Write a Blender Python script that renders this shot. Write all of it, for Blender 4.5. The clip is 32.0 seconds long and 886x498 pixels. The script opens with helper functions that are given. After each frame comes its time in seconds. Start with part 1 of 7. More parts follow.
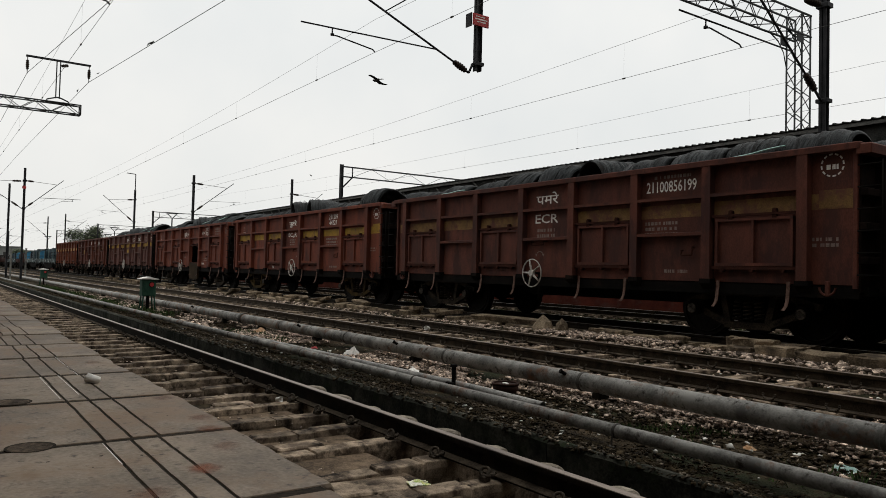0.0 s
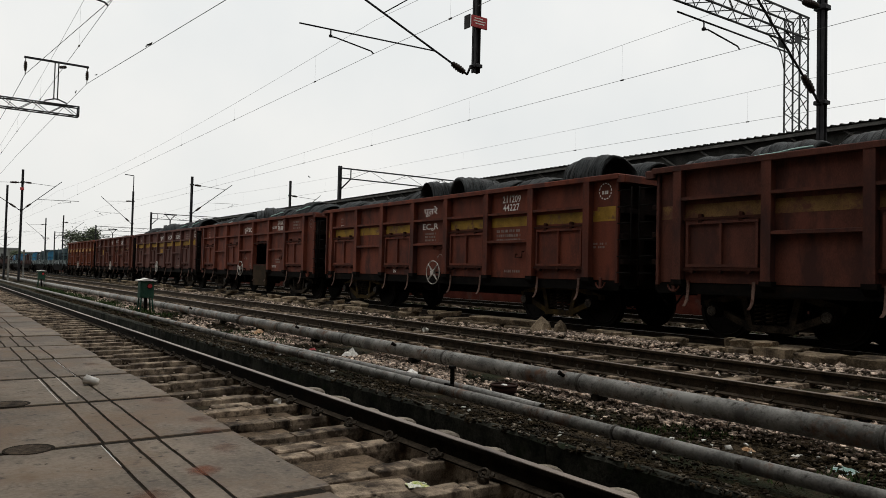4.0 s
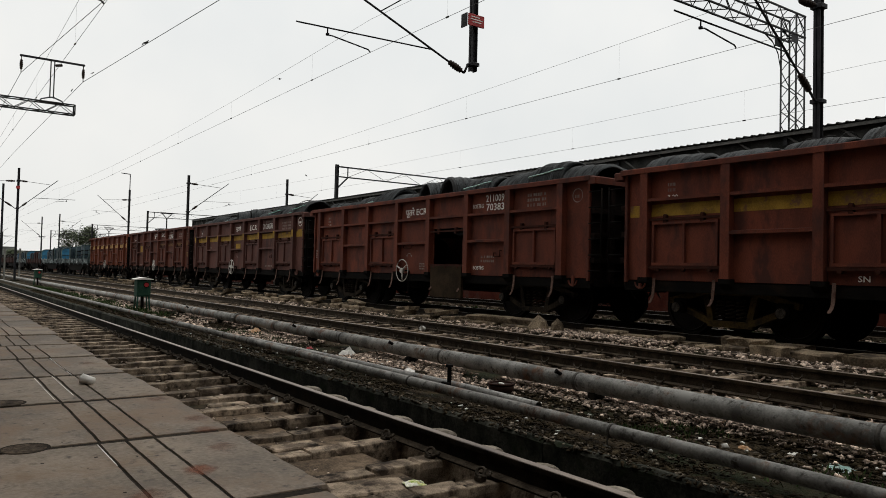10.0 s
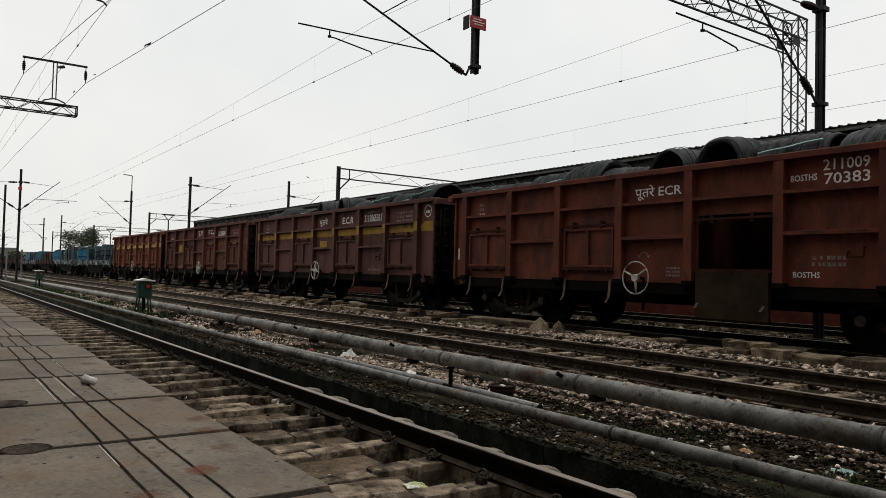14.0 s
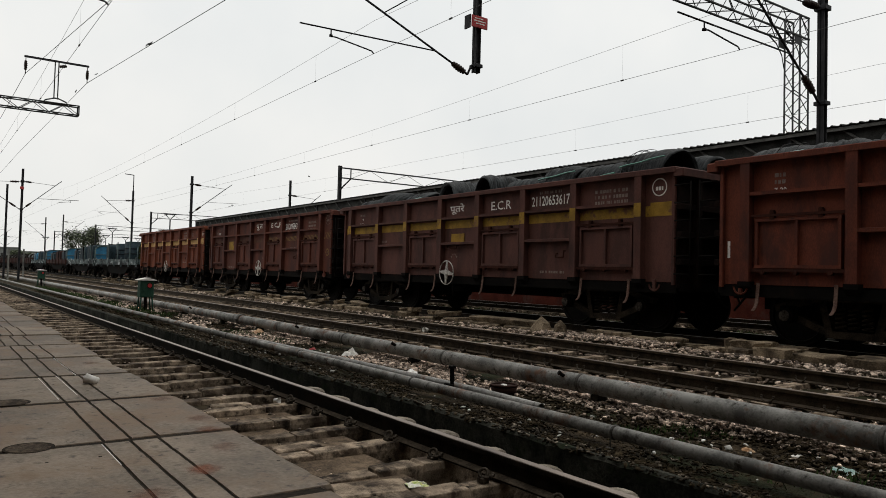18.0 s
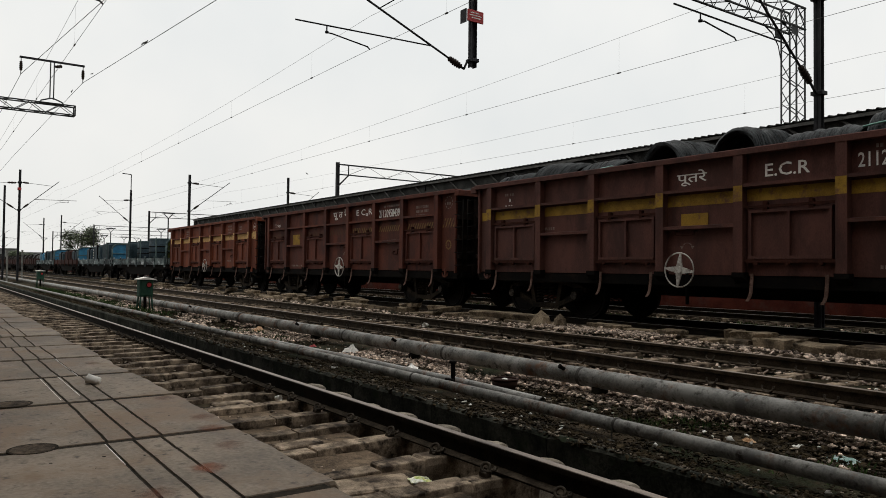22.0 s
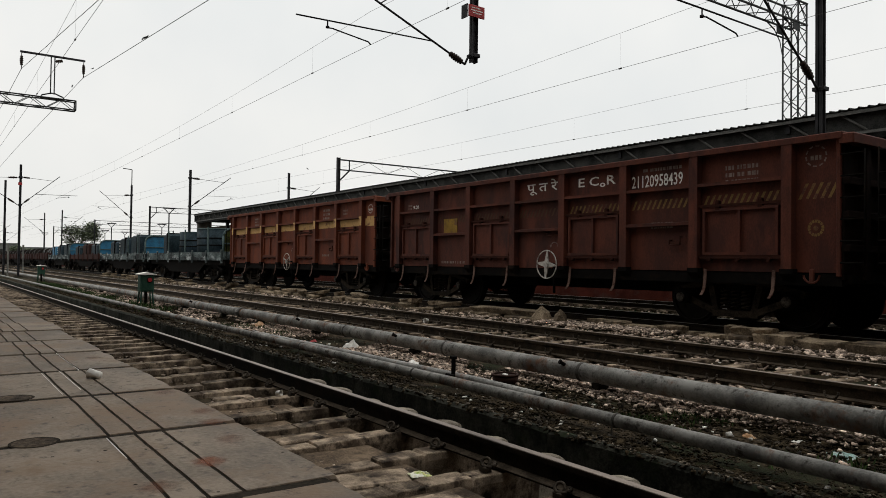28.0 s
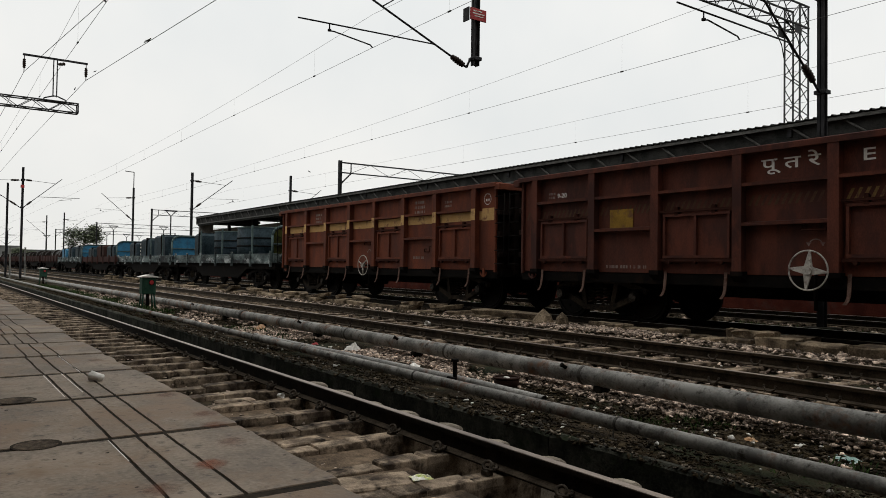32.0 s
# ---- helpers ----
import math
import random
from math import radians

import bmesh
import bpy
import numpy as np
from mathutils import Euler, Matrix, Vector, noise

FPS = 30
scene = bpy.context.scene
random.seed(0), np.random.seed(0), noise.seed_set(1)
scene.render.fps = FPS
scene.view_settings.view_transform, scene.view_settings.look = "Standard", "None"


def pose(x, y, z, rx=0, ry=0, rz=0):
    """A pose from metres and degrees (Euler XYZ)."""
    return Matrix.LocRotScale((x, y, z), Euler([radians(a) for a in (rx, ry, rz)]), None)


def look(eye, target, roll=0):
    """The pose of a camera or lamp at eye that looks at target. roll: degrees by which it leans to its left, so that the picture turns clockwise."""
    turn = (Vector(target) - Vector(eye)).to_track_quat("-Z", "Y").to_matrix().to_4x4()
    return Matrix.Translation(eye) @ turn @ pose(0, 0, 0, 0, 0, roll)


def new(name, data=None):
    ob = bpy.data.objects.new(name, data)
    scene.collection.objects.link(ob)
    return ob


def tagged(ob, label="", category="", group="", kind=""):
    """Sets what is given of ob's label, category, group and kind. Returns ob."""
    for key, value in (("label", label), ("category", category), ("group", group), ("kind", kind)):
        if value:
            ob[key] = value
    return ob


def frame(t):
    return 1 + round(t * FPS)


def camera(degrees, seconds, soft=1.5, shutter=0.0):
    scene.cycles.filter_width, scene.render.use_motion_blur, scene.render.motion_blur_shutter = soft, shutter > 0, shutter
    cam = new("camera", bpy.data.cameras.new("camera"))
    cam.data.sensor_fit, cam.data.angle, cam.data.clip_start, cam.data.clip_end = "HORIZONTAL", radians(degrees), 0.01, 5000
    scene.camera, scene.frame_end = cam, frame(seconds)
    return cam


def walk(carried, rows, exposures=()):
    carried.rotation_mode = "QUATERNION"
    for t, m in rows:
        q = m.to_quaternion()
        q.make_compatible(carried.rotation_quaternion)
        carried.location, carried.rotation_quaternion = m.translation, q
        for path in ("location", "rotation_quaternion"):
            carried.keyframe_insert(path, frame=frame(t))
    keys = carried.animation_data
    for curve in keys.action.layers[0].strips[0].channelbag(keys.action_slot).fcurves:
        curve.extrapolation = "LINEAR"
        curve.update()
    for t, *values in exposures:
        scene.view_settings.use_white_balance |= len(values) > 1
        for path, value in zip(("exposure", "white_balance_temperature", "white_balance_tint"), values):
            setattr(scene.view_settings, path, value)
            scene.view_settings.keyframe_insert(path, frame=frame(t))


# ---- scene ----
cam = camera(62.33, 32.0, soft=0.6)
PATH = [  # seconds, x, y, z, rx, ry, rz
    (0, 0.003, 0.001, 1.155, 91.831, -1.397, 54.916),
    (0.5, -0.003, 0.001, 1.154, 91.912, -1.395, 54.907),
    (1, -0.004, 0.002, 1.154, 91.954, -1.166, 54.899),
    (1.5, 0.002, 0.000, 1.155, 91.946, -1.295, 54.870),
    (2, -0.002, 0.002, 1.155, 91.930, -1.517, 54.842),
    (2.5, -0.001, 0.001, 1.154, 91.976, -1.521, 54.813),
    (3, -0.004, 0.001, 1.153, 91.985, -1.555, 54.807),
    (3.5, -0.000, 0.000, 1.155, 91.978, -1.392, 54.794),
    (5.5, -0.003, -0.000, 1.153, 91.902, -1.436, 54.749),
    (6, -0.001, 0.001, 1.154, 91.891, -1.155, 54.752),
    (6.5, -0.003, 0.001, 1.152, 91.847, -1.232, 54.696),
    (7, -0.002, -0.000, 1.154, 91.842, -1.428, 54.680),
    (7.5, -0.001, 0.000, 1.152, 91.839, -1.393, 54.682),
    (8, -0.001, 0.001, 1.152, 91.777, -1.402, 54.662),
    (8.5, -0.001, 0.002, 1.152, 91.772, -1.379, 54.639),
    (9, -0.007, 0.002, 1.152, 91.755, -1.389, 54.585),
    (9.5, -0.001, 0.001, 1.153, 91.825, -1.525, 54.572),
    (10, -0.001, 0.001, 1.155, 91.850, -1.367, 54.556),
    (10.5, -0.003, 0.001, 1.154, 91.932, -1.219, 54.501),
    (11, -0.000, 0.001, 1.152, 91.994, -1.360, 54.511),
    (11.5, 0.000, -0.000, 1.153, 92.016, -1.513, 54.493),
    (12, -0.001, 0.001, 1.153, 92.020, -1.511, 54.550),
    (12.5, -0.006, 0.001, 1.152, 92.051, -1.479, 54.556),
    (13, 0.000, -0.000, 1.153, 92.058, -1.406, 54.609),
    (13.5, -0.001, -0.001, 1.153, 92.051, -1.436, 54.597),
    (14, -0.002, 0.000, 1.153, 92.012, -1.498, 54.660),
    (14.5, -0.002, -0.000, 1.152, 91.967, -1.581, 54.665),
    (16.5, -0.004, -0.000, 1.153, 91.871, -1.843, 54.688),
    (17, -0.001, -0.002, 1.154, 91.883, -2.042, 54.722),
    (17.5, -0.003, -0.000, 1.153, 91.940, -1.656, 54.724),
    (18, -0.002, -0.001, 1.153, 91.954, -1.490, 54.772),
    (18.5, -0.001, -0.002, 1.155, 92.008, -1.029, 54.837),
    (19, -0.002, -0.003, 1.155, 92.174, -0.757, 54.866),
    (19.5, -0.000, -0.003, 1.154, 92.190, -0.791, 54.837),
    (20, -0.004, -0.002, 1.152, 92.061, -0.683, 54.799),
    (20.5, -0.001, -0.003, 1.155, 91.962, -0.611, 54.770),
    (21, 0.001, -0.004, 1.154, 91.860, -0.604, 54.759),
    (21.5, 0.000, -0.004, 1.154, 91.666, -0.464, 54.739),
    (22, -0.002, -0.004, 1.154, 91.577, -0.692, 54.706),
    (22.5, -0.003, -0.003, 1.153, 91.548, -0.582, 54.691),
    (23, -0.004, -0.004, 1.153, 91.486, -0.624, 54.673),
    (23.5, -0.004, -0.004, 1.154, 91.465, -0.853, 54.708),
    (24, -0.004, -0.003, 1.153, 91.465, -0.863, 54.698),
    (24.5, -0.001, -0.004, 1.153, 91.430, -0.754, 54.716),
    (25, -0.002, -0.003, 1.154, 91.413, -0.628, 54.693),
    (25.5, -0.001, -0.005, 1.153, 91.392, -0.789, 54.697),
    (27.5, -0.004, -0.003, 1.153, 91.238, -0.746, 54.734),
    (28, -0.000, -0.005, 1.153, 91.230, -0.787, 54.755),
    (28.5, -0.001, -0.005, 1.153, 91.223, -0.852, 54.765),
    (29, -0.009, -0.002, 1.151, 91.261, -0.790, 54.727),
    (29.5, -0.004, -0.003, 1.152, 91.286, -0.826, 54.734),
    (30, -0.006, -0.004, 1.153, 91.330, -1.056, 54.731),
    (30.5, -0.004, -0.004, 1.152, 91.362, -0.882, 54.768),
    (31, -0.004, -0.004, 1.153, 91.400, -1.037, 54.806),
    (31.5, -0.002, -0.005, 1.152, 91.462, -0.901, 54.841),
    (32, -0.000, -0.006, 1.153, 91.451, -0.841, 54.874),
]
walk(cam, [(t, pose(*p)) for t, *p in PATH])
# ---- world and sun: an overcast noon ----
world = bpy.data.worlds.new("overcast_sky")
scene.world = world
world.use_nodes = True
wn, wl = world.node_tree.nodes, world.node_tree.links
sky = wn.new("ShaderNodeTexSky")
sky.sky_type, sky.sun_disc = "NISHITA", False
sky.sun_elevation, sky.sun_rotation = radians(54), radians(-28)
sky_dim = wn.new("ShaderNodeVectorMath")
sky_dim.operation = "SCALE"
sky_dim.inputs["Scale"].default_value = 0.06
wl.new(sky.outputs["Color"], sky_dim.inputs[0])
cloud = wn.new("ShaderNodeTexNoise")
cloud.inputs["Scale"].default_value, cloud.inputs["Detail"].default_value = 2.2, 5.0
cloud_ramp = wn.new("ShaderNodeValToRGB")
cloud_ramp.color_ramp.elements[0].position, cloud_ramp.color_ramp.elements[1].position = 0.3, 0.75
cloud_ramp.color_ramp.elements[0].color = (0.79, 0.818, 0.818, 1)
cloud_ramp.color_ramp.elements[1].color = (1.01, 0.99, 0.945, 1)
wl.new(cloud.outputs["Fac"], cloud_ramp.inputs["Fac"])
sky_mix = wn.new("ShaderNodeMix")
sky_mix.data_type = "RGBA"
sky_mix.inputs["Factor"].default_value = 0.93
wl.new(sky_dim.outputs["Vector"], sky_mix.inputs["A"])
wl.new(cloud_ramp.outputs["Color"], sky_mix.inputs["B"])
sky_dir, sky_axes, sky_rise, sky_gain = (wn.new("ShaderNode" + k) for k in ("TexCoord", "SeparateXYZ", "ValToRGB", "VectorMath"))
sky_rise.color_ramp.elements[0].color = (0.465, 0.465, 0.465, 1)
sky_rise.color_ramp.elements[1].color = (0.92, 0.92, 0.92, 1)
sky_rise.color_ramp.elements.new(0.36).color = (0.515, 0.515, 0.515, 1)
sky_gain.operation = "SCALE"
wl.new(sky_dir.outputs["Generated"], sky_axes.inputs[0])
wl.new(sky_axes.outputs["Z"], sky_rise.inputs["Fac"])
wl.new(sky_rise.outputs["Color"], sky_gain.inputs["Scale"])
wl.new(sky_mix.outputs["Result"], sky_gain.inputs[0])
wl.new(sky_gain.outputs["Vector"], wn["Background"].inputs["Color"])
wn["Background"].inputs["Strength"].default_value = 2.0
sun = new("sun", bpy.data.lights.new("sun", "SUN"))
sun.data.energy, sun.data.angle, sun.data.color = 0.3, radians(30), (1.0, 0.97, 0.93)
sun.matrix_world = look((-14, 26, 40), (0, 0, 0))
scene.view_settings.exposure = 0.0


# ---- materials ----
def surface(name, low, high, rough=0.8, metal=0.0, scale=3.0, fine=60.0, bump=0.3, stain=None, stain_amount=0.4,
            stain_scale=1.2, spread=0.0, island=False, stretch=(1, 1, 1), depth=0.01, fine_part=0.4, second=None):
    """A weathered surface: two colours mixed by coarse and fine grain, a stain colour in patches, and relief."""
    m = bpy.data.materials.new(name)
    m.use_nodes = True
    n, l = m.node_tree.nodes, m.node_tree.links
    b = n["Principled BSDF"]
    low, high = (low[0] * 0.84, low[1] * 0.82, low[2] * 0.78), (high[0] * 0.84, high[1] * 0.82, high[2] * 0.78)
    tc, mp = n.new("ShaderNodeTexCoord"), n.new("ShaderNodeMapping")
    mp.inputs["Scale"].default_value = stretch
    l.new(tc.outputs["Object"], mp.inputs["Vector"])
    info = n.new("ShaderNodeObjectInfo")
    off = n.new("ShaderNodeVectorMath")
    off.operation = "SCALE"
    off.inputs[0].default_value = (7.3, 3.1, 5.7)
    l.new(info.outputs["Random"], off.inputs["Scale"])
    l.new(off.outputs["Vector"], mp.inputs["Location"])

    def noise_at(s, detail, rough_n=0.6):
        t = n.new("ShaderNodeTexNoise")
        t.inputs["Scale"].default_value, t.inputs["Detail"].default_value = s, detail
        t.inputs["Roughness"].default_value = rough_n
        l.new(mp.outputs["Vector"], t.inputs["Vector"])
        return t.outputs["Fac"]

    def mix(fac, a, c):
        x = n.new("ShaderNodeMix")
        x.data_type = "RGBA"
        if isinstance(fac, float):
            x.inputs["Factor"].default_value = fac
        else:
            l.new(fac, x.inputs["Factor"])
        for key, val in (("A", a), ("B", c)):
            if isinstance(val, tuple):
                x.inputs[key].default_value = (*val, 1)
            else:
                l.new(val, x.inputs[key])
        return x.outputs["Result"]

    def ramp(v, lo, hi):
        r = n.new("ShaderNodeMapRange")
        r.inputs["From Min"].default_value, r.inputs["From Max"].default_value = lo, hi
        l.new(v, r.inputs["Value"])
        return r.outputs["Result"]

    coarse, grain = noise_at(scale, 5), noise_at(fine, 4)
    both = n.new("ShaderNodeMath")
    both.operation = "MULTIPLY_ADD"
    l.new(coarse, both.inputs[0])
    both.inputs[1].default_value = 1 - fine_part
    g2 = n.new("ShaderNodeMath")
    g2.operation = "MULTIPLY"
    l.new(grain, g2.inputs[0])
    g2.inputs[1].default_value = fine_part
    l.new(g2.outputs[0], both.inputs[2])
    col = mix(ramp(both.outputs[0], 0.41, 0.59), low, high)
    if stain:
        col = mix(ramp(noise_at(stain_scale, 6, 0.7), 0.62 - 0.2 * stain_amount, 0.7 - 0.12 * stain_amount), col, stain)
    if second:
        colour, amount, size = second
        col = mix(ramp(noise_at(size, 4, 0.65), 0.64 - 0.2 * amount, 0.78 - 0.2 * amount), col, colour)
    if spread:
        hs = n.new("ShaderNodeHueSaturation")
        val = n.new("ShaderNodeMapRange")
        val.inputs["To Min"].default_value, val.inputs["To Max"].default_value = 1 - spread, 1 + spread
        if island:
            geo = n.new("ShaderNodeNewGeometry")
            l.new(geo.outputs["Random Per Island"], val.inputs["Value"])
        else:
            l.new(info.outputs["Random"], val.inputs["Value"])
        l.new(val.outputs["Result"], hs.inputs["Value"])
        l.new(col, hs.inputs["Color"])
        col = hs.outputs["Color"]
    l.new(col, b.inputs["Base Color"])
    rr = n.new("ShaderNodeMapRange")
    rr.inputs["To Min"].default_value, rr.inputs["To Max"].default_value = max(0.05, rough - 0.12), min(1, rough + 0.12)
    l.new(coarse, rr.inputs["Value"])
    l.new(rr.outputs["Result"], b.inputs["Roughness"])
    b.inputs["Metallic"].default_value = metal
    b.inputs["Specular IOR Level"].default_value = 0.25 if max(high) > 0.1 and rough < 0.84 else 0.06
    if bump:
        bp = n.new("ShaderNodeBump")
        bp.inputs["Strength"].default_value, bp.inputs["Distance"].default_value = bump, depth
        l.new(both.outputs[0], bp.inputs["Height"])
        l.new(bp.outputs["Normal"], b.inputs["Normal"])
    return m


CONCRETE = surface("platform_concrete", (0.135, 0.106, 0.08), (0.275, 0.222, 0.172), 0.7, 0, 5, 110, 0.8, (0.17, 0.112, 0.069), 0.72, 3.6, 0.12, depth=0.004, fine_part=0.34, second=((0.06, 0.043, 0.031), 0.34, 34.0))
JOINT = surface("joint_dirt", (0.014, 0.011, 0.008), (0.042, 0.033, 0.024), 0.95, 0, 6, 80)
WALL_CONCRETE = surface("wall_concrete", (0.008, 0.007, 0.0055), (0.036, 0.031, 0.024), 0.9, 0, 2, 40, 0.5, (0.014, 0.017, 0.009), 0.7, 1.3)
SLEEPER = surface("sleeper_concrete", (0.108, 0.083, 0.062), (0.42, 0.332, 0.25), 0.85, 0, 5, 120, 0.8, (0.06, 0.043, 0.031), 0.75, 4.5, 0.3, depth=0.008, fine_part=0.3, second=((0.02, 0.015, 0.011), 0.62, 6.5))
SLEEPER_END = surface("bare_sleeper_end", (0.15, 0.13, 0.105), (0.36, 0.32, 0.27), 0.85, 0, 7, 90, 0.8, (0.09, 0.072, 0.055), 0.5, 6.0, 0.2, depth=0.006)
FLOOR_DIRT = surface("caked_floor_dirt", (0.07, 0.051, 0.036), (0.2, 0.148, 0.104), 0.92, 0, 4, 70, 1.0, (0.035, 0.026, 0.018), 0.6, 3.0, 0.2, depth=0.012, second=((0.018, 0.014, 0.01), 0.4, 7.0))
SOIL = surface("track_soil", (0.011, 0.0082, 0.005), (0.068, 0.049, 0.029), 0.95, 0, 2.6, 40, 1.0, (0.018, 0.021, 0.01), 0.6, 1.1, depth=0.05, fine_part=0.5)
CLOD = surface("soil_clods", (0.009, 0.007, 0.0042), (0.055, 0.041, 0.024), 0.95, 0, 9, 60, 0.6, None, spread=0.45, island=True)
STONE = surface("ballast_stone", (0.15, 0.116, 0.096), (0.72, 0.58, 0.485), 0.85, 0, 12, 90, 0.4, None, spread=0.85, island=True)
GRIT = surface("dull_grit", (0.04, 0.034, 0.027), (0.2, 0.168, 0.135), 0.9, 0, 12, 90, 0.3, None, spread=0.8, island=True)
DRAIN_FACE = surface("mossy_drain_face", (0.013, 0.014, 0.011), (0.07, 0.07, 0.058), 0.9, 0, 2.2, 40, 0.7, (0.008, 0.009, 0.006), 0.75, 1.7, 0.1, depth=0.02, second=((0.016, 0.022, 0.01), 0.4, 5.0))
SLAB_STONE = surface("kerb_stone", (0.115, 0.088, 0.062), (0.4, 0.318, 0.228), 0.9, 0, 4, 40, 0.9, (0.075, 0.058, 0.043), 0.6, 2.4, 0.3, depth=0.03, second=((0.028, 0.021, 0.015), 0.35, 8.0))
# paler than the web: light on the rail foot is put into its colour
LIT_RAIL_FOOT = surface("lit_rail_foot", (0.035, 0.027, 0.02), (0.105, 0.083, 0.062), 0.9, 0, 7, 60, 0.3, (0.02, 0.015, 0.011), 0.4, 3.0)
BROWN_RAIL = surface("rusty_rail_side", (0.022, 0.017, 0.012), (0.07, 0.053, 0.037), 0.75, 0.2, 8, 90, 0.3)
# rust darkened: shade under the rail head is put into the web colour
SHADED_RUST_RAIL = surface("shaded_rail_side", (0.006, 0.0048, 0.0036), (0.03, 0.0225, 0.016), 0.7, 0.3, 8, 90, 0.3)
RAIL_TOP = surface("rail_running_face", (0.17, 0.133, 0.11), (0.33, 0.27, 0.23), 0.42, 0.35, 6, 60, 0.08, (0.06, 0.042, 0.032), 0.5, 1.5, stretch=(0.3, 3, 1))
RAIL_BRIGHT = surface("polished_rail_face", (0.3, 0.29, 0.28), (0.5, 0.48, 0.46), 0.32, 0.7, 6, 60, 0.05)
CLIP = surface("clip_iron", (0.03, 0.025, 0.02), (0.095, 0.078, 0.062), 0.7, 0.3, 20, 90, 0.3)
PIPE = surface("galvanised_pipe", (0.145, 0.143, 0.137), (0.37, 0.365, 0.35), 0.55, 0.1, 3.4, 50, 0.4, (0.15, 0.085, 0.055), 0.4, 3.3, fine_part=0.3, second=((0.04, 0.034, 0.028), 0.42, 11.0))
PIPE_DARK = surface("pipe_collar_iron", (0.05, 0.047, 0.043), (0.12, 0.112, 0.102), 0.7, 0.3, 9, 60, 0.3)
STEEL_DARK = surface("dark_mast_steel", (0.02, 0.021, 0.024), (0.05, 0.05, 0.055), 0.6, 0.3, 3, 50, 0.15)
STEEL_GREY = surface("galvanised_lattice", (0.035, 0.037, 0.04), (0.08, 0.083, 0.087), 0.6, 0.4, 4, 60, 0.15)
GALVANISED = surface("dull_zinc", (0.06, 0.06, 0.058), (0.14, 0.14, 0.136), 0.6, 0.3, 4, 60, 0.15)
WIRE_CU = surface("overhead_wire", (0.08, 0.08, 0.08), (0.14, 0.14, 0.14), 0.6, 0.3, 3, 30, 0)
PORCELAIN = surface("insulator_porcelain", (0.02, 0.014, 0.012), (0.04, 0.028, 0.022), 0.3, 0, 10, 40, 0)
BLACK_STEEL = surface("underframe_black", (0.003, 0.0026, 0.0023), (0.008, 0.0066, 0.0055), 0.9, 0.0, 5, 60, 0.3, (0.012, 0.0075, 0.005), 0.3, 2.0)
WHEEL_STEEL = surface("wheel_steel", (0.005, 0.004, 0.0034), (0.013, 0.0105, 0.0085), 0.65, 0.4, 6, 60, 0.2)
CANOPY = surface("canopy_sheet", (0.02, 0.021, 0.021), (0.062, 0.063, 0.061), 0.8, 0.1, 2, 30, 0.3)
RED_WALL = surface("red_platform_wall", (0.042, 0.0105, 0.007), (0.095, 0.024, 0.016), 0.9, 0, 2, 40, 0.3, (0.06, 0.03, 0.024), 0.5)
COIL = surface("drawn_wire", (0.006, 0.007, 0.008), (0.072, 0.08, 0.086), 0.55, 0.2, 3.4, 26, 1.0, (0.02, 0.018, 0.017), 0.5, 1.5, 0.2, stretch=(14, 1, 1), depth=0.03)
STRAP = surface("green_strap", (0.12, 0.3, 0.26), (0.2, 0.42, 0.36), 0.5, 0, 6, 40, 0)
STRAP_WHITE = surface("pale_strap", (0.3, 0.52, 0.5), (0.46, 0.68, 0.65), 0.5, 0, 6, 40, 0)
WHITE_PAINT = surface("stencil_white", (0.74, 0.72, 0.7), (0.88, 0.86, 0.84), 0.7, 0, 9, 90, 0, (0.3, 0.2, 0.17), 0.25, 7)
FADED_PAINT = surface("faded_stencil", (0.15, 0.11, 0.095), (0.27, 0.215, 0.195), 0.7, 0, 9, 90, 0, (0.12, 0.06, 0.05), 0.6, 6)
YELLOW = surface("yellow_band", (0.22, 0.125, 0.012), (0.38, 0.225, 0.026), 0.75, 0, 3, 60, 0.1, (0.13, 0.06, 0.03), 0.42, 4)
DULL_YELLOW = surface("worn_yellow", (0.17, 0.1, 0.03), (0.3, 0.19, 0.06), 0.8, 0, 5, 60, 0.1, (0.09, 0.035, 0.025), 0.7, 5)
FADED_YELLOW = surface("nearly_worn_off_yellow", (0.07, 0.035, 0.016), (0.12, 0.062, 0.028), 0.8, 0, 5, 60, 0.1, (0.06, 0.024, 0.016), 0.8, 5)
WORN_BAND = surface("worn_tan_band", (0.13, 0.07, 0.022), (0.24, 0.14, 0.05), 0.8, 0, 4, 60, 0.1, (0.1, 0.038, 0.024), 0.75, 3.2)
BOGIE_YELLOW = surface("grimy_yellow", (0.03, 0.02, 0.008), (0.08, 0.052, 0.016), 0.8, 0, 5, 60, 0.1, (0.015, 0.011, 0.008), 0.7, 4)
CREAM = surface("cream_band", (0.5, 0.29, 0.1), (0.62, 0.4, 0.17), 0.75, 0, 3, 60, 0.1, (0.18, 0.08, 0.04), 0.5, 3)
GREEN_BOX = surface("signal_green", (0.015, 0.045, 0.032), (0.035, 0.082, 0.058), 0.6, 0, 4, 50, 0.1, (0.04, 0.06, 0.04), 0.4)
RED_SIGN = surface("red_enamel", (0.33, 0.026, 0.03), (0.44, 0.05, 0.05), 0.5, 0, 4, 40, 0)
WHITE_LITTER = surface("white_litter", (0.72, 0.71, 0.69), (0.86, 0.85, 0.83), 0.7, 0, 8, 50, 0.2)
BLUE_TARP = surface("blue_tarpaulin", (0.02, 0.12, 0.23), (0.038, 0.2, 0.36), 0.55, 0, 1.5, 14, 0.6, (0.03, 0.08, 0.13), 0.4, depth=0.05)
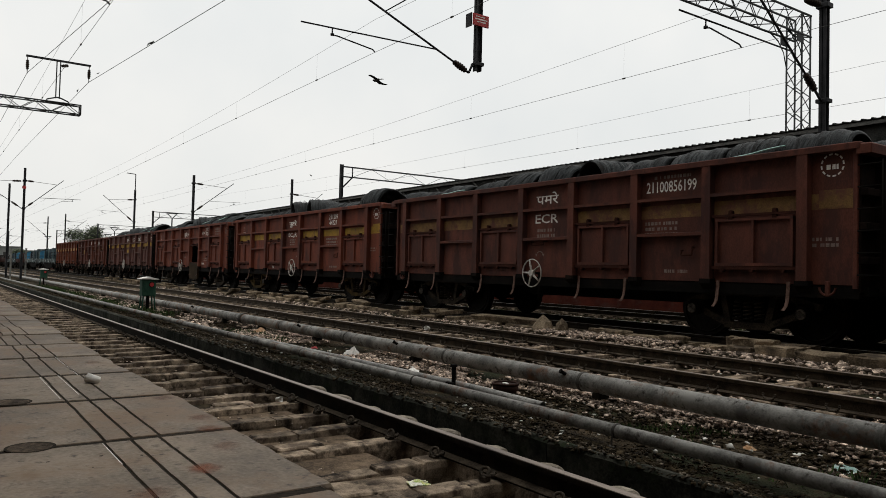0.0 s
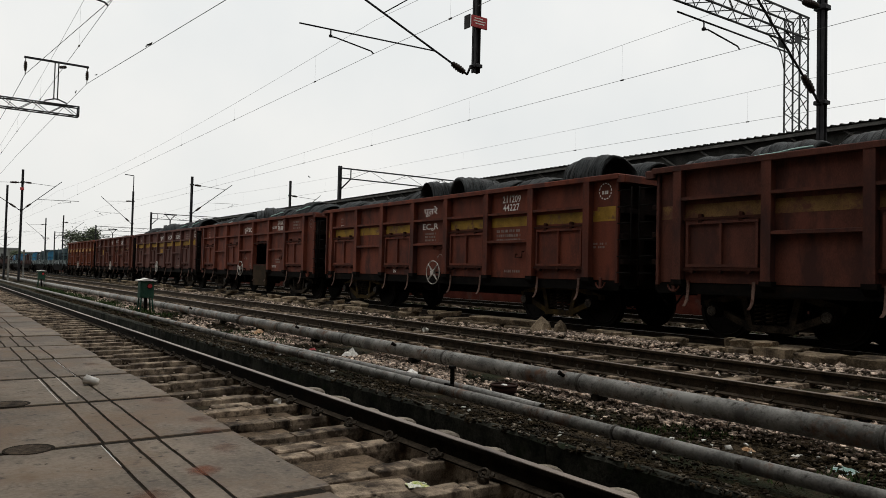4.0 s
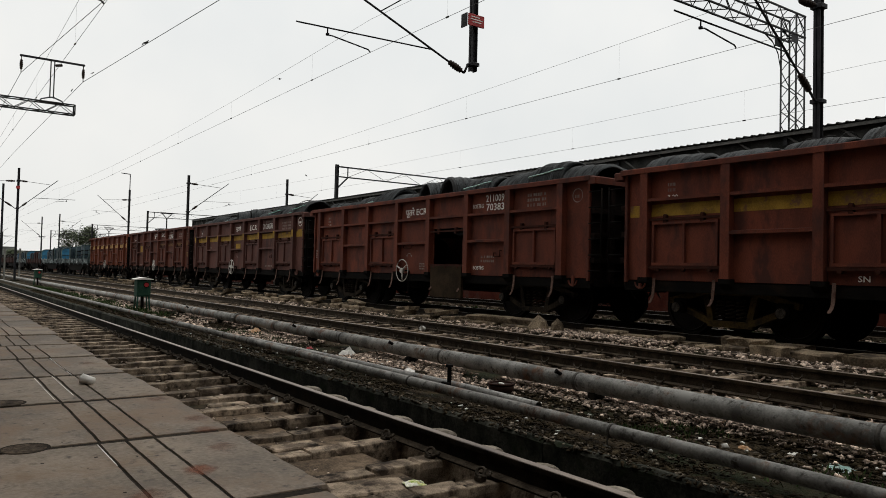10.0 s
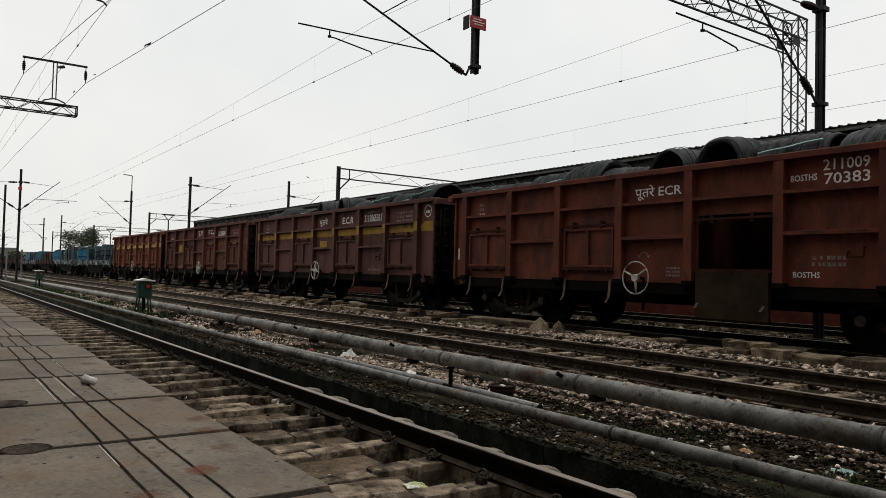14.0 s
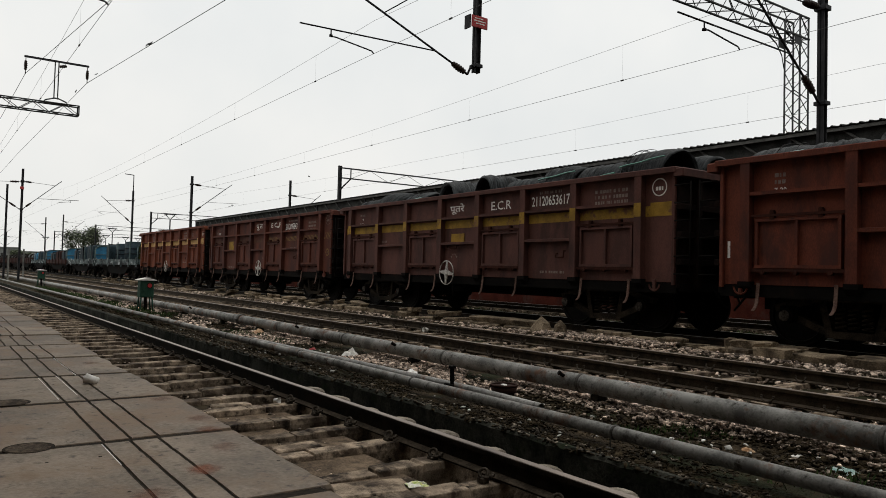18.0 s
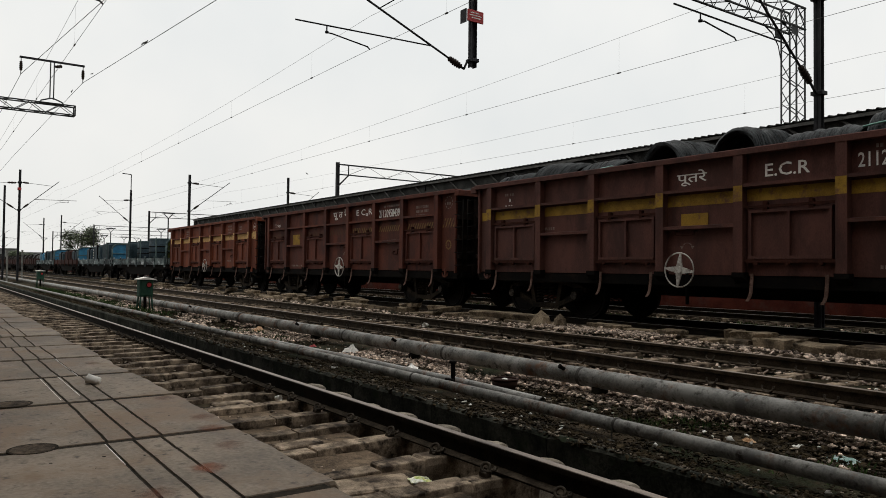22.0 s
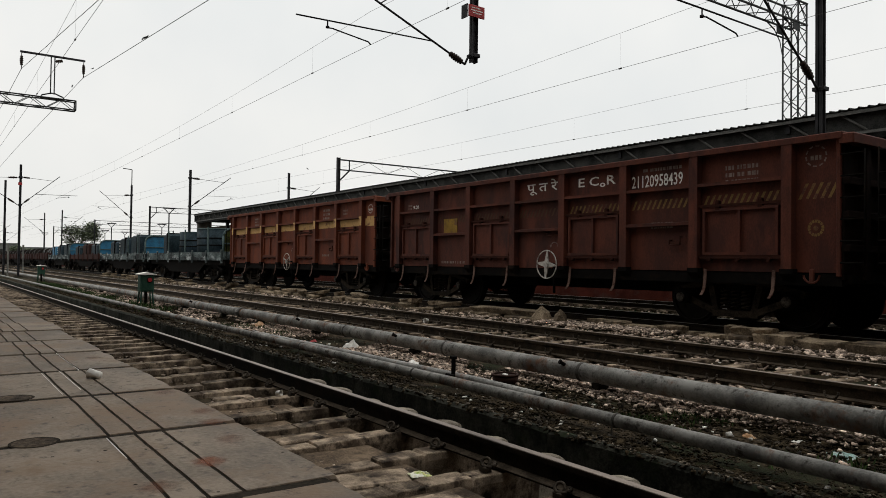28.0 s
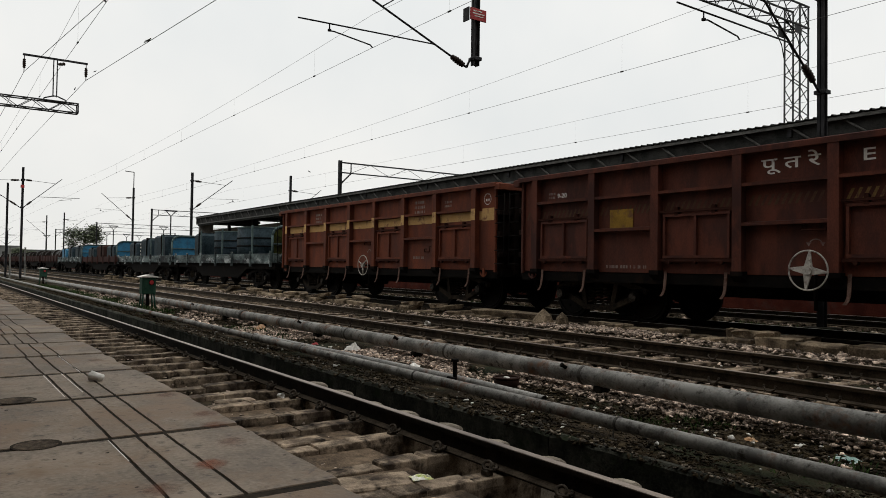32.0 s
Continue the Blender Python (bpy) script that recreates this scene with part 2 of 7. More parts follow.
GREY_TARP = surface("slate_tarpaulin", (0.011, 0.02, 0.026), (0.034, 0.054, 0.066), 0.6, 0, 1.5, 14, 0.6, (0.035, 0.05, 0.065), 0.4, depth=0.05)
FLAT_SIDE = surface("blotched_flat_side", (0.06, 0.085, 0.09), (0.15, 0.19, 0.19), 0.8, 0, 3.2, 12, 0.2, (0.006, 0.008, 0.009), 0.95, 1.9, stretch=(0.4, 1, 1), second=((0.42, 0.45, 0.44), 0.5, 2.4))
SLATE_POST = surface("slate_green_steel", (0.045, 0.075, 0.078), (0.1, 0.15, 0.15), 0.7, 0, 4, 30, 0.2, (0.02, 0.03, 0.03), 0.4)
OLIVE_PANEL = surface("olive_end_panel", (0.035, 0.04, 0.012), (0.08, 0.085, 0.025), 0.8, 0, 3, 30, 0.2, (0.02, 0.02, 0.01), 0.5)
# leaf green lightened: distance haze is put into the colour
FAR_LEAF = surface("haze_tinted_leaf", (0.1, 0.125, 0.08), (0.19, 0.225, 0.145), 0.8, 0, 8, 40, 0, spread=0.3, island=True)
PIER_GREY = surface("grey_pier_render", (0.13, 0.13, 0.12), (0.24, 0.24, 0.225), 0.9, 0, 2, 30, 0.3, (0.08, 0.08, 0.075), 0.5)
COIL_BROWN = surface("dull_sheet_coil", (0.01, 0.009, 0.008), (0.035, 0.03, 0.027), 0.7, 0.2, 3, 40, 0.1)
# pale ring colour stands for light on the coils' upper rims
LIT_EDGE_STEEL = surface("lit_coil_edge", (0.12, 0.125, 0.13), (0.26, 0.27, 0.28), 0.5, 0.3, 5, 40, 0.1)
LEAF = surface("leaf_green", (0.018, 0.034, 0.011), (0.05, 0.085, 0.026), 0.7, 0, 8, 40, 0, spread=0.4, island=True)
BARK = surface("bark", (0.06, 0.045, 0.035), (0.12, 0.09, 0.07), 0.9, 0, 6, 40, 0.5)
FEATHER = surface("dark_feather", (0.02, 0.02, 0.02), (0.05, 0.045, 0.04), 0.8, 0, 12, 60, 0)
BROWN_DISH = surface("brown_clay", (0.018, 0.009, 0.007), (0.04, 0.019, 0.014), 0.7, 0, 5, 50, 0.2)


def soft_stain(name, colour, strength, size=20):
    """A stain that fades out raggedly from its middle."""
    m = surface(name, colour, tuple(c * 1.3 for c in colour), 0.8, 0, 30, 90, 0)
    n, l = m.node_tree.nodes, m.node_tree.links
    tc, grad, tex = n.new("ShaderNodeTexCoord"), n.new("ShaderNodeTexGradient"), n.new("ShaderNodeTexNoise")
    mp = n.new("ShaderNodeMapping")
    mp.inputs["Scale"].default_value = (size, size, size)
    l.new(tc.outputs["Object"], mp.inputs["Vector"])
    grad.gradient_type = "SPHERICAL"
    l.new(mp.outputs["Vector"], grad.inputs["Vector"])
    tex.inputs["Scale"].default_value, tex.inputs["Detail"].default_value = 45, 5
    l.new(tc.outputs["Object"], tex.inputs["Vector"])
    add = n.new("ShaderNodeMath")
    add.operation = "MULTIPLY_ADD"
    l.new(grad.outputs["Fac"], add.inputs[0])
    add.inputs[1].default_value = 0.8
    l.new(tex.outputs["Fac"], add.inputs[2])
    r = n.new("ShaderNodeMapRange")
    r.inputs["From Min"].default_value, r.inputs["From Max"].default_value = 0.72, 1.1
    r.inputs["To Max"].default_value = strength
    l.new(add.outputs[0], r.inputs["Value"])
    l.new(r.outputs["Result"], n["Principled BSDF"].inputs["Alpha"])
    return m


ORANGE_BLOT = soft_stain("orange_blot", (0.26, 0.085, 0.042), 0.6)
RED_BLOT = soft_stain("faint_red_blot", (0.2, 0.07, 0.036), 0.35)
DULL_WHITE = surface("worn_white_wheel", (0.38, 0.36, 0.34), (0.62, 0.6, 0.57), 0.7, 0, 12, 60, 0.1, (0.12, 0.09, 0.075), 0.5, 7)
DUSTY_PAINT = surface("dusty_oxide", (0.085, 0.05, 0.04), (0.19, 0.125, 0.105), 0.85, 0, 6, 50, 0.2, (0.06, 0.025, 0.018), 0.4, 5)
DUSTY_BLACK = surface("dusty_bogie", (0.008, 0.0066, 0.005), (0.046, 0.035, 0.025), 0.85, 0, 4, 50, 0.3, (0.008, 0.007, 0.006), 0.5, 3)
CAP_STEEL = surface("worn_axle_cap", (0.015, 0.013, 0.011), (0.075, 0.064, 0.054), 0.6, 0.3, 9, 50, 0.2)
LID = surface("broken_cover", (0.045, 0.034, 0.025), (0.13, 0.1, 0.074), 0.85, 0, 18, 110, 0.9, (0.02, 0.015, 0.011), 0.5, 14)
# one grey for walls and roofs, with the distance haze mixed in
HAZE_GREY = surface("haze_tinted_town", (0.16, 0.17, 0.17), (0.24, 0.25, 0.245), 0.9, 0, 0.05, 0.6, 0)


def wagon_paint(name, low, high, stain):
    return surface(name, low, high, 0.8, 0.0, 2.4, 70, 0.3, stain, 0.6, 1.6, 0.1, stretch=(1, 1, 0.4), depth=0.006)


OXIDE = wagon_paint("oxide_maroon", (0.067, 0.021, 0.0135), (0.13, 0.041, 0.0265), (0.042, 0.0145, 0.011))
OXIDE_RED = wagon_paint("oxide_red", (0.088, 0.021, 0.011), (0.165, 0.041, 0.021), (0.05, 0.015, 0.01))
DARK_MAROON = wagon_paint("dark_maroon", (0.032, 0.016, 0.014), (0.07, 0.034, 0.03), (0.025, 0.013, 0.011))
OXIDE_DULL = wagon_paint("oxide_purple_brown", (0.068, 0.026, 0.02), (0.12, 0.048, 0.038), (0.045, 0.018, 0.014))
OXIDE_ORANGE = wagon_paint("oxide_orange", (0.088, 0.021, 0.0095), (0.172, 0.043, 0.0175), (0.07, 0.02, 0.011))
OXIDE_WARM = wagon_paint("oxide_warm_brown", (0.067, 0.0187, 0.0112), (0.13, 0.0365, 0.021), (0.042, 0.0128, 0.009))
HINGE = surface("hinge_grime", (0.03, 0.012, 0.009), (0.06, 0.022, 0.016), 0.85, 0, 6, 50, 0.2)
# near-black: shade in the gaps between wagons is put into this colour
END_SHADE = surface("shaded_end_steel", (0.006, 0.0042, 0.0036), (0.018, 0.0105, 0.0085), 0.9, 0, 4, 50, 0.2)
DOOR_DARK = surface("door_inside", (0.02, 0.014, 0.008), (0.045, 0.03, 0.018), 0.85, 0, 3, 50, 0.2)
PLASTER = surface("shade_block_plaster", (0.12, 0.085, 0.065), (0.2, 0.15, 0.12), 0.9, 0, 1.0, 20, 0.2)


# ---- mesh helpers ----
class Shape:
    """Vertices and faces gathered for one mesh."""

    def __init__(self):
        self.v, self.f, self.s = [], [], []

    def add(self, verts, faces, smooth=False):
        k = len(self.v)
        self.v += [tuple(p) for p in verts]
        self.f += [tuple(i + k for i in q) for q in faces]
        self.s += [smooth] * len(faces)
        return self

    def box(self, x0, y0, z0, x1, y1, z1, m=None):
        c = [(x, y, z) for z in (z0, z1) for y in (y0, y1) for x in (x0, x1)]
        if m:
            c = [m @ Vector(p) for p in c]
        return self.add(c, [(0, 2, 3, 1), (4, 5, 7, 6), (0, 1, 5, 4), (2, 6, 7, 3), (0, 4, 6, 2), (1, 3, 7, 5)])

    def cbox(self, x0, y0, z0, x1, y1, z1, c=0.01, m=None):
        """A box whose top and upright edges are chamfered by c."""
        ring = [(x0 + c, y0), (x1 - c, y0), (x1, y0 + c), (x1, y1 - c), (x1 - c, y1), (x0 + c, y1), (x0, y1 - c), (x0, y0 + c)]
        cx, cy = (x0 + x1) / 2, (y0 + y1) / 2
        sx, sy = 1 - 2 * c / max(1e-6, x1 - x0), 1 - 2 * c / max(1e-6, y1 - y0)
        v = [(x, y, z0) for x, y in ring] + [(x, y, z1 - c) for x, y in ring]
        v += [(cx + (x - cx) * sx, cy + (y - cy) * sy, z1) for x, y in ring]
        if m:
            v = [m @ Vector(p) for p in v]
        f = [tuple(range(7, -1, -1)), tuple(range(16, 24))]
        for k in (0, 8):
            f += [(k + i, k + (i + 1) % 8, k + 8 + (i + 1) % 8, k + 8 + i) for i in range(8)]
        return self.add(v, f)

    def cyl(self, a, b, r, n=10, r2=None, caps=True, smooth=True):
        a, b = Vector(a), Vector(b)
        q = (b - a).to_track_quat("Z", "Y")
        r2 = r if r2 is None else r2
        ring = [(math.cos(2 * math.pi * i / n), math.sin(2 * math.pi * i / n)) for i in range(n)]
        v = [a + q @ Vector((c * r, s * r, 0)) for c, s in ring] + [b + q @ Vector((c * r2, s * r2, 0)) for c, s in ring]
        self.add(v, [(i, (i + 1) % n, n + (i + 1) % n, n + i) for i in range(n)], smooth)
        if caps:
            self.f += [tuple(len(self.v) - 2 * n + i for i in range(n - 1, -1, -1)), tuple(len(self.v) - n + i for i in range(n))]
            self.s += [False, False]
        return self

    def rod(self, pts, r, n=6):
        for a, b in zip(pts, pts[1:]):
            self.cyl(a, b, r, n)
        return self

    def prism(self, profile, x0, x1, m=None, smooth=False):
        """A (y, z) profile, anticlockwise seen from +x, drawn along x."""
        n = len(profile)
        v = [(x0, y, z) for y, z in profile] + [(x1, y, z) for y, z in profile]
        if m:
            v = [m @ Vector(p) for p in v]
        self.add(v, [(i, (i + 1) % n, n + (i + 1) % n, n + i) for i in range(n)], smooth)
        return self.add(v, [tuple(range(n - 1, -1, -1)), tuple(range(n, 2 * n))])

    def torus(self, c, axis, R, r, n=28, k=8):
        q = Vector(axis).to_track_quat("Z", "Y")
        v = []
        for i in range(n):
            a = 2 * math.pi * i / n
            for j in range(k):
                b = 2 * math.pi * j / k
                v.append(Vector(c) + q @ Vector(((R + r * math.cos(b)) * math.cos(a), (R + r * math.cos(b)) * math.sin(a), r * math.sin(b))))
        return self.add(v, [(i * k + j, ((i + 1) % n) * k + j, ((i + 1) % n) * k + (j + 1) % k, i * k + (j + 1) % k) for i in range(n) for j in range(k)], True)

    def lump(self, c, size, seed, n=1):
        """An uneven stone."""
        rnd = random.Random(seed)
        bm = bmesh.new()
        bmesh.ops.create_icosphere(bm, subdivisions=n, radius=0.5)
        v = []
        for p in bm.verts:
            k = 1 + rnd.uniform(-0.16, 0.16)
            v.append((c[0] + p.co.x * size[0] * k, c[1] + p.co.y * size[1] * k, c[2] + p.co.z * size[2] * k))
        f = [tuple(w.index for w in q.verts) for q in bm.faces]
        bm.free()
        return self.add(v, f)

    def mesh(self, name, material):
        me = bpy.data.meshes.new(name)
        me.from_pydata(self.v, [], self.f)
        me.polygons.foreach_set("use_smooth", self.s)
        me.materials.append(material)
        me.update()
        return me


def part(name, shape, material, parent=None, label="", at=None):
    """One mesh object under a thing or under a part."""
    ob = new(name, shape if isinstance(shape, bpy.types.Mesh) else shape.mesh(name, material))
    ob.parent = parent
    if at is not None:
        ob.matrix_basis = at
    return tagged(ob, label)


def thing(name, label, category, group="", kind="", at=None):
    ob = new(name)
    ob.empty_display_size = 0.2
    if at is not None:
        ob.matrix_basis = at
    return tagged(ob, label, category, group, kind)


def text_mesh(words, height, material, width=None):
    """Lettering as a thin flat mesh in the x-z plane, facing -y, its lower left corner at the origin."""
    cu = bpy.data.curves.new("lettering", "FONT")
    cu.body, cu.size, cu.extrude, cu.resolution_u, cu.offset = words, 1.0, 0.0, 2, 0.011
    tmp = bpy.data.objects.new("lettering", cu)
    scene.collection.objects.link(tmp)
    me = bpy.data.meshes.new_from_object(tmp.evaluated_get(bpy.context.evaluated_depsgraph_get()))
    bpy.data.objects.remove(tmp)
    bpy.data.curves.remove(cu)
    n = len(me.vertices)
    co = np.zeros(n * 3)
    me.vertices.foreach_get("co", co)
    co = co.reshape(-1, 3)
    lo, hi = co.min(0), co.max(0)
    s = height / (hi[1] - lo[1])
    sx = s if width is None else width / (hi[0] - lo[0])
    out = np.stack([(co[:, 0] - lo[0]) * sx, np.zeros(n), (co[:, 1] - lo[1]) * s], 1)
    me.vertices.foreach_set("co", out.ravel())
    me.materials.clear()
    me.materials.append(material)
    me.update()
    return me


def tube(pts, r, n=5):
    """One unbroken thin tube through the points."""
    v, f = [], []
    for x, y, z in pts:
        v += [(x, y + r * math.cos(2 * math.pi * j / n), z + r * math.sin(2 * math.pi * j / n)) for j in range(n)]
    for i in range(len(pts) - 1):
        f += [(i * n + j, (i + 1) * n + j, (i + 1) * n + (j + 1) % n, i * n + (j + 1) % n) for j in range(n)]
    return Shape().add(v, f, True)


def stones(name, spots, material, seed, parent=None):
    """Many small angular stones as one mesh: rows of x, y, z, size."""
    rnd = np.random.RandomState(seed)
    spots = np.asarray(spots, float)
    base = np.array([(x, y, z) for z in (-0.42, 0.42) for y in (-0.42, 0.42) for x in (-0.42, 0.42)] + [(0, 0, 0.55), (0.5, 0, 0.05)])
    tri = np.array([(0, 2, 3), (0, 3, 1), (4, 5, 8), (5, 7, 8), (7, 6, 8), (6, 4, 8), (0, 1, 5), (0, 5, 4), (2, 6, 7), (2, 7, 3), (0, 4, 6), (0, 6, 2), (1, 3, 9), (3, 7, 9), (7, 5, 9), (5, 1, 9)])
    k, nv = len(spots), len(base)
    v = base[None] + rnd.uniform(-0.3, 0.3, (k, nv, 3))
    v = v * rnd.uniform(0.55, 1.3, (k, 1, 3)) * np.array([1.3, 0.9, 0.48])
    b = rnd.normal(0, 0.55, k)
    c, s = np.cos(b)[:, None], np.sin(b)[:, None]
    v = np.stack([v[..., 0], v[..., 1] * c - v[..., 2] * s, v[..., 1] * s + v[..., 2] * c], -1)
    a = rnd.uniform(0, 2 * np.pi, k)
    c, s = np.cos(a)[:, None], np.sin(a)[:, None]
    v = np.stack([v[..., 0] * c - v[..., 1] * s, v[..., 0] * s + v[..., 1] * c, v[..., 2]], -1)
    v = v * spots[:, None, 3:4] + spots[:, None, :3]
    f = (tri[None] + (np.arange(k) * nv)[:, None, None]).reshape(-1, 3)
    me = bpy.data.meshes.new(name)
    me.vertices.add(k * nv)
    me.vertices.foreach_set("co", v.ravel())
    me.loops.add(f.size)
    me.loops.foreach_set("vertex_index", f.ravel().astype(np.int32))
    me.polygons.add(len(f))
    me.polygons.foreach_set("loop_start", np.arange(0, f.size, 3, dtype=np.int32))
    me.polygons.foreach_set("loop_total", np.full(len(f), 3, dtype=np.int32))
    me.materials.append(material)
    me.update(calc_edges=True)
    me.validate()
    ob = new(name, me)
    ob.parent = parent
    return ob


MOVERS = []  # things that ride with the train, with their poses at the train's zero


def progress(t):
    """How far the train has come by t seconds, in metres; it slows down."""
    return 2.3611 * t - 0.0126988 * t * t - 0.0000692 * t ** 3


# ---- the plan: x along the tracks, y away from the near platform, z up; rail top of the near track is 0 ----
EDGE, PLATFORM_TOP = 0.574, 0.80
SHADE_BLOCK_FRONT = -2.6
TRACKS = {"near": (2.23, 0.0), "middle": (7.73, 0.13), "train": (12.53, 0.13), "far": (17.6, 0.13)}
LEFT, RIGHT = -170.0, 14.0


def ground_level(y):
    pts = [(-60, -0.35), (0.4, -0.42), (1.0, -0.42), (3.5, -0.42), (3.62, -0.75), (4.22, -0.75), (4.24, -0.18), (4.6, -0.19), (5.3, -0.2), (6.2, -0.13),
           (6.6, -0.08), (8.9, -0.08), (9.6, -0.06), (10.1, -0.01), (10.9, -0.01), (11.4, -0.08), (14, -0.08), (15.2, -0.16), (16.4, -0.08), (19.2, -0.08), (19.6, -0.3), (400, -0.3)]
    for (a, za), (b, zb) in zip(pts, pts[1:]):
        if y <= b:
            return za + (zb - za) * (y - a) / (b - a)
    return pts[-1][1]


def build_ground():
    ys = [-900, -60, -20, 0.4, 1.0, 1.6, 2.2, 2.8, 3.5, 3.6, 3.62, 3.9, 4.22, 4.24, 4.5, 4.8, 5.1, 5.4, 5.7, 6.0, 6.3, 6.6, 7.2, 7.8, 8.4, 8.9, 9.3, 9.6, 10,
          10.4, 10.8, 11.2, 12, 13, 14, 15.2, 16.4, 18, 19.2, 19.6, 30, 60, 200, 900]
    xs = [-2500, -900, -400, -250] + [-170 + i * 4 for i in range(33)] + [-40 + i * 0.35 for i in range(125)] + [4 + i * 4 for i in range(6)] + [60, 200, 900]
    v = []
    for x in xs:
        for y in ys:
            bumpy = 0.035 * noise.noise((x * 1.3, y * 1.3, 3)) if 4.3 < y < 30 and abs(x) < 170 else 0
            v.append((x, y, ground_level(y) + bumpy))
    w = len(ys)
    f = [(i * w + j, (i + 1) * w + j, (i + 1) * w + j + 1, i * w + j + 1) for i in range(len(xs) - 1) for j in range(w - 1)]
    part("ground", Shape().add(v, f, True), SOIL)
    tagged(bpy.data.objects["ground"], "dark trodden soil and grit between the tracks", "ground", kind="structure")


RAIL_PROFILE = [(-0.068, -0.156), (0.068, -0.156), (0.068, -0.146), (0.012, -0.13), (0.009, -0.045), (0.033, -0.036), (0.0335, -0.008),
                (0.026, -0.002), (-0.026, -0.002), (-0.0335, -0.008), (-0.033, -0.036), (-0.009, -0.045), (-0.012, -0.13), (-0.068, -0.146)]


def build_sleeper_meshes(label_seed):
    """A worn concrete sleeper: cracked across into uneven blocks, with rounded arrises."""
    rnd = random.Random(label_seed)
    rows, y = [], -1.16
    while y < 1.16:
        ln = rnd.uniform(0.14, 0.5)
        drop = rnd.uniform(0.008, 0.022) if rnd.random() < 0.2 else 0.0
        off, wide = rnd.uniform(-0.003, 0.003) - drop, rnd.uniform(-0.004, 0.003) - drop * 0.5
        end = min(1.16, y + ln)
        crack = rnd.uniform(0.003, 0.014)
        rows.append((y + 0.003, off - crack, wide - crack * 0.5))
        for k in (0.05, 0.3, 0.55, 0.8, 0.95):
            rows.append((y + (end - y) * k, off + rnd.uniform(-0.003, 0.002), wide + rnd.uniform(-0.004, 0.003)))
        rows.append((end - 0.003, off - crack, wide - crack * 0.5))
        y = end
    v, f, n, w = [], [], len(rows), 10
    for y, off, wide in rows:
        top = -0.15 - 0.012 * math.exp(-(y / 0.6) ** 2) + off + (0.022 if abs(y) > 1.05 else 0)
        hw, a, b = 0.088 + wide, rnd.uniform(0.004, 0.012), rnd.uniform(0.004, 0.012)
        v += [(-0.06, y, -0.46), (0.06, y, -0.46), (hw + 0.006, y, top - 0.05), (hw, y, top - a), (hw - a * 0.35, y, top - a * 0.3), (hw - a, y, top),
              (-hw + b, y, top), (-hw + b * 0.35, y, top - b * 0.3), (-hw, y, top - b), (-hw - 0.006, y, top - 0.05)]
    for i in range(n - 1):
        f += [(i * w + j, i * w + (j + 1) % w, i * w + w + (j + 1) % w, i * w + w + j) for j in range(w)]
    f += [tuple(range(w - 1, -1, -1)), tuple((n - 1) * w + j for j in range(w))]
    return Shape().add(v, f)


def sleeper_end_shape(seed):
    """The rounded, rubbed end of a sleeper outside the rail, from y = 1.16 outwards."""
    rnd = random.Random(seed)
    s = Shape()
    v, w, n = [], 10, 7
    for i in range(n):
        u = i / (n - 1)
        y = 1.161 + 0.25 * u
        top = -0.126 - 0.035 * u ** 4 + rnd.uniform(-0.004, 0.004)
        hw, a = 0.068 * (1 - 0.2 * u ** 4) + rnd.uniform(-0.005, 0.005), 0.014 + 0.012 * u
        v += [(-0.06, y, -0.46), (0.06, y, -0.46), (hw + 0.004, y, top - 0.06), (hw, y, top - a), (hw - a * 0.4, y, top - a * 0.3), (hw - a * 1.2, y, top),
              (-hw + a * 1.2, y, top), (-hw + a * 0.4, y, top - a * 0.3), (-hw, y, top - a), (-hw - 0.004, y, top - 0.06)]
    f = [(i * w + j, i * w + (j + 1) % w, i * w + w + (j + 1) % w, i * w + w + j) for i in range(n - 1) for j in range(w)]
    f += [tuple(range(w - 1, -1, -1)), tuple((n - 1) * w + j for j in range(w))]
    return s.add(v, f)


def clip_shape(near):
    """A sprung rail clip: a bent round bar that loops over the rail foot, in its cast shoulder."""
    s = Shape()
    if near:
        s.torus((0.0, -0.11, 0.026), (0.35, -0.75, 0.56), 0.03, 0.0105, 16, 7)
        s.rod([(0.022, -0.125, 0.004), (0.05, -0.1, 0.008), (0.056, -0.07, 0.022), (0.03, -0.058, 0.024)], 0.01, 6)
        s.rod([(-0.025, -0.118, 0.005), (-0.05, -0.095, 0.006)], 0.01, 6)
        s.cbox(-0.034, -0.14, -0.03, 0.034, -0.085, 0.004, 0.006)
    else:
        pts = [(0.062 * math.cos(radians(a)), -0.11 + 0.012 * math.sin(radians(a)), 0.05 + 0.05 * math.sin(radians(a))) for a in range(165, 376, 21)]
        s.rod(pts, 0.0105, 7)
        s.cbox(-0.03, -0.135, -0.03, 0.03, -0.075, 0.012, 0.006)
    return s


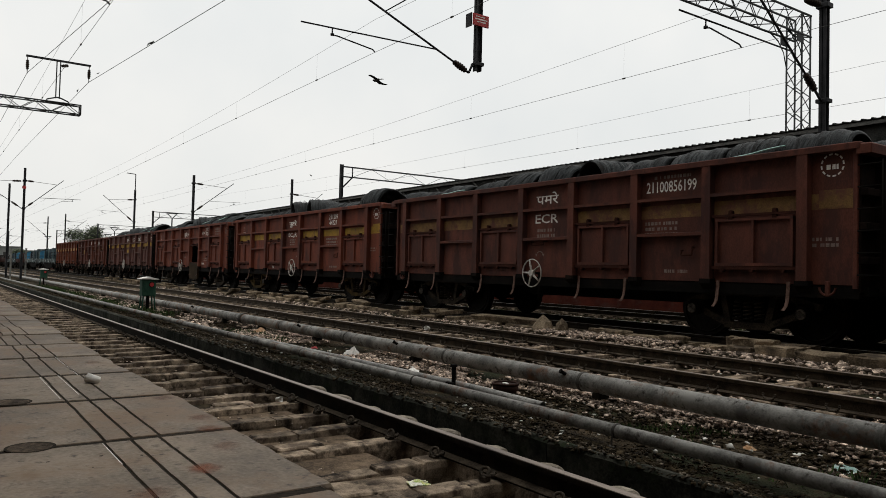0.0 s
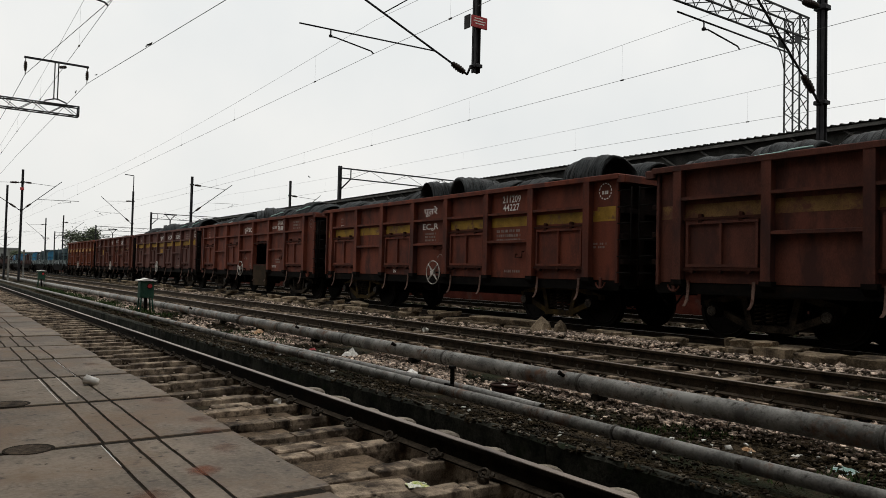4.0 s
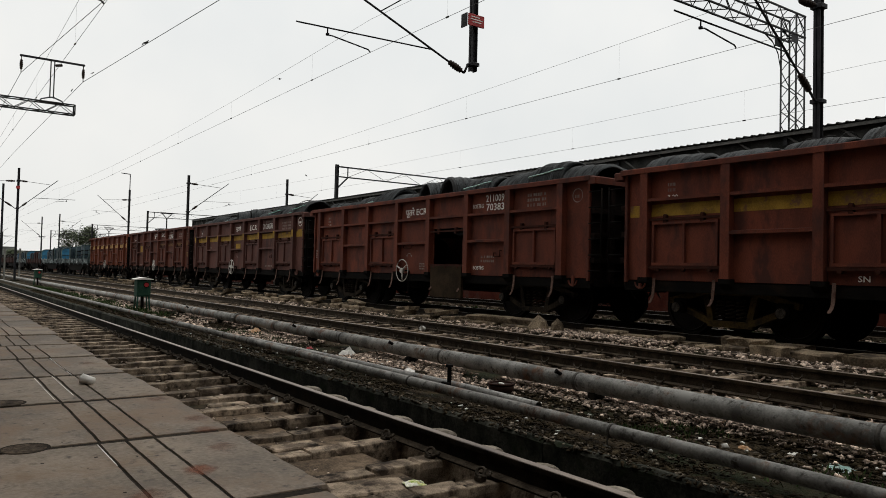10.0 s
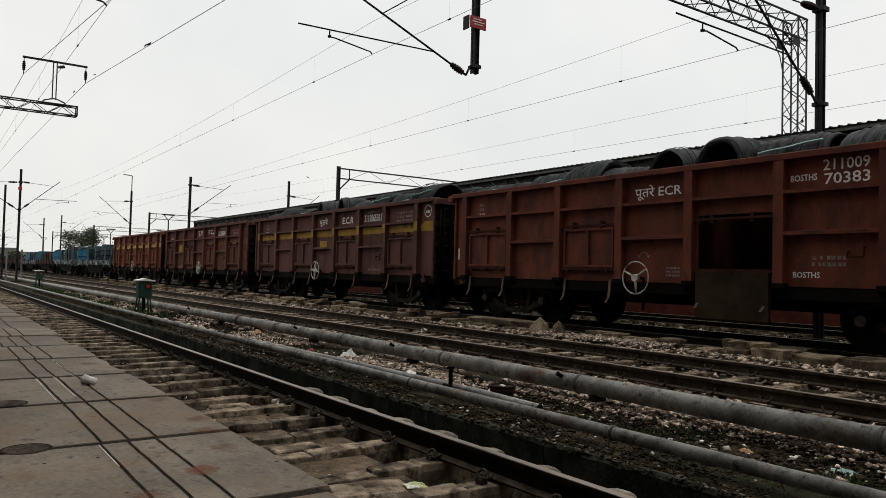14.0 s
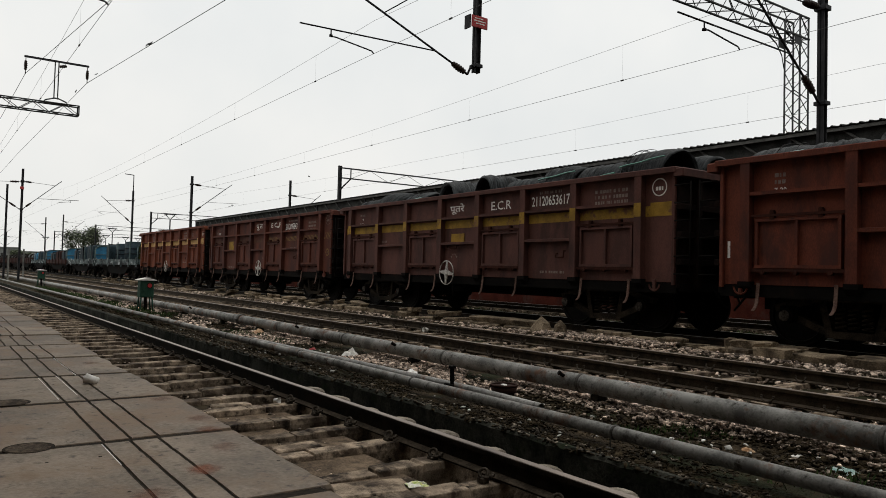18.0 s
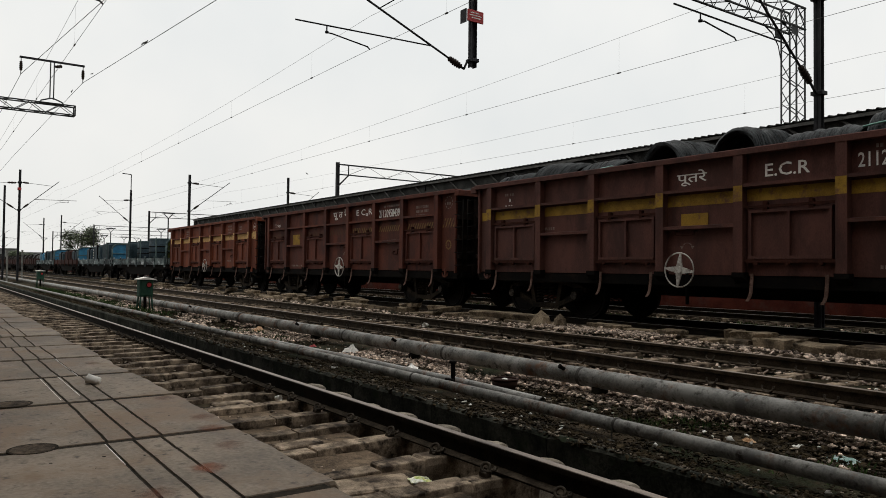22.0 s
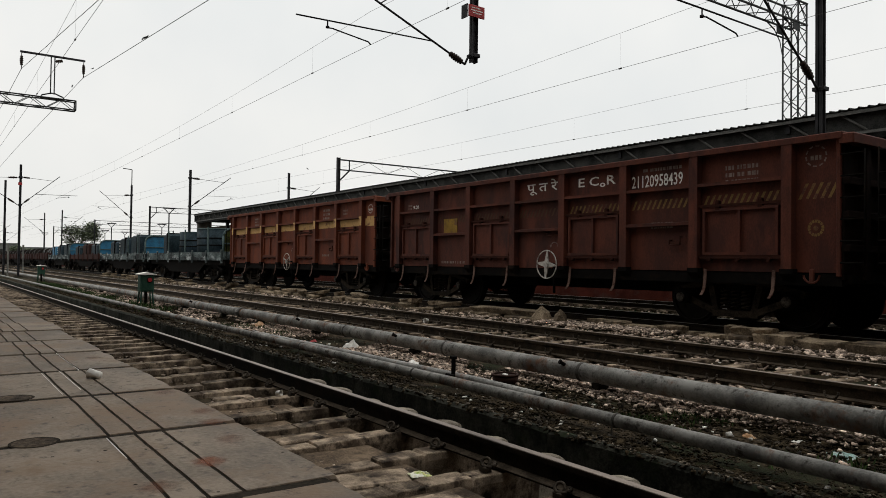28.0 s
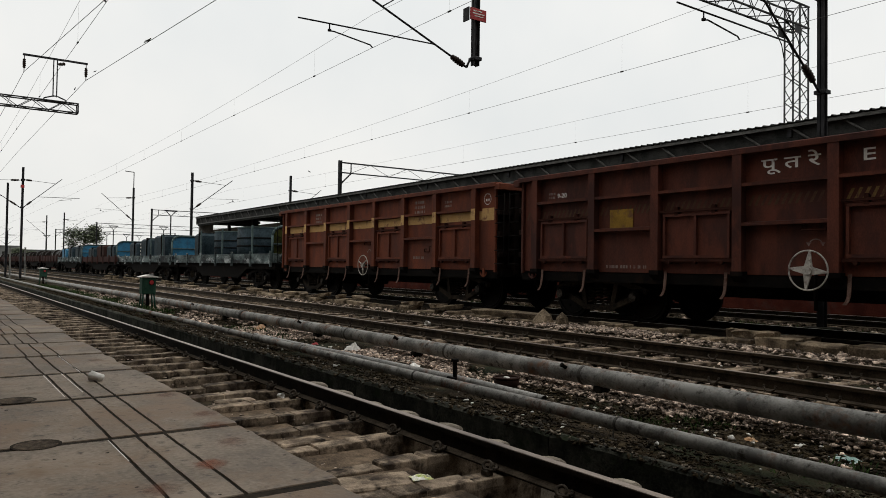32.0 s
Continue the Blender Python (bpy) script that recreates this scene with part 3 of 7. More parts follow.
def build_track(key, x0, x1, spacing, start, near):
    y, z = TRACKS[key]
    track = thing("railway_track", {"near": "worn broad-gauge track beside the platform", "middle": "rusty middle track bedded in stones", "train": "track under the goods train",
                                    "far": "track along the far platform"}[key], "railway track", kind="structure")
    for side in (-1, 1):
        s = Shape().prism([(y + side * 0.872 + a, z + b) for a, b in RAIL_PROFILE], x0, x1)
        part("rail", s, BROWN_RAIL if key == "middle" else SHADED_RUST_RAIL, track, "rusty rail")
        for flank in (-1, 1):
            row = [(0.069, -0.1465), (0.0695, -0.1435), (0.014, -0.1275), (0.0125, -0.1295)]
            row = row if flank > 0 else [(-a, b) for a, b in reversed(row)]
            part("rail_foot", Shape().prism([(y + side * 0.872 + a, z + b) for a, b in row], x0, x1), LIT_RAIL_FOOT, track, "rail foot, light put into its paler colour")
        head = Shape().prism([(y + side * 0.872 + a, z + b) for a, b in ((-0.03, -0.006), (0.03, -0.006), (0.03, -0.002), (0.024, 0.0), (-0.024, 0.0), (-0.03, -0.002))], x0, x1)
        part("running_surface", head, RAIL_TOP if key in ("near", "middle") else RAIL_BRIGHT, track, "rusty running surface" if key in ("near", "middle") else "polished running surface")
    kinds = [build_sleeper_meshes(i).mesh("sleeper", SLEEPER) for i in range(9)]
    ends = [sleeper_end_shape(i).mesh("sleeper_end", SLEEPER_END) for i in range(3)]
    clip = clip_shape(key == "near").mesh("rail_clip", CLIP)
    rnd = random.Random(len(key))
    x, i = start, 0
    while x > x0:
        sl = part("sleeper", kinds[rnd.randrange(9)], SLEEPER, track, at=pose(x + rnd.uniform(-0.02, 0.02), y + rnd.uniform(-0.03, 0.03), z + rnd.uniform(-0.008, 0.004), rnd.uniform(-0.4, 0.4), 0, rnd.uniform(-0.8, 0.8)))
        if x > near:
            for turn in (0, 180) if key == "near" and x > -7.6 else ():
                part("sleeper_end", ends[i % 3], SLEEPER_END, sl, "pale rubbed end", at=pose(0, 0, 0, 0, 0, turn))
            for side in (-1, 1):
                if key in ("train", "far"):
                    continue
                for turn in ((0, 180) if side == 1 or key == "middle" else (180,)):
                    part("rail_clip", clip, CLIP, sl, at=pose(0, side * 0.872, -0.135, 0, 0, turn) )
        x -= spacing
        i += 1


def build_platform():
    body = thing("platform", "near platform of worn concrete coping slabs", "platform", kind="structure")
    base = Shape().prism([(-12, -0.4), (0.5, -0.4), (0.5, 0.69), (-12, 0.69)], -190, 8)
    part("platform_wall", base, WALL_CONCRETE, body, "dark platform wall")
    part("bedding", Shape().box(-190, -0.472, 0.685, 8, 0.545, 0.7972), JOINT, body)
    part("bedding", Shape().box(-190, -12, 0.685, 8, -0.472, 0.76), JOINT, body)
    rnd = random.Random(5)
    kinds = []
    for k in range(5):
        half, g = 0.2385, 0.0022
        r = random.Random(k)
        prof = [(-0.47, 0.70), (0.574, 0.70), (0.574 + r.uniform(-0.004, 0.0), 0.79), (0.566, 0.80)]
        for gy in (0.409, 0.354, 0.302):
            d = 0.008
            prof += [(gy + g + 0.0012, 0.80), (gy + g * 0.6, 0.80 - d), (gy - g * 0.6, 0.80 - d), (gy - g - 0.0012, 0.80)]
        prof += [(-0.466, 0.80), (-0.47, 0.795)]
        s = Shape()
        n = 23
        v = []
        for i in range(n):
            x = -half + 2 * half * (i - 1) / (n - 3) if 0 < i < n - 1 else (-half - 0.003 if i == 0 else half + 0.003)
            x += 0.004 * noise.noise((k * 2.3, i, 4)) if i in (1, n - 2) else 0
            sway = 0.0024 * noise.noise((x * 6, k * 5.3, 6)) + 0.0012 * noise.noise((x * 31, k * 2.7, 8))
            edge = -0.006 if i in (0, n - 1) else 0
            fray = 0.0045 * noise.noise((k * 3.7, 2.2, 5)) if i in (0, 1, n - 2, n - 1) else 0
            v += [(x + (1 if i < 2 else -1) * abs(0.007 * noise.noise((y * 13, k * 3.3, 9))) * (i in (0, 1, n - 2, n - 1)), y + (noise.noise((x * 9, k * 3.1, 1)) * 0.009 + noise.noise((x * 40, k, 1)) * 0.004 + fray if y > 0.5 else sway), zz + (edge if zz > 0.75 else 0)) for y, zz in prof]
        m = len(prof)
        f = [(i * m + j, i * m + (j + 1) % m, (i + 1) * m + (j + 1) % m, (i + 1) * m + j) for i in range(n - 1) for j in range(m)]
        f += [tuple(range(m - 1, -1, -1)), tuple((n - 1) * m + j for j in range(m))]
        kinds.append(s.add(v, f).mesh("coping_slab", CONCRETE))
    inner = [Shape().cbox(-0.2485, -0.245, 0.7, 0.2485, 0.245, 0.798, 0.005).mesh("paving_slab", CONCRETE) for _ in range(2)]
    x, i = -1.345, 0
    while x > -58:
        flat = 0 if x > -3.2 else 1
        part("coping_slab", kinds[i % 5], CONCRETE, body, at=pose(x, rnd.uniform(-0.014, 0.006), -0.001 + flat * rnd.uniform(0.0005, 0.005), flat * rnd.uniform(-0.03, 0.03), flat * rnd.uniform(-0.15, 0.15), rnd.uniform(-0.3, 0.3)))
        x -= 0.503
        i += 1
    x, i = -1.345 + 0.503, 0
    while x < 7.7:
        part("coping_slab", kinds[i % 5], CONCRETE, body, at=pose(x, -0.02 if i == 0 else 0, -0.001, 0, 0, rnd.uniform(-0.3, 0.3)))
        x += 0.503
        i += 1
    for ix in range(38):
        for iy in range(5):
            part("paving_slab", inner[0], CONCRETE, body, at=pose(7.54 - ix * 0.503, -0.725 - iy * 0.503, rnd.uniform(-0.004, 0.002), 0, 0, 0))
    far = Shape().box(-190, -12, 0.7, -58.2, 0.574, 0.797)
    part("far_paving", far, CONCRETE, body)
    part("inner_paving", Shape().box(-58.2, -12, 0.7, 8, -3.0, 0.797), CONCRETE, body)


def build_drain():
    drain = thing("drain_channel", "open concrete drain with a mossy kerb", "drain", kind="structure")
    rnd = random.Random(3)
    x = 6.0
    while x > -60:
        ln = rnd.uniform(1.6, 2.6)
        n, v = 24, []
        for i in range(n):
            px = x - ln + 0.01 + (ln - 0.01) * i / (n - 1)
            top = -0.172 + 0.014 * noise.noise((px * 1.7, 1, 1)) + 0.012 * noise.noise((px * 6, 2, 5))
            face = 4.15 + 0.012 * noise.noise((px * 2, 3, 1))
            v += [(px, face, -0.8), (px, 4.215, -0.8), (px, 4.22, top), (px, face + 0.035, top), (px, face + 0.015 * noise.noise((px * 7, 4, 1)), top - 0.03)]
        f = [(i * 5 + j, i * 5 + 5 + j, i * 5 + 5 + (j + 1) % 5, i * 5 + (j + 1) % 5) for i in range(n - 1) for j in range(5)]
        f += [(0, 1, 2, 3, 4), tuple((n - 1) * 5 + j for j in (4, 3, 2, 1, 0))]
        part("drain_wall", Shape().add(v, f), DRAIN_FACE, drain, "mossy grey drain wall")
        x -= ln
    part("drain_wall", Shape().box(-60, 3.62, -0.8, 6, 3.7, -0.33), WALL_CONCRETE, drain)
    part("drain_bed", Shape().box(-60, 3.68, -0.82, 6, 4.14, -0.72), JOINT, drain)


def pipe_ring(x, y, z, r, w):
    """A raised joint ring round a pipe with rolled edges."""
    s = Shape()
    for a, b, ra, rb in ((-w, -w * 0.6, r, r + 0.008), (-w * 0.6, w * 0.6, r + 0.008, r + 0.008), (w * 0.6, w, r + 0.008, r)):
        s.cyl((x + a, y, z), (x + b, y, z), ra, 24, rb, caps=False)
    return s


def build_pipes():
    big = thing("water_pipe", "thick grey iron water pipe with ringed joints", "pipe")
    y, z, r = 5.8, 0.022, 0.096
    part("pipe_run", Shape().cyl((-90, y, z), (8, y, z), r, 28), PIPE, big)
    for x in (0.3, -2.53, -5.58, -8.09, -10.97, -13.73, -19.2, -22.2, -25.2, -28.2, -34, -40):
        part("joint_ring", pipe_ring(x, y, z, r + 0.001, 0.022), PIPE_DARK, big, "dark joint ring")
    part("clamp", Shape().cyl((-16.05, y, z), (-15.9, y, z), r + 0.02, 24).cbox(-16.03, y - 0.16, z - 0.02, -15.92, y - 0.1, z + 0.03, 0.008), PIPE_DARK, big, "bolted repair clamp")
    for x in (-5.78, -9.28, -12.73, -19.45, -24.3):
        knob = Shape().cyl((x, y - 0.06, z + 0.05), (x - 0.02, y - 0.115, z + 0.085), 0.02, 12).cyl((x - 0.02, y - 0.115, z + 0.085), (x - 0.026, y - 0.13, z + 0.095), 0.026, 12)
        part("tapping_stub", knob, BLACK_STEEL, big, "small black tapping stub")
    for x in (-1.3, -5.35, -8.9, -12.2, -14.9, -17.2, -20.4, -26, -32, -38):
        part("pipe_support", Shape().cbox(x - 0.06, y - 0.06, -0.3, x + 0.06, y + 0.1, z - 0.08, 0.015), WALL_CONCRETE, big)
    small = thing("water_pipe", "slim grey iron pipe along the drain", "pipe")
    y, z, r = 4.5, -0.062, 0.052
    part("pipe_run", Shape().cyl((-90, y, z), (8, y, z), r, 20), PIPE, small)
    for x in (2.1, -3.96, -6.9, -9.91, -11.84, -13.02, -15.9, -21.9, -27.9):
        part("joint_ring", pipe_ring(x, y, z, r + 0.001, 0.014), PIPE_DARK, small, "dark joint ring")
    for x in (-3.96, -9.9, -15.9, -21.9, -27.9):
        part("hanger", Shape().cbox(x - 0.006, y - 0.062, -0.17, x + 0.006, y - 0.054, z, 0.001).cbox(x - 0.035, y - 0.075, -0.2, x + 0.035, y - 0.045, -0.17, 0.006), PIPE_DARK, small, "thin strap hanger with a foot plate")
    for x in (-1.5, -18.5, -24.5):
        part("pipe_support", Shape().cbox(x - 0.025, y - 0.03, -0.3, x + 0.025, y + 0.05, -0.11, 0.008), WALL_CONCRETE, small)
    branch = thing("branch_pipe", "thin grey branch pipe lying beside the slim one", "pipe")
    part("pipe_run", tube([(-12.1, 4.6, -0.055), (-10.6, 4.66, -0.06), (-9.0, 4.74, -0.068), (-6.2, 4.84, -0.08), (-5.2, 4.86, -0.1)], 0.042, 14), PIPE, branch)
    post = thing("marker_post", "short black iron post beside the pipe", "post")
    part("post", Shape().cbox(-6.485, 4.7, -0.25, -6.445, 4.74, 0.14, 0.008), BLACK_STEEL, post)
    part("cross_piece", Shape().cbox(-6.54, 4.66, -0.06, -6.39, 4.7, -0.03, 0.008), BLACK_STEEL, post)
    part("post_cap", Shape().cbox(-6.5, 4.69, 0.13, -6.43, 4.75, 0.16, 0.006), BLACK_STEEL, post)


def scatter(x0, x1, y0, y1, n, rnd, lo, hi, keep=None, lift=0.0):
    out = []
    while len(out) < n:
        x = x0 + (x1 - x0) * rnd.random() ** 1.0
        y = rnd.uniform(y0, y1)
        if keep and rnd.random() > keep(x, y):
            continue
        s = lo + (hi - lo) * rnd.random() ** 1.8
        out.append((x, y, ground_level(y) + lift + s * 0.12, s))
    return out


def build_apron():
    """Worn concrete floor pieces between the sleepers of the near track."""
    a = thing("track_apron", "worn tan concrete floor between the sleepers", "concrete floor", kind="structure")
    rnd = random.Random(8)
    x = 4.993
    while x > -60:
        deep = 0.0 if x > -5 else 0.012 if x > -7 else 0.13
        right = 2.78 + rnd.uniform(-0.2, 0.14)
        s = Shape().cbox(x - 0.62 + 0.06, 0.95, -0.5, x - 0.06, right, -0.2 - deep + rnd.uniform(-0.022, 0.008), 0.012)
        s.v = [(p[0], p[1] + 0.02 * noise.noise((p[0] * 6, p[1], 1)), p[2] + 0.004 * noise.noise((p[0] * 3, p[1] * 2, 5))) for p in s.v]
        # farther pieces take the dark clod colour to stand for shade between sleepers
        part("floor_piece", s, FLOOR_DIRT if x > -6.6 else CLOD, a)
        x -= 0.62
    rubble = [(rnd.uniform(-13, 0), rnd.uniform(1.6, 2.75), -0.21, rnd.uniform(0.006, 0.03)) for _ in range(700)]
    rubble += [(rnd.uniform(-14, 0), rnd.uniform(2.7, 3.6), -0.4, rnd.uniform(0.02, 0.06)) for _ in range(900)]
    tagged(stones("rubble", rubble, STONE, 6), "small rubble lying between the sleepers", "rubble", kind="stuff")


def build_ballast():
    rnd = random.Random(11)

    def bed(x, y):
        thin = 0.4 if x > -6.5 and 6.95 < y < 8.5 else 1.0
        return thin * (min(1.0, 8.0 / max(6.0, -x)) if x < -6 else 1.0)

    def heap(x, y):
        return 0.02 + 0.98 * (noise.noise((x * 0.5, y * 1.2, 7)) > -0.12)

    def clump(x, y):
        return 0.04 + 0.96 * (noise.noise((x * 0.9, y * 2, 2)) > 0.15)

    def strewn(x, y):
        return heap(x, y) * min(1.0, 0.1 + 0.9 * (y - (5.05 if x < -6.5 else 5.5)) / 0.35) if y > (5.05 if x < -6.5 else 5.5) else 0.02

    spots = scatter(-45, 3, 6.25, 9.6, 16000, rnd, 0.022, 0.075, bed, 0.012)
    spots += scatter(-12, 3, 6.25, 9.6, 5000, rnd, 0.018, 0.06, bed, 0.016)
    spots += scatter(-16, 2, 5.0, 6.3, 10000, rnd, 0.014, 0.055, strewn, 0.02)
    spots += scatter(-7, 2, 5.62, 6.3, 3600, rnd, 0.012, 0.046, None, 0.02)
    spots += scatter(-40, -14, 5.0, 6.3, 3500, rnd, 0.03, 0.08, heap, 0.02)
    spots += scatter(-45, 3, 9.4, 11.4, 7000, rnd, 0.03, 0.09, bed)
    spots += scatter(-45, 3, 13.6, 16.6, 3500, rnd, 0.03, 0.08, bed)
    spots += scatter(-11, -8, 9.95, 10.75, 900, rnd, 0.03, 0.08, None, 0.05)
    spots = [(x, y, z - (0.035 if 6.95 < y < 8.5 else 0), s) for x, y, z, s in spots]
    tagged(stones("ballast", spots, STONE, 4), "loose pinkish grey track stones", "ballast", kind="stuff")
    grit = scatter(-16, 2, 4.26, 5.5, 900, rnd, 0.008, 0.04, clump, 0.0)
    grit += scatter(-16, 2, 4.6, 5.6, 1600, rnd, 0.006, 0.028, None, 0.0)
    grit += scatter(-7, 1, 4.8, 5.75, 1000, rnd, 0.008, 0.045, clump, 0.0)
    grit += [(rnd.uniform(-17, 2), 4.15 + 0.2 * rnd.random() ** 2, -0.165 + rnd.uniform(-0.01, 0.01), rnd.uniform(0.006, 0.034)) for _ in range(1100)]
    tagged(stones("grit", grit, GRIT, 24), "dull grit and chips strewn on the soil", "grit", kind="stuff")
    clods = scatter(-17, 3, 4.24, 5.75, 24000, rnd, 0.006, 0.034, None, 0.0)
    clods += [(rnd.uniform(-17, 3), rnd.uniform(4.16, 4.4), -0.185 + rnd.uniform(-0.02, 0.01), rnd.uniform(0.01, 0.05)) for _ in range(5000)]
    clods += scatter(-7, 1, 4.9, 5.8, 6000, rnd, 0.008, 0.05, None, 0.005)
    clods += scatter(-40, -17, 4.3, 5.7, 5000, rnd, 0.03, 0.09, None, 0.0)
    clods += scatter(-40, 3, 13.4, 16.6, 4000, rnd, 0.04, 0.1, None, 0.0)
    clods += [(rnd.uniform(-20, 0), rnd.uniform(3.3, 3.62), -0.42, rnd.uniform(0.03, 0.1)) for _ in range(700)]
    tagged(stones("soil_clods", clods, CLOD, 14), "dark crumbled soil along the pipes", "soil", kind="stuff")


def rough_slab(ln, wd, z0, z1, seed):
    """A broken flat stone with an uneven outline."""
    rnd = random.Random(seed)
    n = 16
    ring = []
    for i in range(n):
        a = 2 * math.pi * i / n
        c, s = math.cos(a), math.sin(a)
        k = min(1 / max(abs(c), 1e-3), 1 / max(abs(s), 1e-3)) * (0.88 + rnd.uniform(-0.07, 0.06))
        ring.append((c * k * ln / 2, s * k * wd / 2))
    v = [(x * 0.9, y * 0.78, z0) for x, y in ring]
    v += [(x + rnd.uniform(-0.025, 0.025), y + rnd.uniform(-0.025, 0.025), z1 - 0.022 + rnd.uniform(-0.02, 0.01)) for x, y in ring]
    v += [(x * 0.97, y * 0.94, z1 + rnd.uniform(-0.01, 0.006)) for x, y in ring] + [(0, 0, z1)]
    f = [tuple(range(n - 1, -1, -1))]
    for k in (0, n):
        f += [(k + i, k + (i + 1) % n, k + n + (i + 1) % n, k + n + i) for i in range(n)]
    f += [(2 * n + i, 2 * n + (i + 1) % n, 3 * n) for i in range(n)]
    return Shape().add(v, f)


def build_kerb_stones():
    rnd = random.Random(21)
    for x0, x1, y, wd, z0, z1, turn in ((-2.9, -3.9, 10.75, 0.6, -0.12, 0.15, 2), (-3.95, -5.14, 10.72, 0.62, -0.1, 0.16, -1), (-5.2, -5.9, 10.7, 0.6, -0.1, 0.13, 2), (-5.92, -6.6, 10.72, 0.56, -0.12, 0.15, -3), (-5.85, -6.4, 11.1, 0.4, -0.1, 0.17, 8),
                                        (-6.56, -7.08, 10.68, 0.38, -0.12, 0.1, 2), (-6.33, -7.02, 10.78, 0.4, 0.105, 0.22, -2), (-6.95, -7.3, 10.98, 0.26, -0.1, 0.21, 10), (-7.12, -7.55, 10.72, 0.34, -0.14, 0.06, -12), (-7.6, -8.1, 10.9, 0.3, -0.14, 0.06, 5),
                                        (-7.95, -8.5, 10.82, 0.3, -0.14, 0.14, 3), (-8.6, -9.3, 10.85, 0.3, -0.14, 0.09, 6), (-9.3, -10.3, 10.9, 0.34, -0.14, 0.13, -3), (-10.75, -11.5, 10.75, 0.5, -0.14, 0.06, 0), (-11.45, -13.9, 10.75, 0.5, 0.07, 0.2, 1),
                                        (-11.4, -12.5, 10.66, 0.44, -0.14, 0.065, 2), (-12.6, -14.1, 10.68, 0.46, -0.14, 0.065, -2)):
        k = thing("kerb_stone", "broken buff stone slab lying beside the track", "stone", "row of stone slabs", at=pose((x0 + x1) / 2, y, 0, 0, 0, turn))
        part("slab", rough_slab(x0 - x1, wd, z0, z1, x0 * 3.3), SLAB_STONE, k)
    x = -14.1
    while x > -58:
        ln = rnd.uniform(0.5, 1.7)
        k = thing("kerb_stone", "broken buff stone slab lying beside the track", "stone", "row of stone slabs")
        m = pose(x - ln / 2, 10.68 + rnd.uniform(-0.2, 0.2), rnd.uniform(0.0, 0.05), rnd.uniform(-5, 5), rnd.uniform(-5, 5), rnd.uniform(-9, 9))
        part("slab", rough_slab(ln - 0.03, rnd.uniform(0.4, 0.62), -0.16, 0.08 + rnd.uniform(-0.05, 0.03), rnd.random()), SLAB_STONE, k)
        k.matrix_basis = m
        if rnd.random() < 0.6:
            k = thing("kerb_stone", "loose buff stone slab tilted on top of others", "stone", "row of stone slabs",
                      at=pose(x - ln / 2 + rnd.uniform(-0.3, 0.3), 10.7 + rnd.uniform(-0.25, 0.25), 0.17, rnd.uniform(-9, 9), rnd.uniform(-7, 7), rnd.uniform(-28, 28)))
            part("slab", rough_slab(rnd.uniform(0.5, 1.3), rnd.uniform(0.28, 0.46), -0.05, 0.06, rnd.random()), SLAB_STONE, k)
        x -= ln + rnd.choice((0.0, 0.03, 0.06, 0.2))
    for x, y, sz in ((-11.2, 10.42, (0.52, 0.34, 0.52)), (-10.62, 10.4, (0.3, 0.26, 0.48))):
        k = Shape().lump((0, 0, 0), sz, int(-x * 10), 2)
        k.v = [(a * (1 - 0.9 * c), b * (1 - 0.9 * c), c) for a, b, c in k.v]
        ob = part("boulder", k, SLAB_STONE, None, at=pose(x, y, 0.06))
        tagged(ob, "grey upright boulder beside the track", "rock", "boulders")


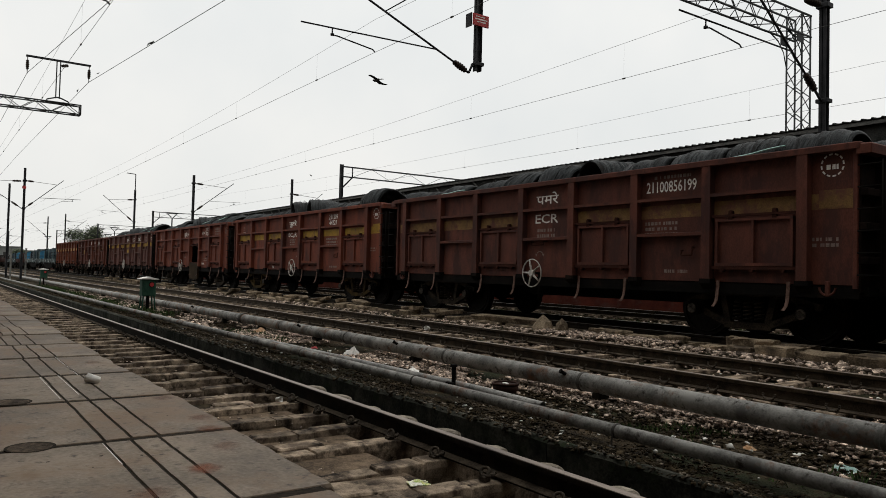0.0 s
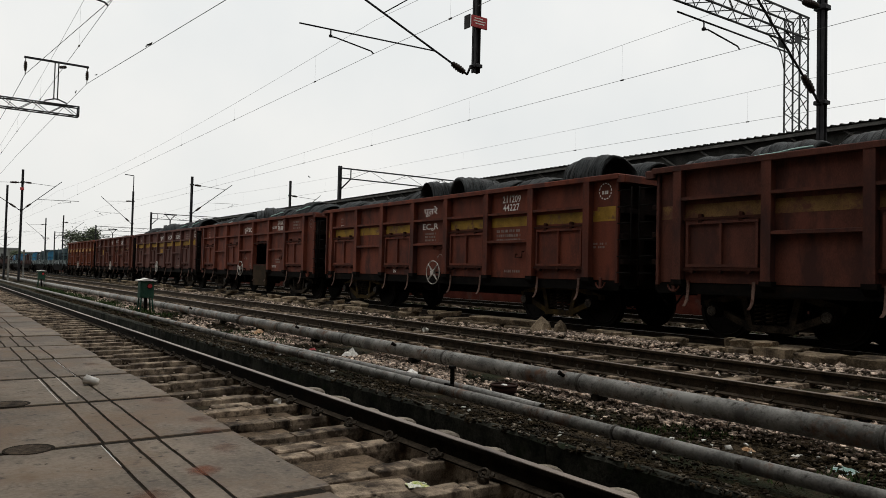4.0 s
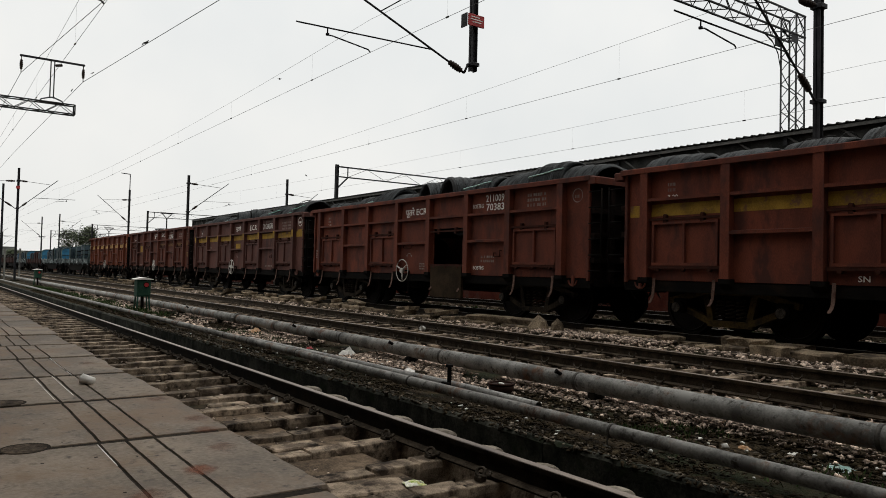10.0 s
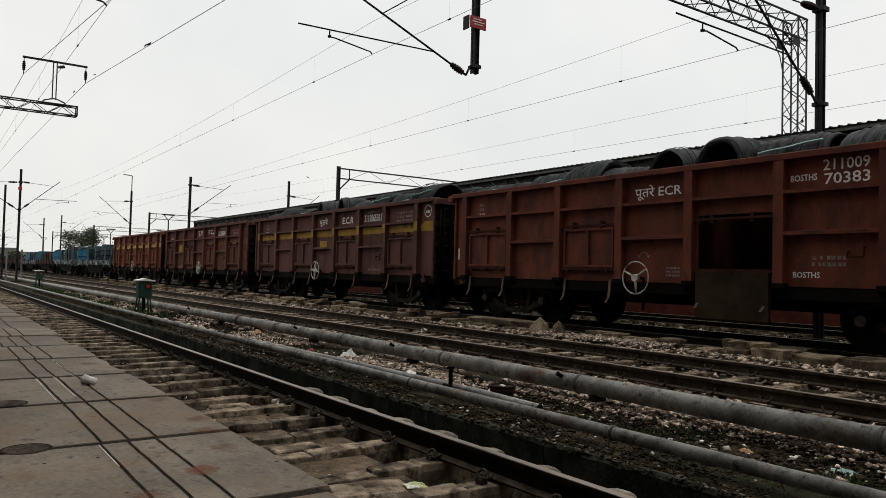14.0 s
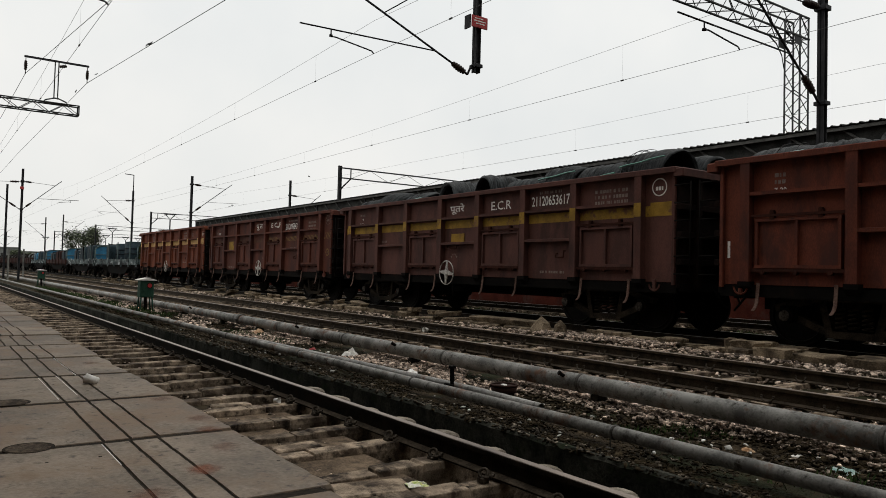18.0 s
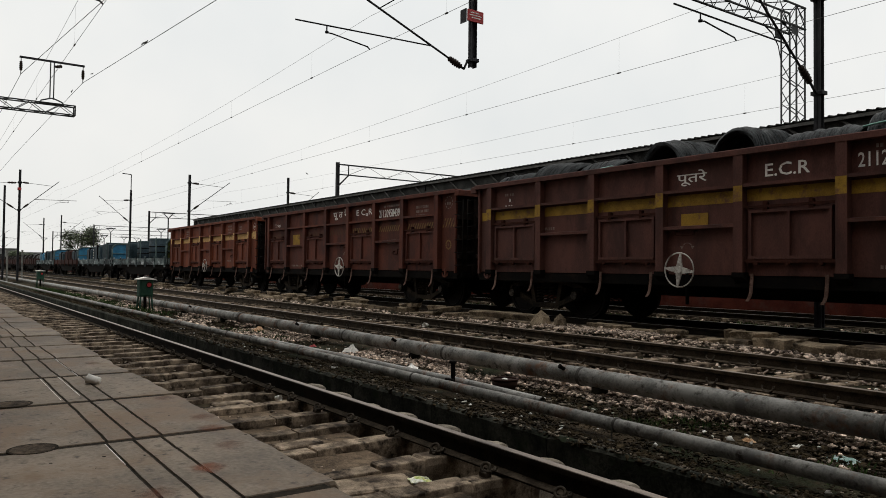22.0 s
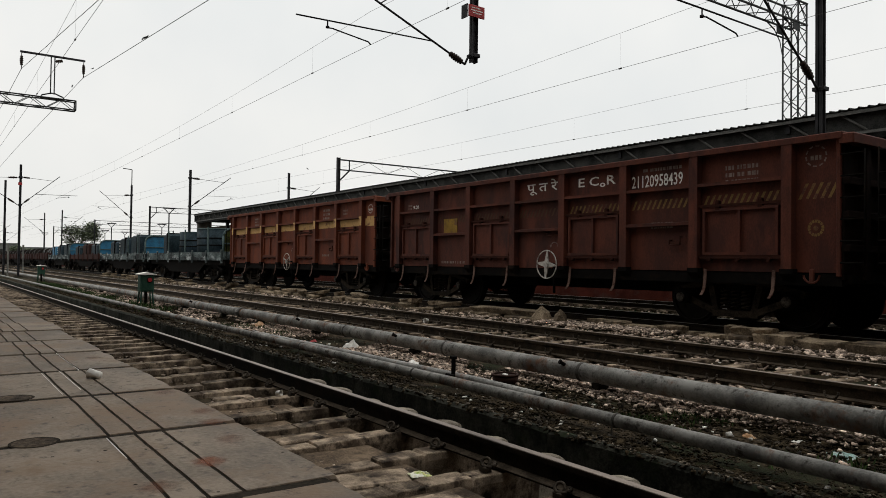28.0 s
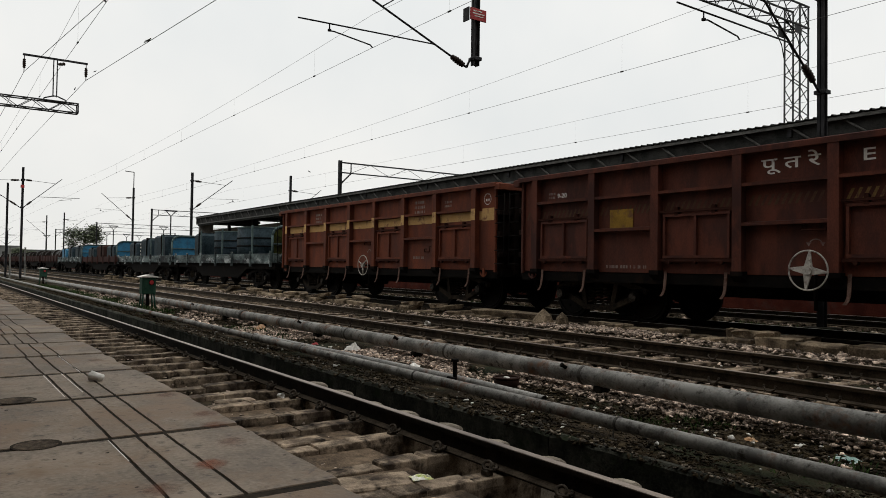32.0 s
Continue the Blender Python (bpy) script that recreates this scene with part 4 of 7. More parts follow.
def build_far_platform():
    p = thing("far_platform", "far platform with a red-painted face", "platform", kind="structure")
    part("platform_wall", Shape().box(-170, 19.3, -0.4, 30, 19.6, 0.86), RED_WALL, p, "red-painted platform face")
    part("coping", Shape().box(-170, 19.22, 0.86, 30, 30, 0.95), CONCRETE, p)
    c = thing("platform_canopy", "dark corrugated canopy over the far platform", "canopy", kind="structure")
    x0, x1 = -65.4, 24.0
    n = int((x1 - x0) / 0.24)
    v, f = [], []
    for i in range(n):
        for dx, h in ((0.0, 0.0), (0.17, 0.0), (0.185, 0.032), (0.225, 0.032)):
            x = x0 + i * 0.24 + dx
            v += [(x, 19.2, 5.27 + h), (x, 25.0, 5.74 + h), (x, 25.0, 5.72 + h), (x, 19.2, 5.25 + h)]
    for i in range(4 * n - 1):
        f += [(i * 4 + j, (i + 1) * 4 + j, (i + 1) * 4 + (j + 1) % 4, i * 4 + (j + 1) % 4) for j in range(4)]
    part("roof_sheet", Shape().add(v, f), CANOPY, c, "corrugated roof sheet")
    part("rear_roof_sheet", Shape().box(x0, 25.0, 5.2, x1, 31, 5.72), CANOPY, c)
    part("top_chord", Shape().box(x0, 19.24, 5.14, x1, 19.3, 5.23), GALVANISED, c, "pale eaves angle")
    part("bottom_chord", Shape().box(x0, 19.3, 4.62, x1, 19.36, 4.69), GALVANISED, c, "pale truss chord")
    part("end_pier", Shape().cbox(x0 + 0.04, 19.5, 0.95, x0 + 0.4, 20.7, 5.2, 0.02), PIER_GREY, c, "grey rendered pier at the canopy end")
    part("fascia_sheet", Shape().box(x0 + 0.02, 19.42, 4.5, x1, 19.45, 5.24), CANOPY, c, "dark hanging fascia sheet")
    back = Shape().cyl((0.725, 19.38, 5.2), (1.45, 19.38, 4.66), 0.036, 6).mesh("brace", GALVANISED)
    for i in range(int((x1 - x0) / 1.45)):
        part("brace", back, GALVANISED, c, at=pose(x0 + i * 1.45, 0, 0))
    col = Shape().box(-0.12, 22.0, 0.95, 0.12, 22.24, 5.5).mesh("column", STEEL_DARK)
    raf = Shape().box(-0.06, 19.36, 4.9, 0.06, 25, 5.15).mesh("rafter", STEEL_DARK)
    for i in range(15):
        part("column", col, STEEL_DARK, c, at=pose(x0 + 0.4 + i * 6.0, 0, 0))
        part("rafter", raf, STEEL_DARK, c, at=pose(x0 + 0.4 + i * 6.0, 0, 0))
    part("end_panel", Shape().box(x0 - 0.03, 19.3, 4.66, x0 + 0.03, 25, 5.3), CANOPY, c)
    b = thing("station_wall", "plain dark wall at the back of the far platform", "wall", kind="structure")
    # stretch past the canopy end is added to keep sky from showing underneath
    part("wall_north", Shape().box(-95, 30, -0.3, 24, 30.4, 5.6), WALL_CONCRETE, b)


def build_unseen_shade_blocks():
    """Plain unseen walls that close the near platform side, added to block sky light."""
    b = thing("unseen_shade_block", "plain unseen block added behind the near platform for shade", "building", kind="structure")
    part("wall_south", Shape().box(-17.0, SHADE_BLOCK_FRONT - 8, -0.3, -1.0, SHADE_BLOCK_FRONT, 12.5), PLASTER, b)
    part("wall_south", Shape().box(-1.0, SHADE_BLOCK_FRONT - 8, -0.3, 60, SHADE_BLOCK_FRONT, 18.5), PLASTER, b)
    # unseen roof, added to darken the platform and the near track
    c = thing("unseen_shade_roof", "plain unseen roof added over the near platform for shade", "canopy", kind="structure")
    part("roof", Shape().box(-22.0, SHADE_BLOCK_FRONT, 4.6, 60, 0.0, 4.75), CANOPY, c)
    col = Shape().box(-0.1, -2.2, 0.8, 0.1, -2.0, 4.6).mesh("column", STEEL_DARK)
    for i in range(8):
        part("column", col, STEEL_DARK, c, at=pose(-20 + i * 8.0, 0, 0))
    # unseen hall, added to darken sides that face along +x
    h = thing("unseen_shade_hall", "plain unseen hall added over the tracks behind the view for shade", "building", kind="structure")
    part("floor_slab", Shape().box(16, SHADE_BLOCK_FRONT, 7.2, 48, 34, 7.6), PLASTER, h)
    part("wall_west", Shape().box(16, SHADE_BLOCK_FRONT, 7.6, 16.4, 34, 19), PLASTER, h)
    part("roof", Shape().box(16, SHADE_BLOCK_FRONT, 19, 48, 34, 19.3), CANOPY, h)
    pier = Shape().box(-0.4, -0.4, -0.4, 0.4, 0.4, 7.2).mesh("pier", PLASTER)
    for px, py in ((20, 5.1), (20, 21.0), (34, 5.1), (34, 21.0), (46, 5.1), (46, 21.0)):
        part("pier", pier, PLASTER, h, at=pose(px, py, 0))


build_ground()
build_unseen_shade_blocks()
build_platform()
build_drain()
build_pipes()


# ---- the goods train ----
POSTS = (0.506, 2.206, 3.778, 5.464, 7.047, 8.72, 10.30, 12.0)
BODY, HALF, SILL, RIM = 12.8, 1.5, 0.98, 3.07
FACE = HALF - 0.04  # the outer side panel; posts stand proud of it
PITCH = 13.71


def band(s, x0, x1, z0, z1, y):
    """A thin painted strip on the near side."""
    s.add([(x0, y, z0), (x1, y, z0), (x1, y, z1), (x0, y, z1)], [(0, 1, 2, 3)])


def bogie_shapes():
    """Meshes of a cast-steel bogie round its own centre, rail top at 0."""
    frame_s, spring, box_s, wheel, axle, beam = Shape(), Shape(), Shape(), Shape(), Shape(), Shape()
    bars = [(-0.95, 0.5, -0.35, 0.26), (0.95, 0.5, 0.35, 0.26), (-0.4, 0.25, 0.4, 0.25), (-1.2, 0.62, -0.5, 0.8), (1.2, 0.62, 0.5, 0.8), (-0.5, 0.8, 0.5, 0.8), (-0.48, 0.8, -0.36, 0.28), (0.48, 0.8, 0.36, 0.28)]
    for a, za, b, zb in bars:
        d = Vector((b - a, 0, zb - za))
        q = d.to_track_quat("X", "Z").to_matrix().to_4x4()
        frame_s.box(-0.03, -0.06, -0.055, d.length + 0.03, 0.06, 0.055, Matrix.Translation((a, 0, za)) @ q)
    turns = []
    for k in range(56):
        c, sn = math.cos(k * 0.62), math.sin(k * 0.62)
        turns += [((0.07 + 0.017 * math.cos(a * 1.2566)) * c, (0.07 + 0.017 * math.cos(a * 1.2566)) * sn, 0.32 + k * 0.0066 + 0.017 * math.sin(a * 1.2566)) for a in range(5)]
    spring.add(turns, [(k * 5 + a, k * 5 + 5 + a, k * 5 + 5 + (a + 1) % 5, k * 5 + (a + 1) % 5) for k in range(55) for a in range(5)] + [(4, 3, 2, 1, 0), tuple(range(275, 280))])
    box_s.cyl((0, -0.16, 0.5), (0, 0.08, 0.5), 0.12, 14).cyl((0, -0.18, 0.5), (0, -0.16, 0.5), 0.085, 14)
    box_s.cbox(-0.15, -0.08, 0.42, 0.15, 0.08, 0.66, 0.02)
    for a in range(3):
        c, sn = math.cos(a * 2.094 + 0.5) * 0.055, math.sin(a * 2.094 + 0.5) * 0.055
        box_s.cyl((c, -0.2, 0.5 + sn), (c, -0.18, 0.5 + sn), 0.016, 6)
    axle.cyl((0, -1.1, 0), (0, 1.1, 0), 0.075, 12)
    beam.cbox(-0.2, -1.15, 0.55, 0.2, 1.15, 0.78, 0.03)
    wheel.cyl((0, -0.065, 0), (0, 0.065, 0), 0.5, 36).cyl((0, 0.03, 0), (0, 0.066, 0), 0.53, 36).cyl((0, -0.1, 0), (0, 0.1, 0), 0.14, 16).torus((0, -0.066, 0), (0, 1, 0), 0.43, 0.02, 32, 6)
    for a in range(8):
        c, sn = math.cos(a * math.pi / 4) * 0.29, math.sin(a * math.pi / 4) * 0.29
        wheel.cyl((c, -0.075, sn), (c, 0.075, sn), 0.035, 8)
    return {"side_frame": frame_s.mesh("side_frame", BLACK_STEEL), "spring": spring.mesh("spring", DUSTY_BLACK), "axle_box": box_s.mesh("axle_box", BLACK_STEEL),
            "wheel": wheel.mesh("wheel", WHEEL_STEEL), "axle": axle.mesh("axle", WHEEL_STEEL), "bolster": beam.mesh("bolster", BLACK_STEEL)}


BOGIE = bogie_shapes()
FRAME_PAINTED = {}
cap = Shape().cyl((0, -0.02, 0), (0, 0.0, 0), 0.085, 16)
for a in range(3):
    cap.cyl((0.05 * math.cos(a * 2.094), -0.035, 0.05 * math.sin(a * 2.094)), (0.05 * math.cos(a * 2.094), -0.02, 0.05 * math.sin(a * 2.094)), 0.016, 6)
AXLE_CAP = cap.mesh("end_cap", CAP_STEEL)
WHEELSETS = []


def add_bogie(wagon, x, frame_material):
    b = part("bogie", BOGIE["bolster"], BLACK_STEEL, wagon, "black cast-steel bogie", at=pose(x, 0, 0))
    if frame_material not in FRAME_PAINTED:
        me = BOGIE["side_frame"].copy()
        me.materials.clear()
        me.materials.append(frame_material)
        FRAME_PAINTED[frame_material] = me
    for side in (-1, 1):
        part("side_frame", FRAME_PAINTED[frame_material], frame_material, b, at=pose(0, side * 1.13, 0))
        for dx in (-0.2, 0, 0.2):
            part("spring", BOGIE["spring"], DUSTY_BLACK, b, at=pose(dx, side * 1.15, 0))
        for dx in (-1, 1):
            part("axle_box", BOGIE["axle_box"], BLACK_STEEL, b, at=pose(dx, side * 1.13, 0, 0, 0, 0 if side < 0 else 180))
    for dx in (-1, 1):
        w = part("axle", BOGIE["axle"], WHEEL_STEEL, wagon, at=pose(x + dx, 0, 0.5))
        part("wheel", BOGIE["wheel"], WHEEL_STEEL, w, "dark steel wheel", at=pose(0, -0.84, 0))
        part("wheel", BOGIE["wheel"], WHEEL_STEEL, w, "dark steel wheel", at=pose(0, 0.84, 0, 0, 0, 180))
        for side in (-1, 1):
            part("end_cap", AXLE_CAP, CAP_STEEL, w, "worn round axle end cap", at=pose(0, side * 1.318, 0, 0, 0, 0 if side < 0 else 180))
        WHEELSETS.append((w, x + dx))


def hook_shape():
    """A flat iron strap that hangs from the sill and curls at its foot."""
    s = Shape()
    pts = [(0, 0, 0.05), (0, 0, -0.05), (0, -0.012, -0.16), (0.0, -0.03, -0.27), (-0.012, -0.05, -0.34), (-0.04, -0.075, -0.4)]
    v = []
    for x, y, z in pts:
        v += [(x - 0.028, y, z), (x + 0.028, y, z), (x + 0.028, y - 0.016, z), (x - 0.028, y - 0.016, z)]
    f = [(i * 4 + j, i * 4 + (j + 1) % 4, i * 4 + 4 + (j + 1) % 4, i * 4 + 4 + j) for i in range(len(pts) - 1) for j in range(4)]
    s.add(v, f + [(3, 2, 1, 0), tuple(len(v) - 4 + j for j in range(4))])
    return s


def anchor_arc(x, y, z, R=0.12, r=0.018, n=10, k=6):
    """The lower half of a ring in the x-z plane, open at the top."""
    v = []
    for i in range(n + 1):
        a = math.pi + math.pi * i / n
        for j in range(k):
            b = 2 * math.pi * j / k
            v.append((x + (R + r * math.cos(b)) * math.cos(a), y + r * math.sin(b), z + (R + r * math.cos(b)) * math.sin(a)))
    f = [(i * k + j, i * k + (j + 1) % k, (i + 1) * k + (j + 1) % k, (i + 1) * k + j) for i in range(n) for j in range(k)]
    return Shape().add(v, f + [tuple(range(k)), tuple(n * k + j for j in range(k - 1, -1, -1))], True)


def handwheel_shape(kind):
    """A brake wheel in the x-z plane round its hub."""
    s = Shape().torus((0, 0, 0), (0, 1, 0), 0.3, 0.0125, 36, 8)
    if kind == "star":
        for a in range(4):
            q = Matrix.Rotation(a * math.pi / 2 + 0.1, 4, "Y")
            v = [q @ Vector(p) for p in ((-0.062, -0.012, 0.05), (0.062, -0.012, 0.05), (0.012, -0.012, 0.3), (-0.012, -0.012, 0.3), (-0.062, 0.012, 0.05), (0.062, 0.012, 0.05), (0.012, 0.012, 0.3), (-0.012, 0.012, 0.3))]
            s.add(v, [(0, 1, 2, 3), (7, 6, 5, 4), (0, 4, 5, 1), (1, 5, 6, 2), (2, 6, 7, 3), (3, 7, 4, 0)])
    else:
        for a in range(kind):
            q = 2 * math.pi * a / kind + (0.785 if kind == 4 else 0.6)
            s.cyl((0, 0, 0), (0.3 * math.cos(q), 0, 0.3 * math.sin(q)), 0.03, 8, 0.014)
    s.cyl((0, -0.04, 0), (0, 0.04, 0), 0.07, 14)
    return s


def bars_block(s, x, z, w, h, rows, rnd, y):
    """Unreadable stencil lines as plain bars."""
    rh = h / (rows * 1.7)
    for r in range(rows):
        zz, xx = z + h - (r + 1) * rh * 1.7, x
        while xx < x + w - 0.02:
            ln = min(rnd.uniform(0.025, 0.07), x + w - xx)
            band(s, xx, xx + ln, zz, zz + rh, y)
            xx += ln + rnd.choice((0.014, 0.018, 0.024, 0.06))


def build_open_wagon(index, paint, label, stripe=None, stripe_z=(2.0, 2.14), stripe_posts=False, chevron=False, words=(), wheel_x=6.5, wheel_kind="star",
                     open_door=None, plates=(), faded=(), end_badge=None, end_patch=None, skip_band=None, bogie_paint=None):
    """A high-sided bogie wagon; x from its rear end, y from its centre, z from the rail top."""
    w = thing("open_goods_wagon", label, "goods wagon", "wagons of the train")
    rnd = random.Random(index)
    lo, hi = SILL, RIM
    hgt = hi - lo
    mid, low = hi - 0.295 * hgt, hi - 0.607 * hgt
    part("floor", Shape().box(0.02, -HALF + 0.06, lo - 0.02, BODY - 0.02, HALF - 0.06, lo + 0.05), BLACK_STEEL, w)
    under = Shape().box(0.1, -0.3, 0.55, BODY - 0.1, 0.3, lo - 0.02)
    part("centre_sill", under, BLACK_STEEL, w)
    bolster = Shape().box(-0.18, -1.42, 0.82, 0.18, 1.42, lo - 0.02).mesh("cross_bearer", BLACK_STEEL)
    for x in (2.05, 4.6, 6.4, 8.2, 10.85):
        part("cross_bearer", bolster, BLACK_STEEL, w, at=pose(x, 0, 0))
    for side in (-1, 1):
        s = Shape().box(0.0, -0.04, lo - 0.2, BODY, 0.04, lo - 0.022)
        part("side_sill", s, BLACK_STEEL, w, at=pose(0, side * (HALF - 0.06), 0))
    edges = (0.0, *POSTS, BODY)
    flip = {-1: pose(0, 0, 0), 1: Matrix.Translation((BODY, 0, 0)) @ Matrix.Rotation(math.pi, 4, "Z")}
    for side in (-1, 1):
        m = flip[side]
        for i, (a, b) in enumerate(zip(edges, edges[1:])):
            door_panel = 1 <= i <= 7 and i % 2 == 1
            hole = side == -1 and open_door == i
            if hole:
                ring = [(a, lo), (b, lo), (b, hi - 0.05), (a, hi - 0.05), (a + 0.12, lo + 0.12), (b - 0.12, lo + 0.12), (b - 0.12, mid - 0.28), (a + 0.12, mid - 0.28)]
                s = Shape().add([(x, -FACE + d, z) for d in (0, 0.03) for x, z in ring],
                                [q for i in range(4) for q in ((i, (i + 1) % 4, (i + 1) % 4 + 4, i + 4), (i + 12, (i + 1) % 4 + 12, (i + 1) % 4 + 8, i + 8),
                                                               (i + 8, (i + 1) % 4 + 8, (i + 1) % 4, i), (i + 4, (i + 1) % 4 + 4, (i + 1) % 4 + 12, i + 12))])
            else:
                s = Shape().box(a, -FACE, lo, b, -FACE + 0.03, hi - 0.05)
            part("side_panel", s, paint, w, at=m)
            if 1 <= i <= 7:
                st = Shape().prism([(-FACE - 0.13, mid - 0.02), (-FACE, mid - 0.02), (-FACE, mid + 0.05), (-FACE - 0.13, mid + 0.035)], a + 0.07, b - 0.07)
                part("upper_rail", st, paint, w, at=m)
                if not door_panel:
                    st = Shape().prism([(-FACE - 0.13, low - 0.02), (-FACE, low - 0.02), (-FACE, low + 0.05), (-FACE - 0.13, low + 0.035)], a + 0.07, b - 0.07)
                    part("lower_rail", st, paint, w, at=m)
                if door_panel:
                    d0, d1, z0, z1 = a + 0.16, b - 0.16, hi - 0.87 * hgt, hi - 0.49 * hgt
                    door = Shape()
                    door.box(d0, -FACE - 0.03, z0, d1, -FACE - 0.004, z1)
                    bars = [(x, -FACE - 0.085, z0 + 0.052, x + 0.045, -FACE - 0.03, z1 - 0.047) for x in (d0, d1 - 0.05, (d0 + d1) / 2 - 0.025)]
                    bars += [(d0, -FACE - 0.085, z1 - 0.045, d1, -FACE - 0.03, z1), (d0, -FACE - 0.095, z0, d1, -FACE - 0.03, z0 + 0.05)]
                    dm = m
                    if hole:
                        dm = Matrix.Translation((0, -FACE - 0.03, z0)) @ Matrix.Rotation(math.pi, 4, "X") @ Matrix.Translation((0, FACE + 0.03, -z0))
                        dm = Matrix.Translation((0, -0.06, -0.06)) @ dm
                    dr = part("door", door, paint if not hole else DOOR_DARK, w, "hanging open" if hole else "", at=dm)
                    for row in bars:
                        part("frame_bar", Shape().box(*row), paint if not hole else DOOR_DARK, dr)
                    hinge = Shape().box(d0 - 0.06, -FACE - 0.1, z1 + 0.03, d1 + 0.06, -FACE - 0.045, z1 + 0.07)
                    for x in (d0 + 0.25, d1 - 0.35):
                        hinge.box(x, -FACE - 0.09, z1 - 0.02, x + 0.075, -FACE - 0.03, z1 + 0.1).cyl((x + 0.037, -FACE - 0.1, z1 + 0.11), (x + 0.037, -FACE - 0.02, z1 + 0.11), 0.03, 8)
                    part("hinge_bar", hinge, HINGE, w, at=m)
                    bar = Shape().box(d0 - 0.06, -FACE - 0.1, z0 - 0.06, d1 + 0.06, -FACE - 0.045, z0 - 0.01)
                    for x in (d0 + 0.15, (d0 + d1) / 2, d1 - 0.15):
                        bar.cyl((x, -FACE - 0.13, z0 - 0.075), (x, -FACE - 0.05, z0 - 0.075), 0.035, 8)
                    part("locking_bar", bar, HINGE, w, at=m)
                    hk = hook_shape().mesh("door_stop", DUSTY_PAINT)
                    for x in (d0 + 0.05, d1 - 0.08):
                        part("door_stop", hk, DUSTY_PAINT, w, at=m @ pose(x, -FACE - 0.06, lo - 0.02))
        post = Shape().prism([(-FACE - 0.14, lo - 0.03), (-FACE + 0.01, lo - 0.08), (-FACE + 0.01, hi - 0.08), (-FACE - 0.14, hi - 0.08)], -0.085, 0.085).mesh("side_post", paint)
        foot = Shape().prism([(-FACE - 0.144, lo - 0.03), (-FACE + 0.02, lo - 0.16), (-FACE + 0.02, lo + 0.05), (-FACE - 0.144, lo + 0.05)], -0.11, 0.11).mesh("post_foot", BLACK_STEEL)
        for x in POSTS:
            part("side_post", post, paint, w, at=m @ pose(x, 0, 0))
            part("post_foot", foot, BLACK_STEEL, w, at=m @ pose(x, 0, 0))
        corner = Shape().cbox(-0.0, -FACE - 0.07, lo - 0.05, 0.07, -FACE + 0.1, hi - 0.02, 0.01).mesh("corner_post", paint)
        part("corner_post", corner, paint, w, at=m)
        part("corner_post", corner, paint, w, at=m @ pose(BODY - 0.07, 0, 0))
        chord = Shape().cbox(-0.06, -FACE - 0.15, hi - 0.1, BODY + 0.06, -FACE + 0.09, hi, 0.012)
        part("top_chord", chord, paint, w, at=m)
    for x, d in ((0.0, -1), (BODY, 1)):
        e = Shape().box(x - 0.03, -HALF + 0.02, lo - 0.1, x + 0.03, HALF - 0.02, hi - 0.06)
        part("end_wall", e, END_SHADE, w, "dark end wall, gap shade put in its colour")
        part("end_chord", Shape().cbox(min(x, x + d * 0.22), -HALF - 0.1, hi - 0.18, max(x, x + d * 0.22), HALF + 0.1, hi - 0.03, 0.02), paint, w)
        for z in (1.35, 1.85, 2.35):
            part("end_rib", Shape().cbox(min(x, x + d * 0.12), -HALF, z - 0.05, max(x, x + d * 0.12), HALF, z + 0.05, 0.01), END_SHADE, w)
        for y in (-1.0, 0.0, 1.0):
            part("end_post", Shape().cbox(min(x, x + d * 0.16), y - 0.07, lo - 0.1, max(x, x + d * 0.16), y + 0.07, hi - 0.1, 0.01), END_SHADE, w)
        side_rail = Shape().cyl((x + d * 0.36, -HALF - 0.07, lo + 0.1), (x + d * 0.36, -HALF - 0.07, lo + 1.8), 0.014, 6)
        ladder = part("ladder", side_rail, BLACK_STEEL, w, "black iron ladder")
        for k in range(6):
            part("rung", Shape().cyl((x + d * 0.02, -HALF - 0.07, lo + 0.15 + 0.32 * k), (x + d * 0.36, -HALF - 0.07, lo + 0.15 + 0.32 * k), 0.014, 6), BLACK_STEEL, ladder)
        part("headstock", Shape().box(min(x, x + d * 0.1), -1.4, 0.82, max(x, x + d * 0.1), 1.4, lo - 0.02), BLACK_STEEL, w)
        cp = Shape().cbox(min(x, x + d * 0.3), -0.12, 0.78, max(x, x + d * 0.3), 0.12, 1.0, 0.02)
        cp.cbox(min(x + d * 0.28, x + d * 0.48), -0.17, 0.72, max(x + d * 0.28, x + d * 0.48), 0.17, 1.05, 0.04)
        part("coupler", cp, BLACK_STEEL, w)
        part("tow_hook", anchor_arc(x - d * 0.42, -HALF - 0.05, lo - 0.04).cbox(x - d * 0.42 - 0.035, -HALF - 0.065, lo - 0.15, x - d * 0.42 + 0.035, -HALF - 0.02, lo + 0.05, 0.01), paint, w)
        part("brake_hose", Shape().rod([(x + d * 0.1, -0.45, 0.85), (x + d * 0.28, -0.47, 0.62), (x + d * 0.4, -0.45, 0.5)], 0.02, 6), BLACK_STEEL, w)
    part("brake_cylinder", Shape().cyl((5.0, -0.7, 0.72), (5.7, -0.7, 0.72), 0.16, 14), BLACK_STEEL, w)
    part("air_tank", Shape().cyl((7.4, 0.7, 0.72), (8.5, 0.7, 0.72), 0.2, 14), BLACK_STEEL, w)
    part("brake_pipe", Shape().cyl((0, -0.95, 0.8), (BODY, -0.95, 0.8), 0.022, 6), BLACK_STEEL, w)
    wheel_x += 0.13
    hw = part("handwheel", handwheel_shape(wheel_kind), DULL_WHITE, w, "worn white-painted brake handwheel", at=pose(wheel_x, -FACE - 0.23, 1.06))
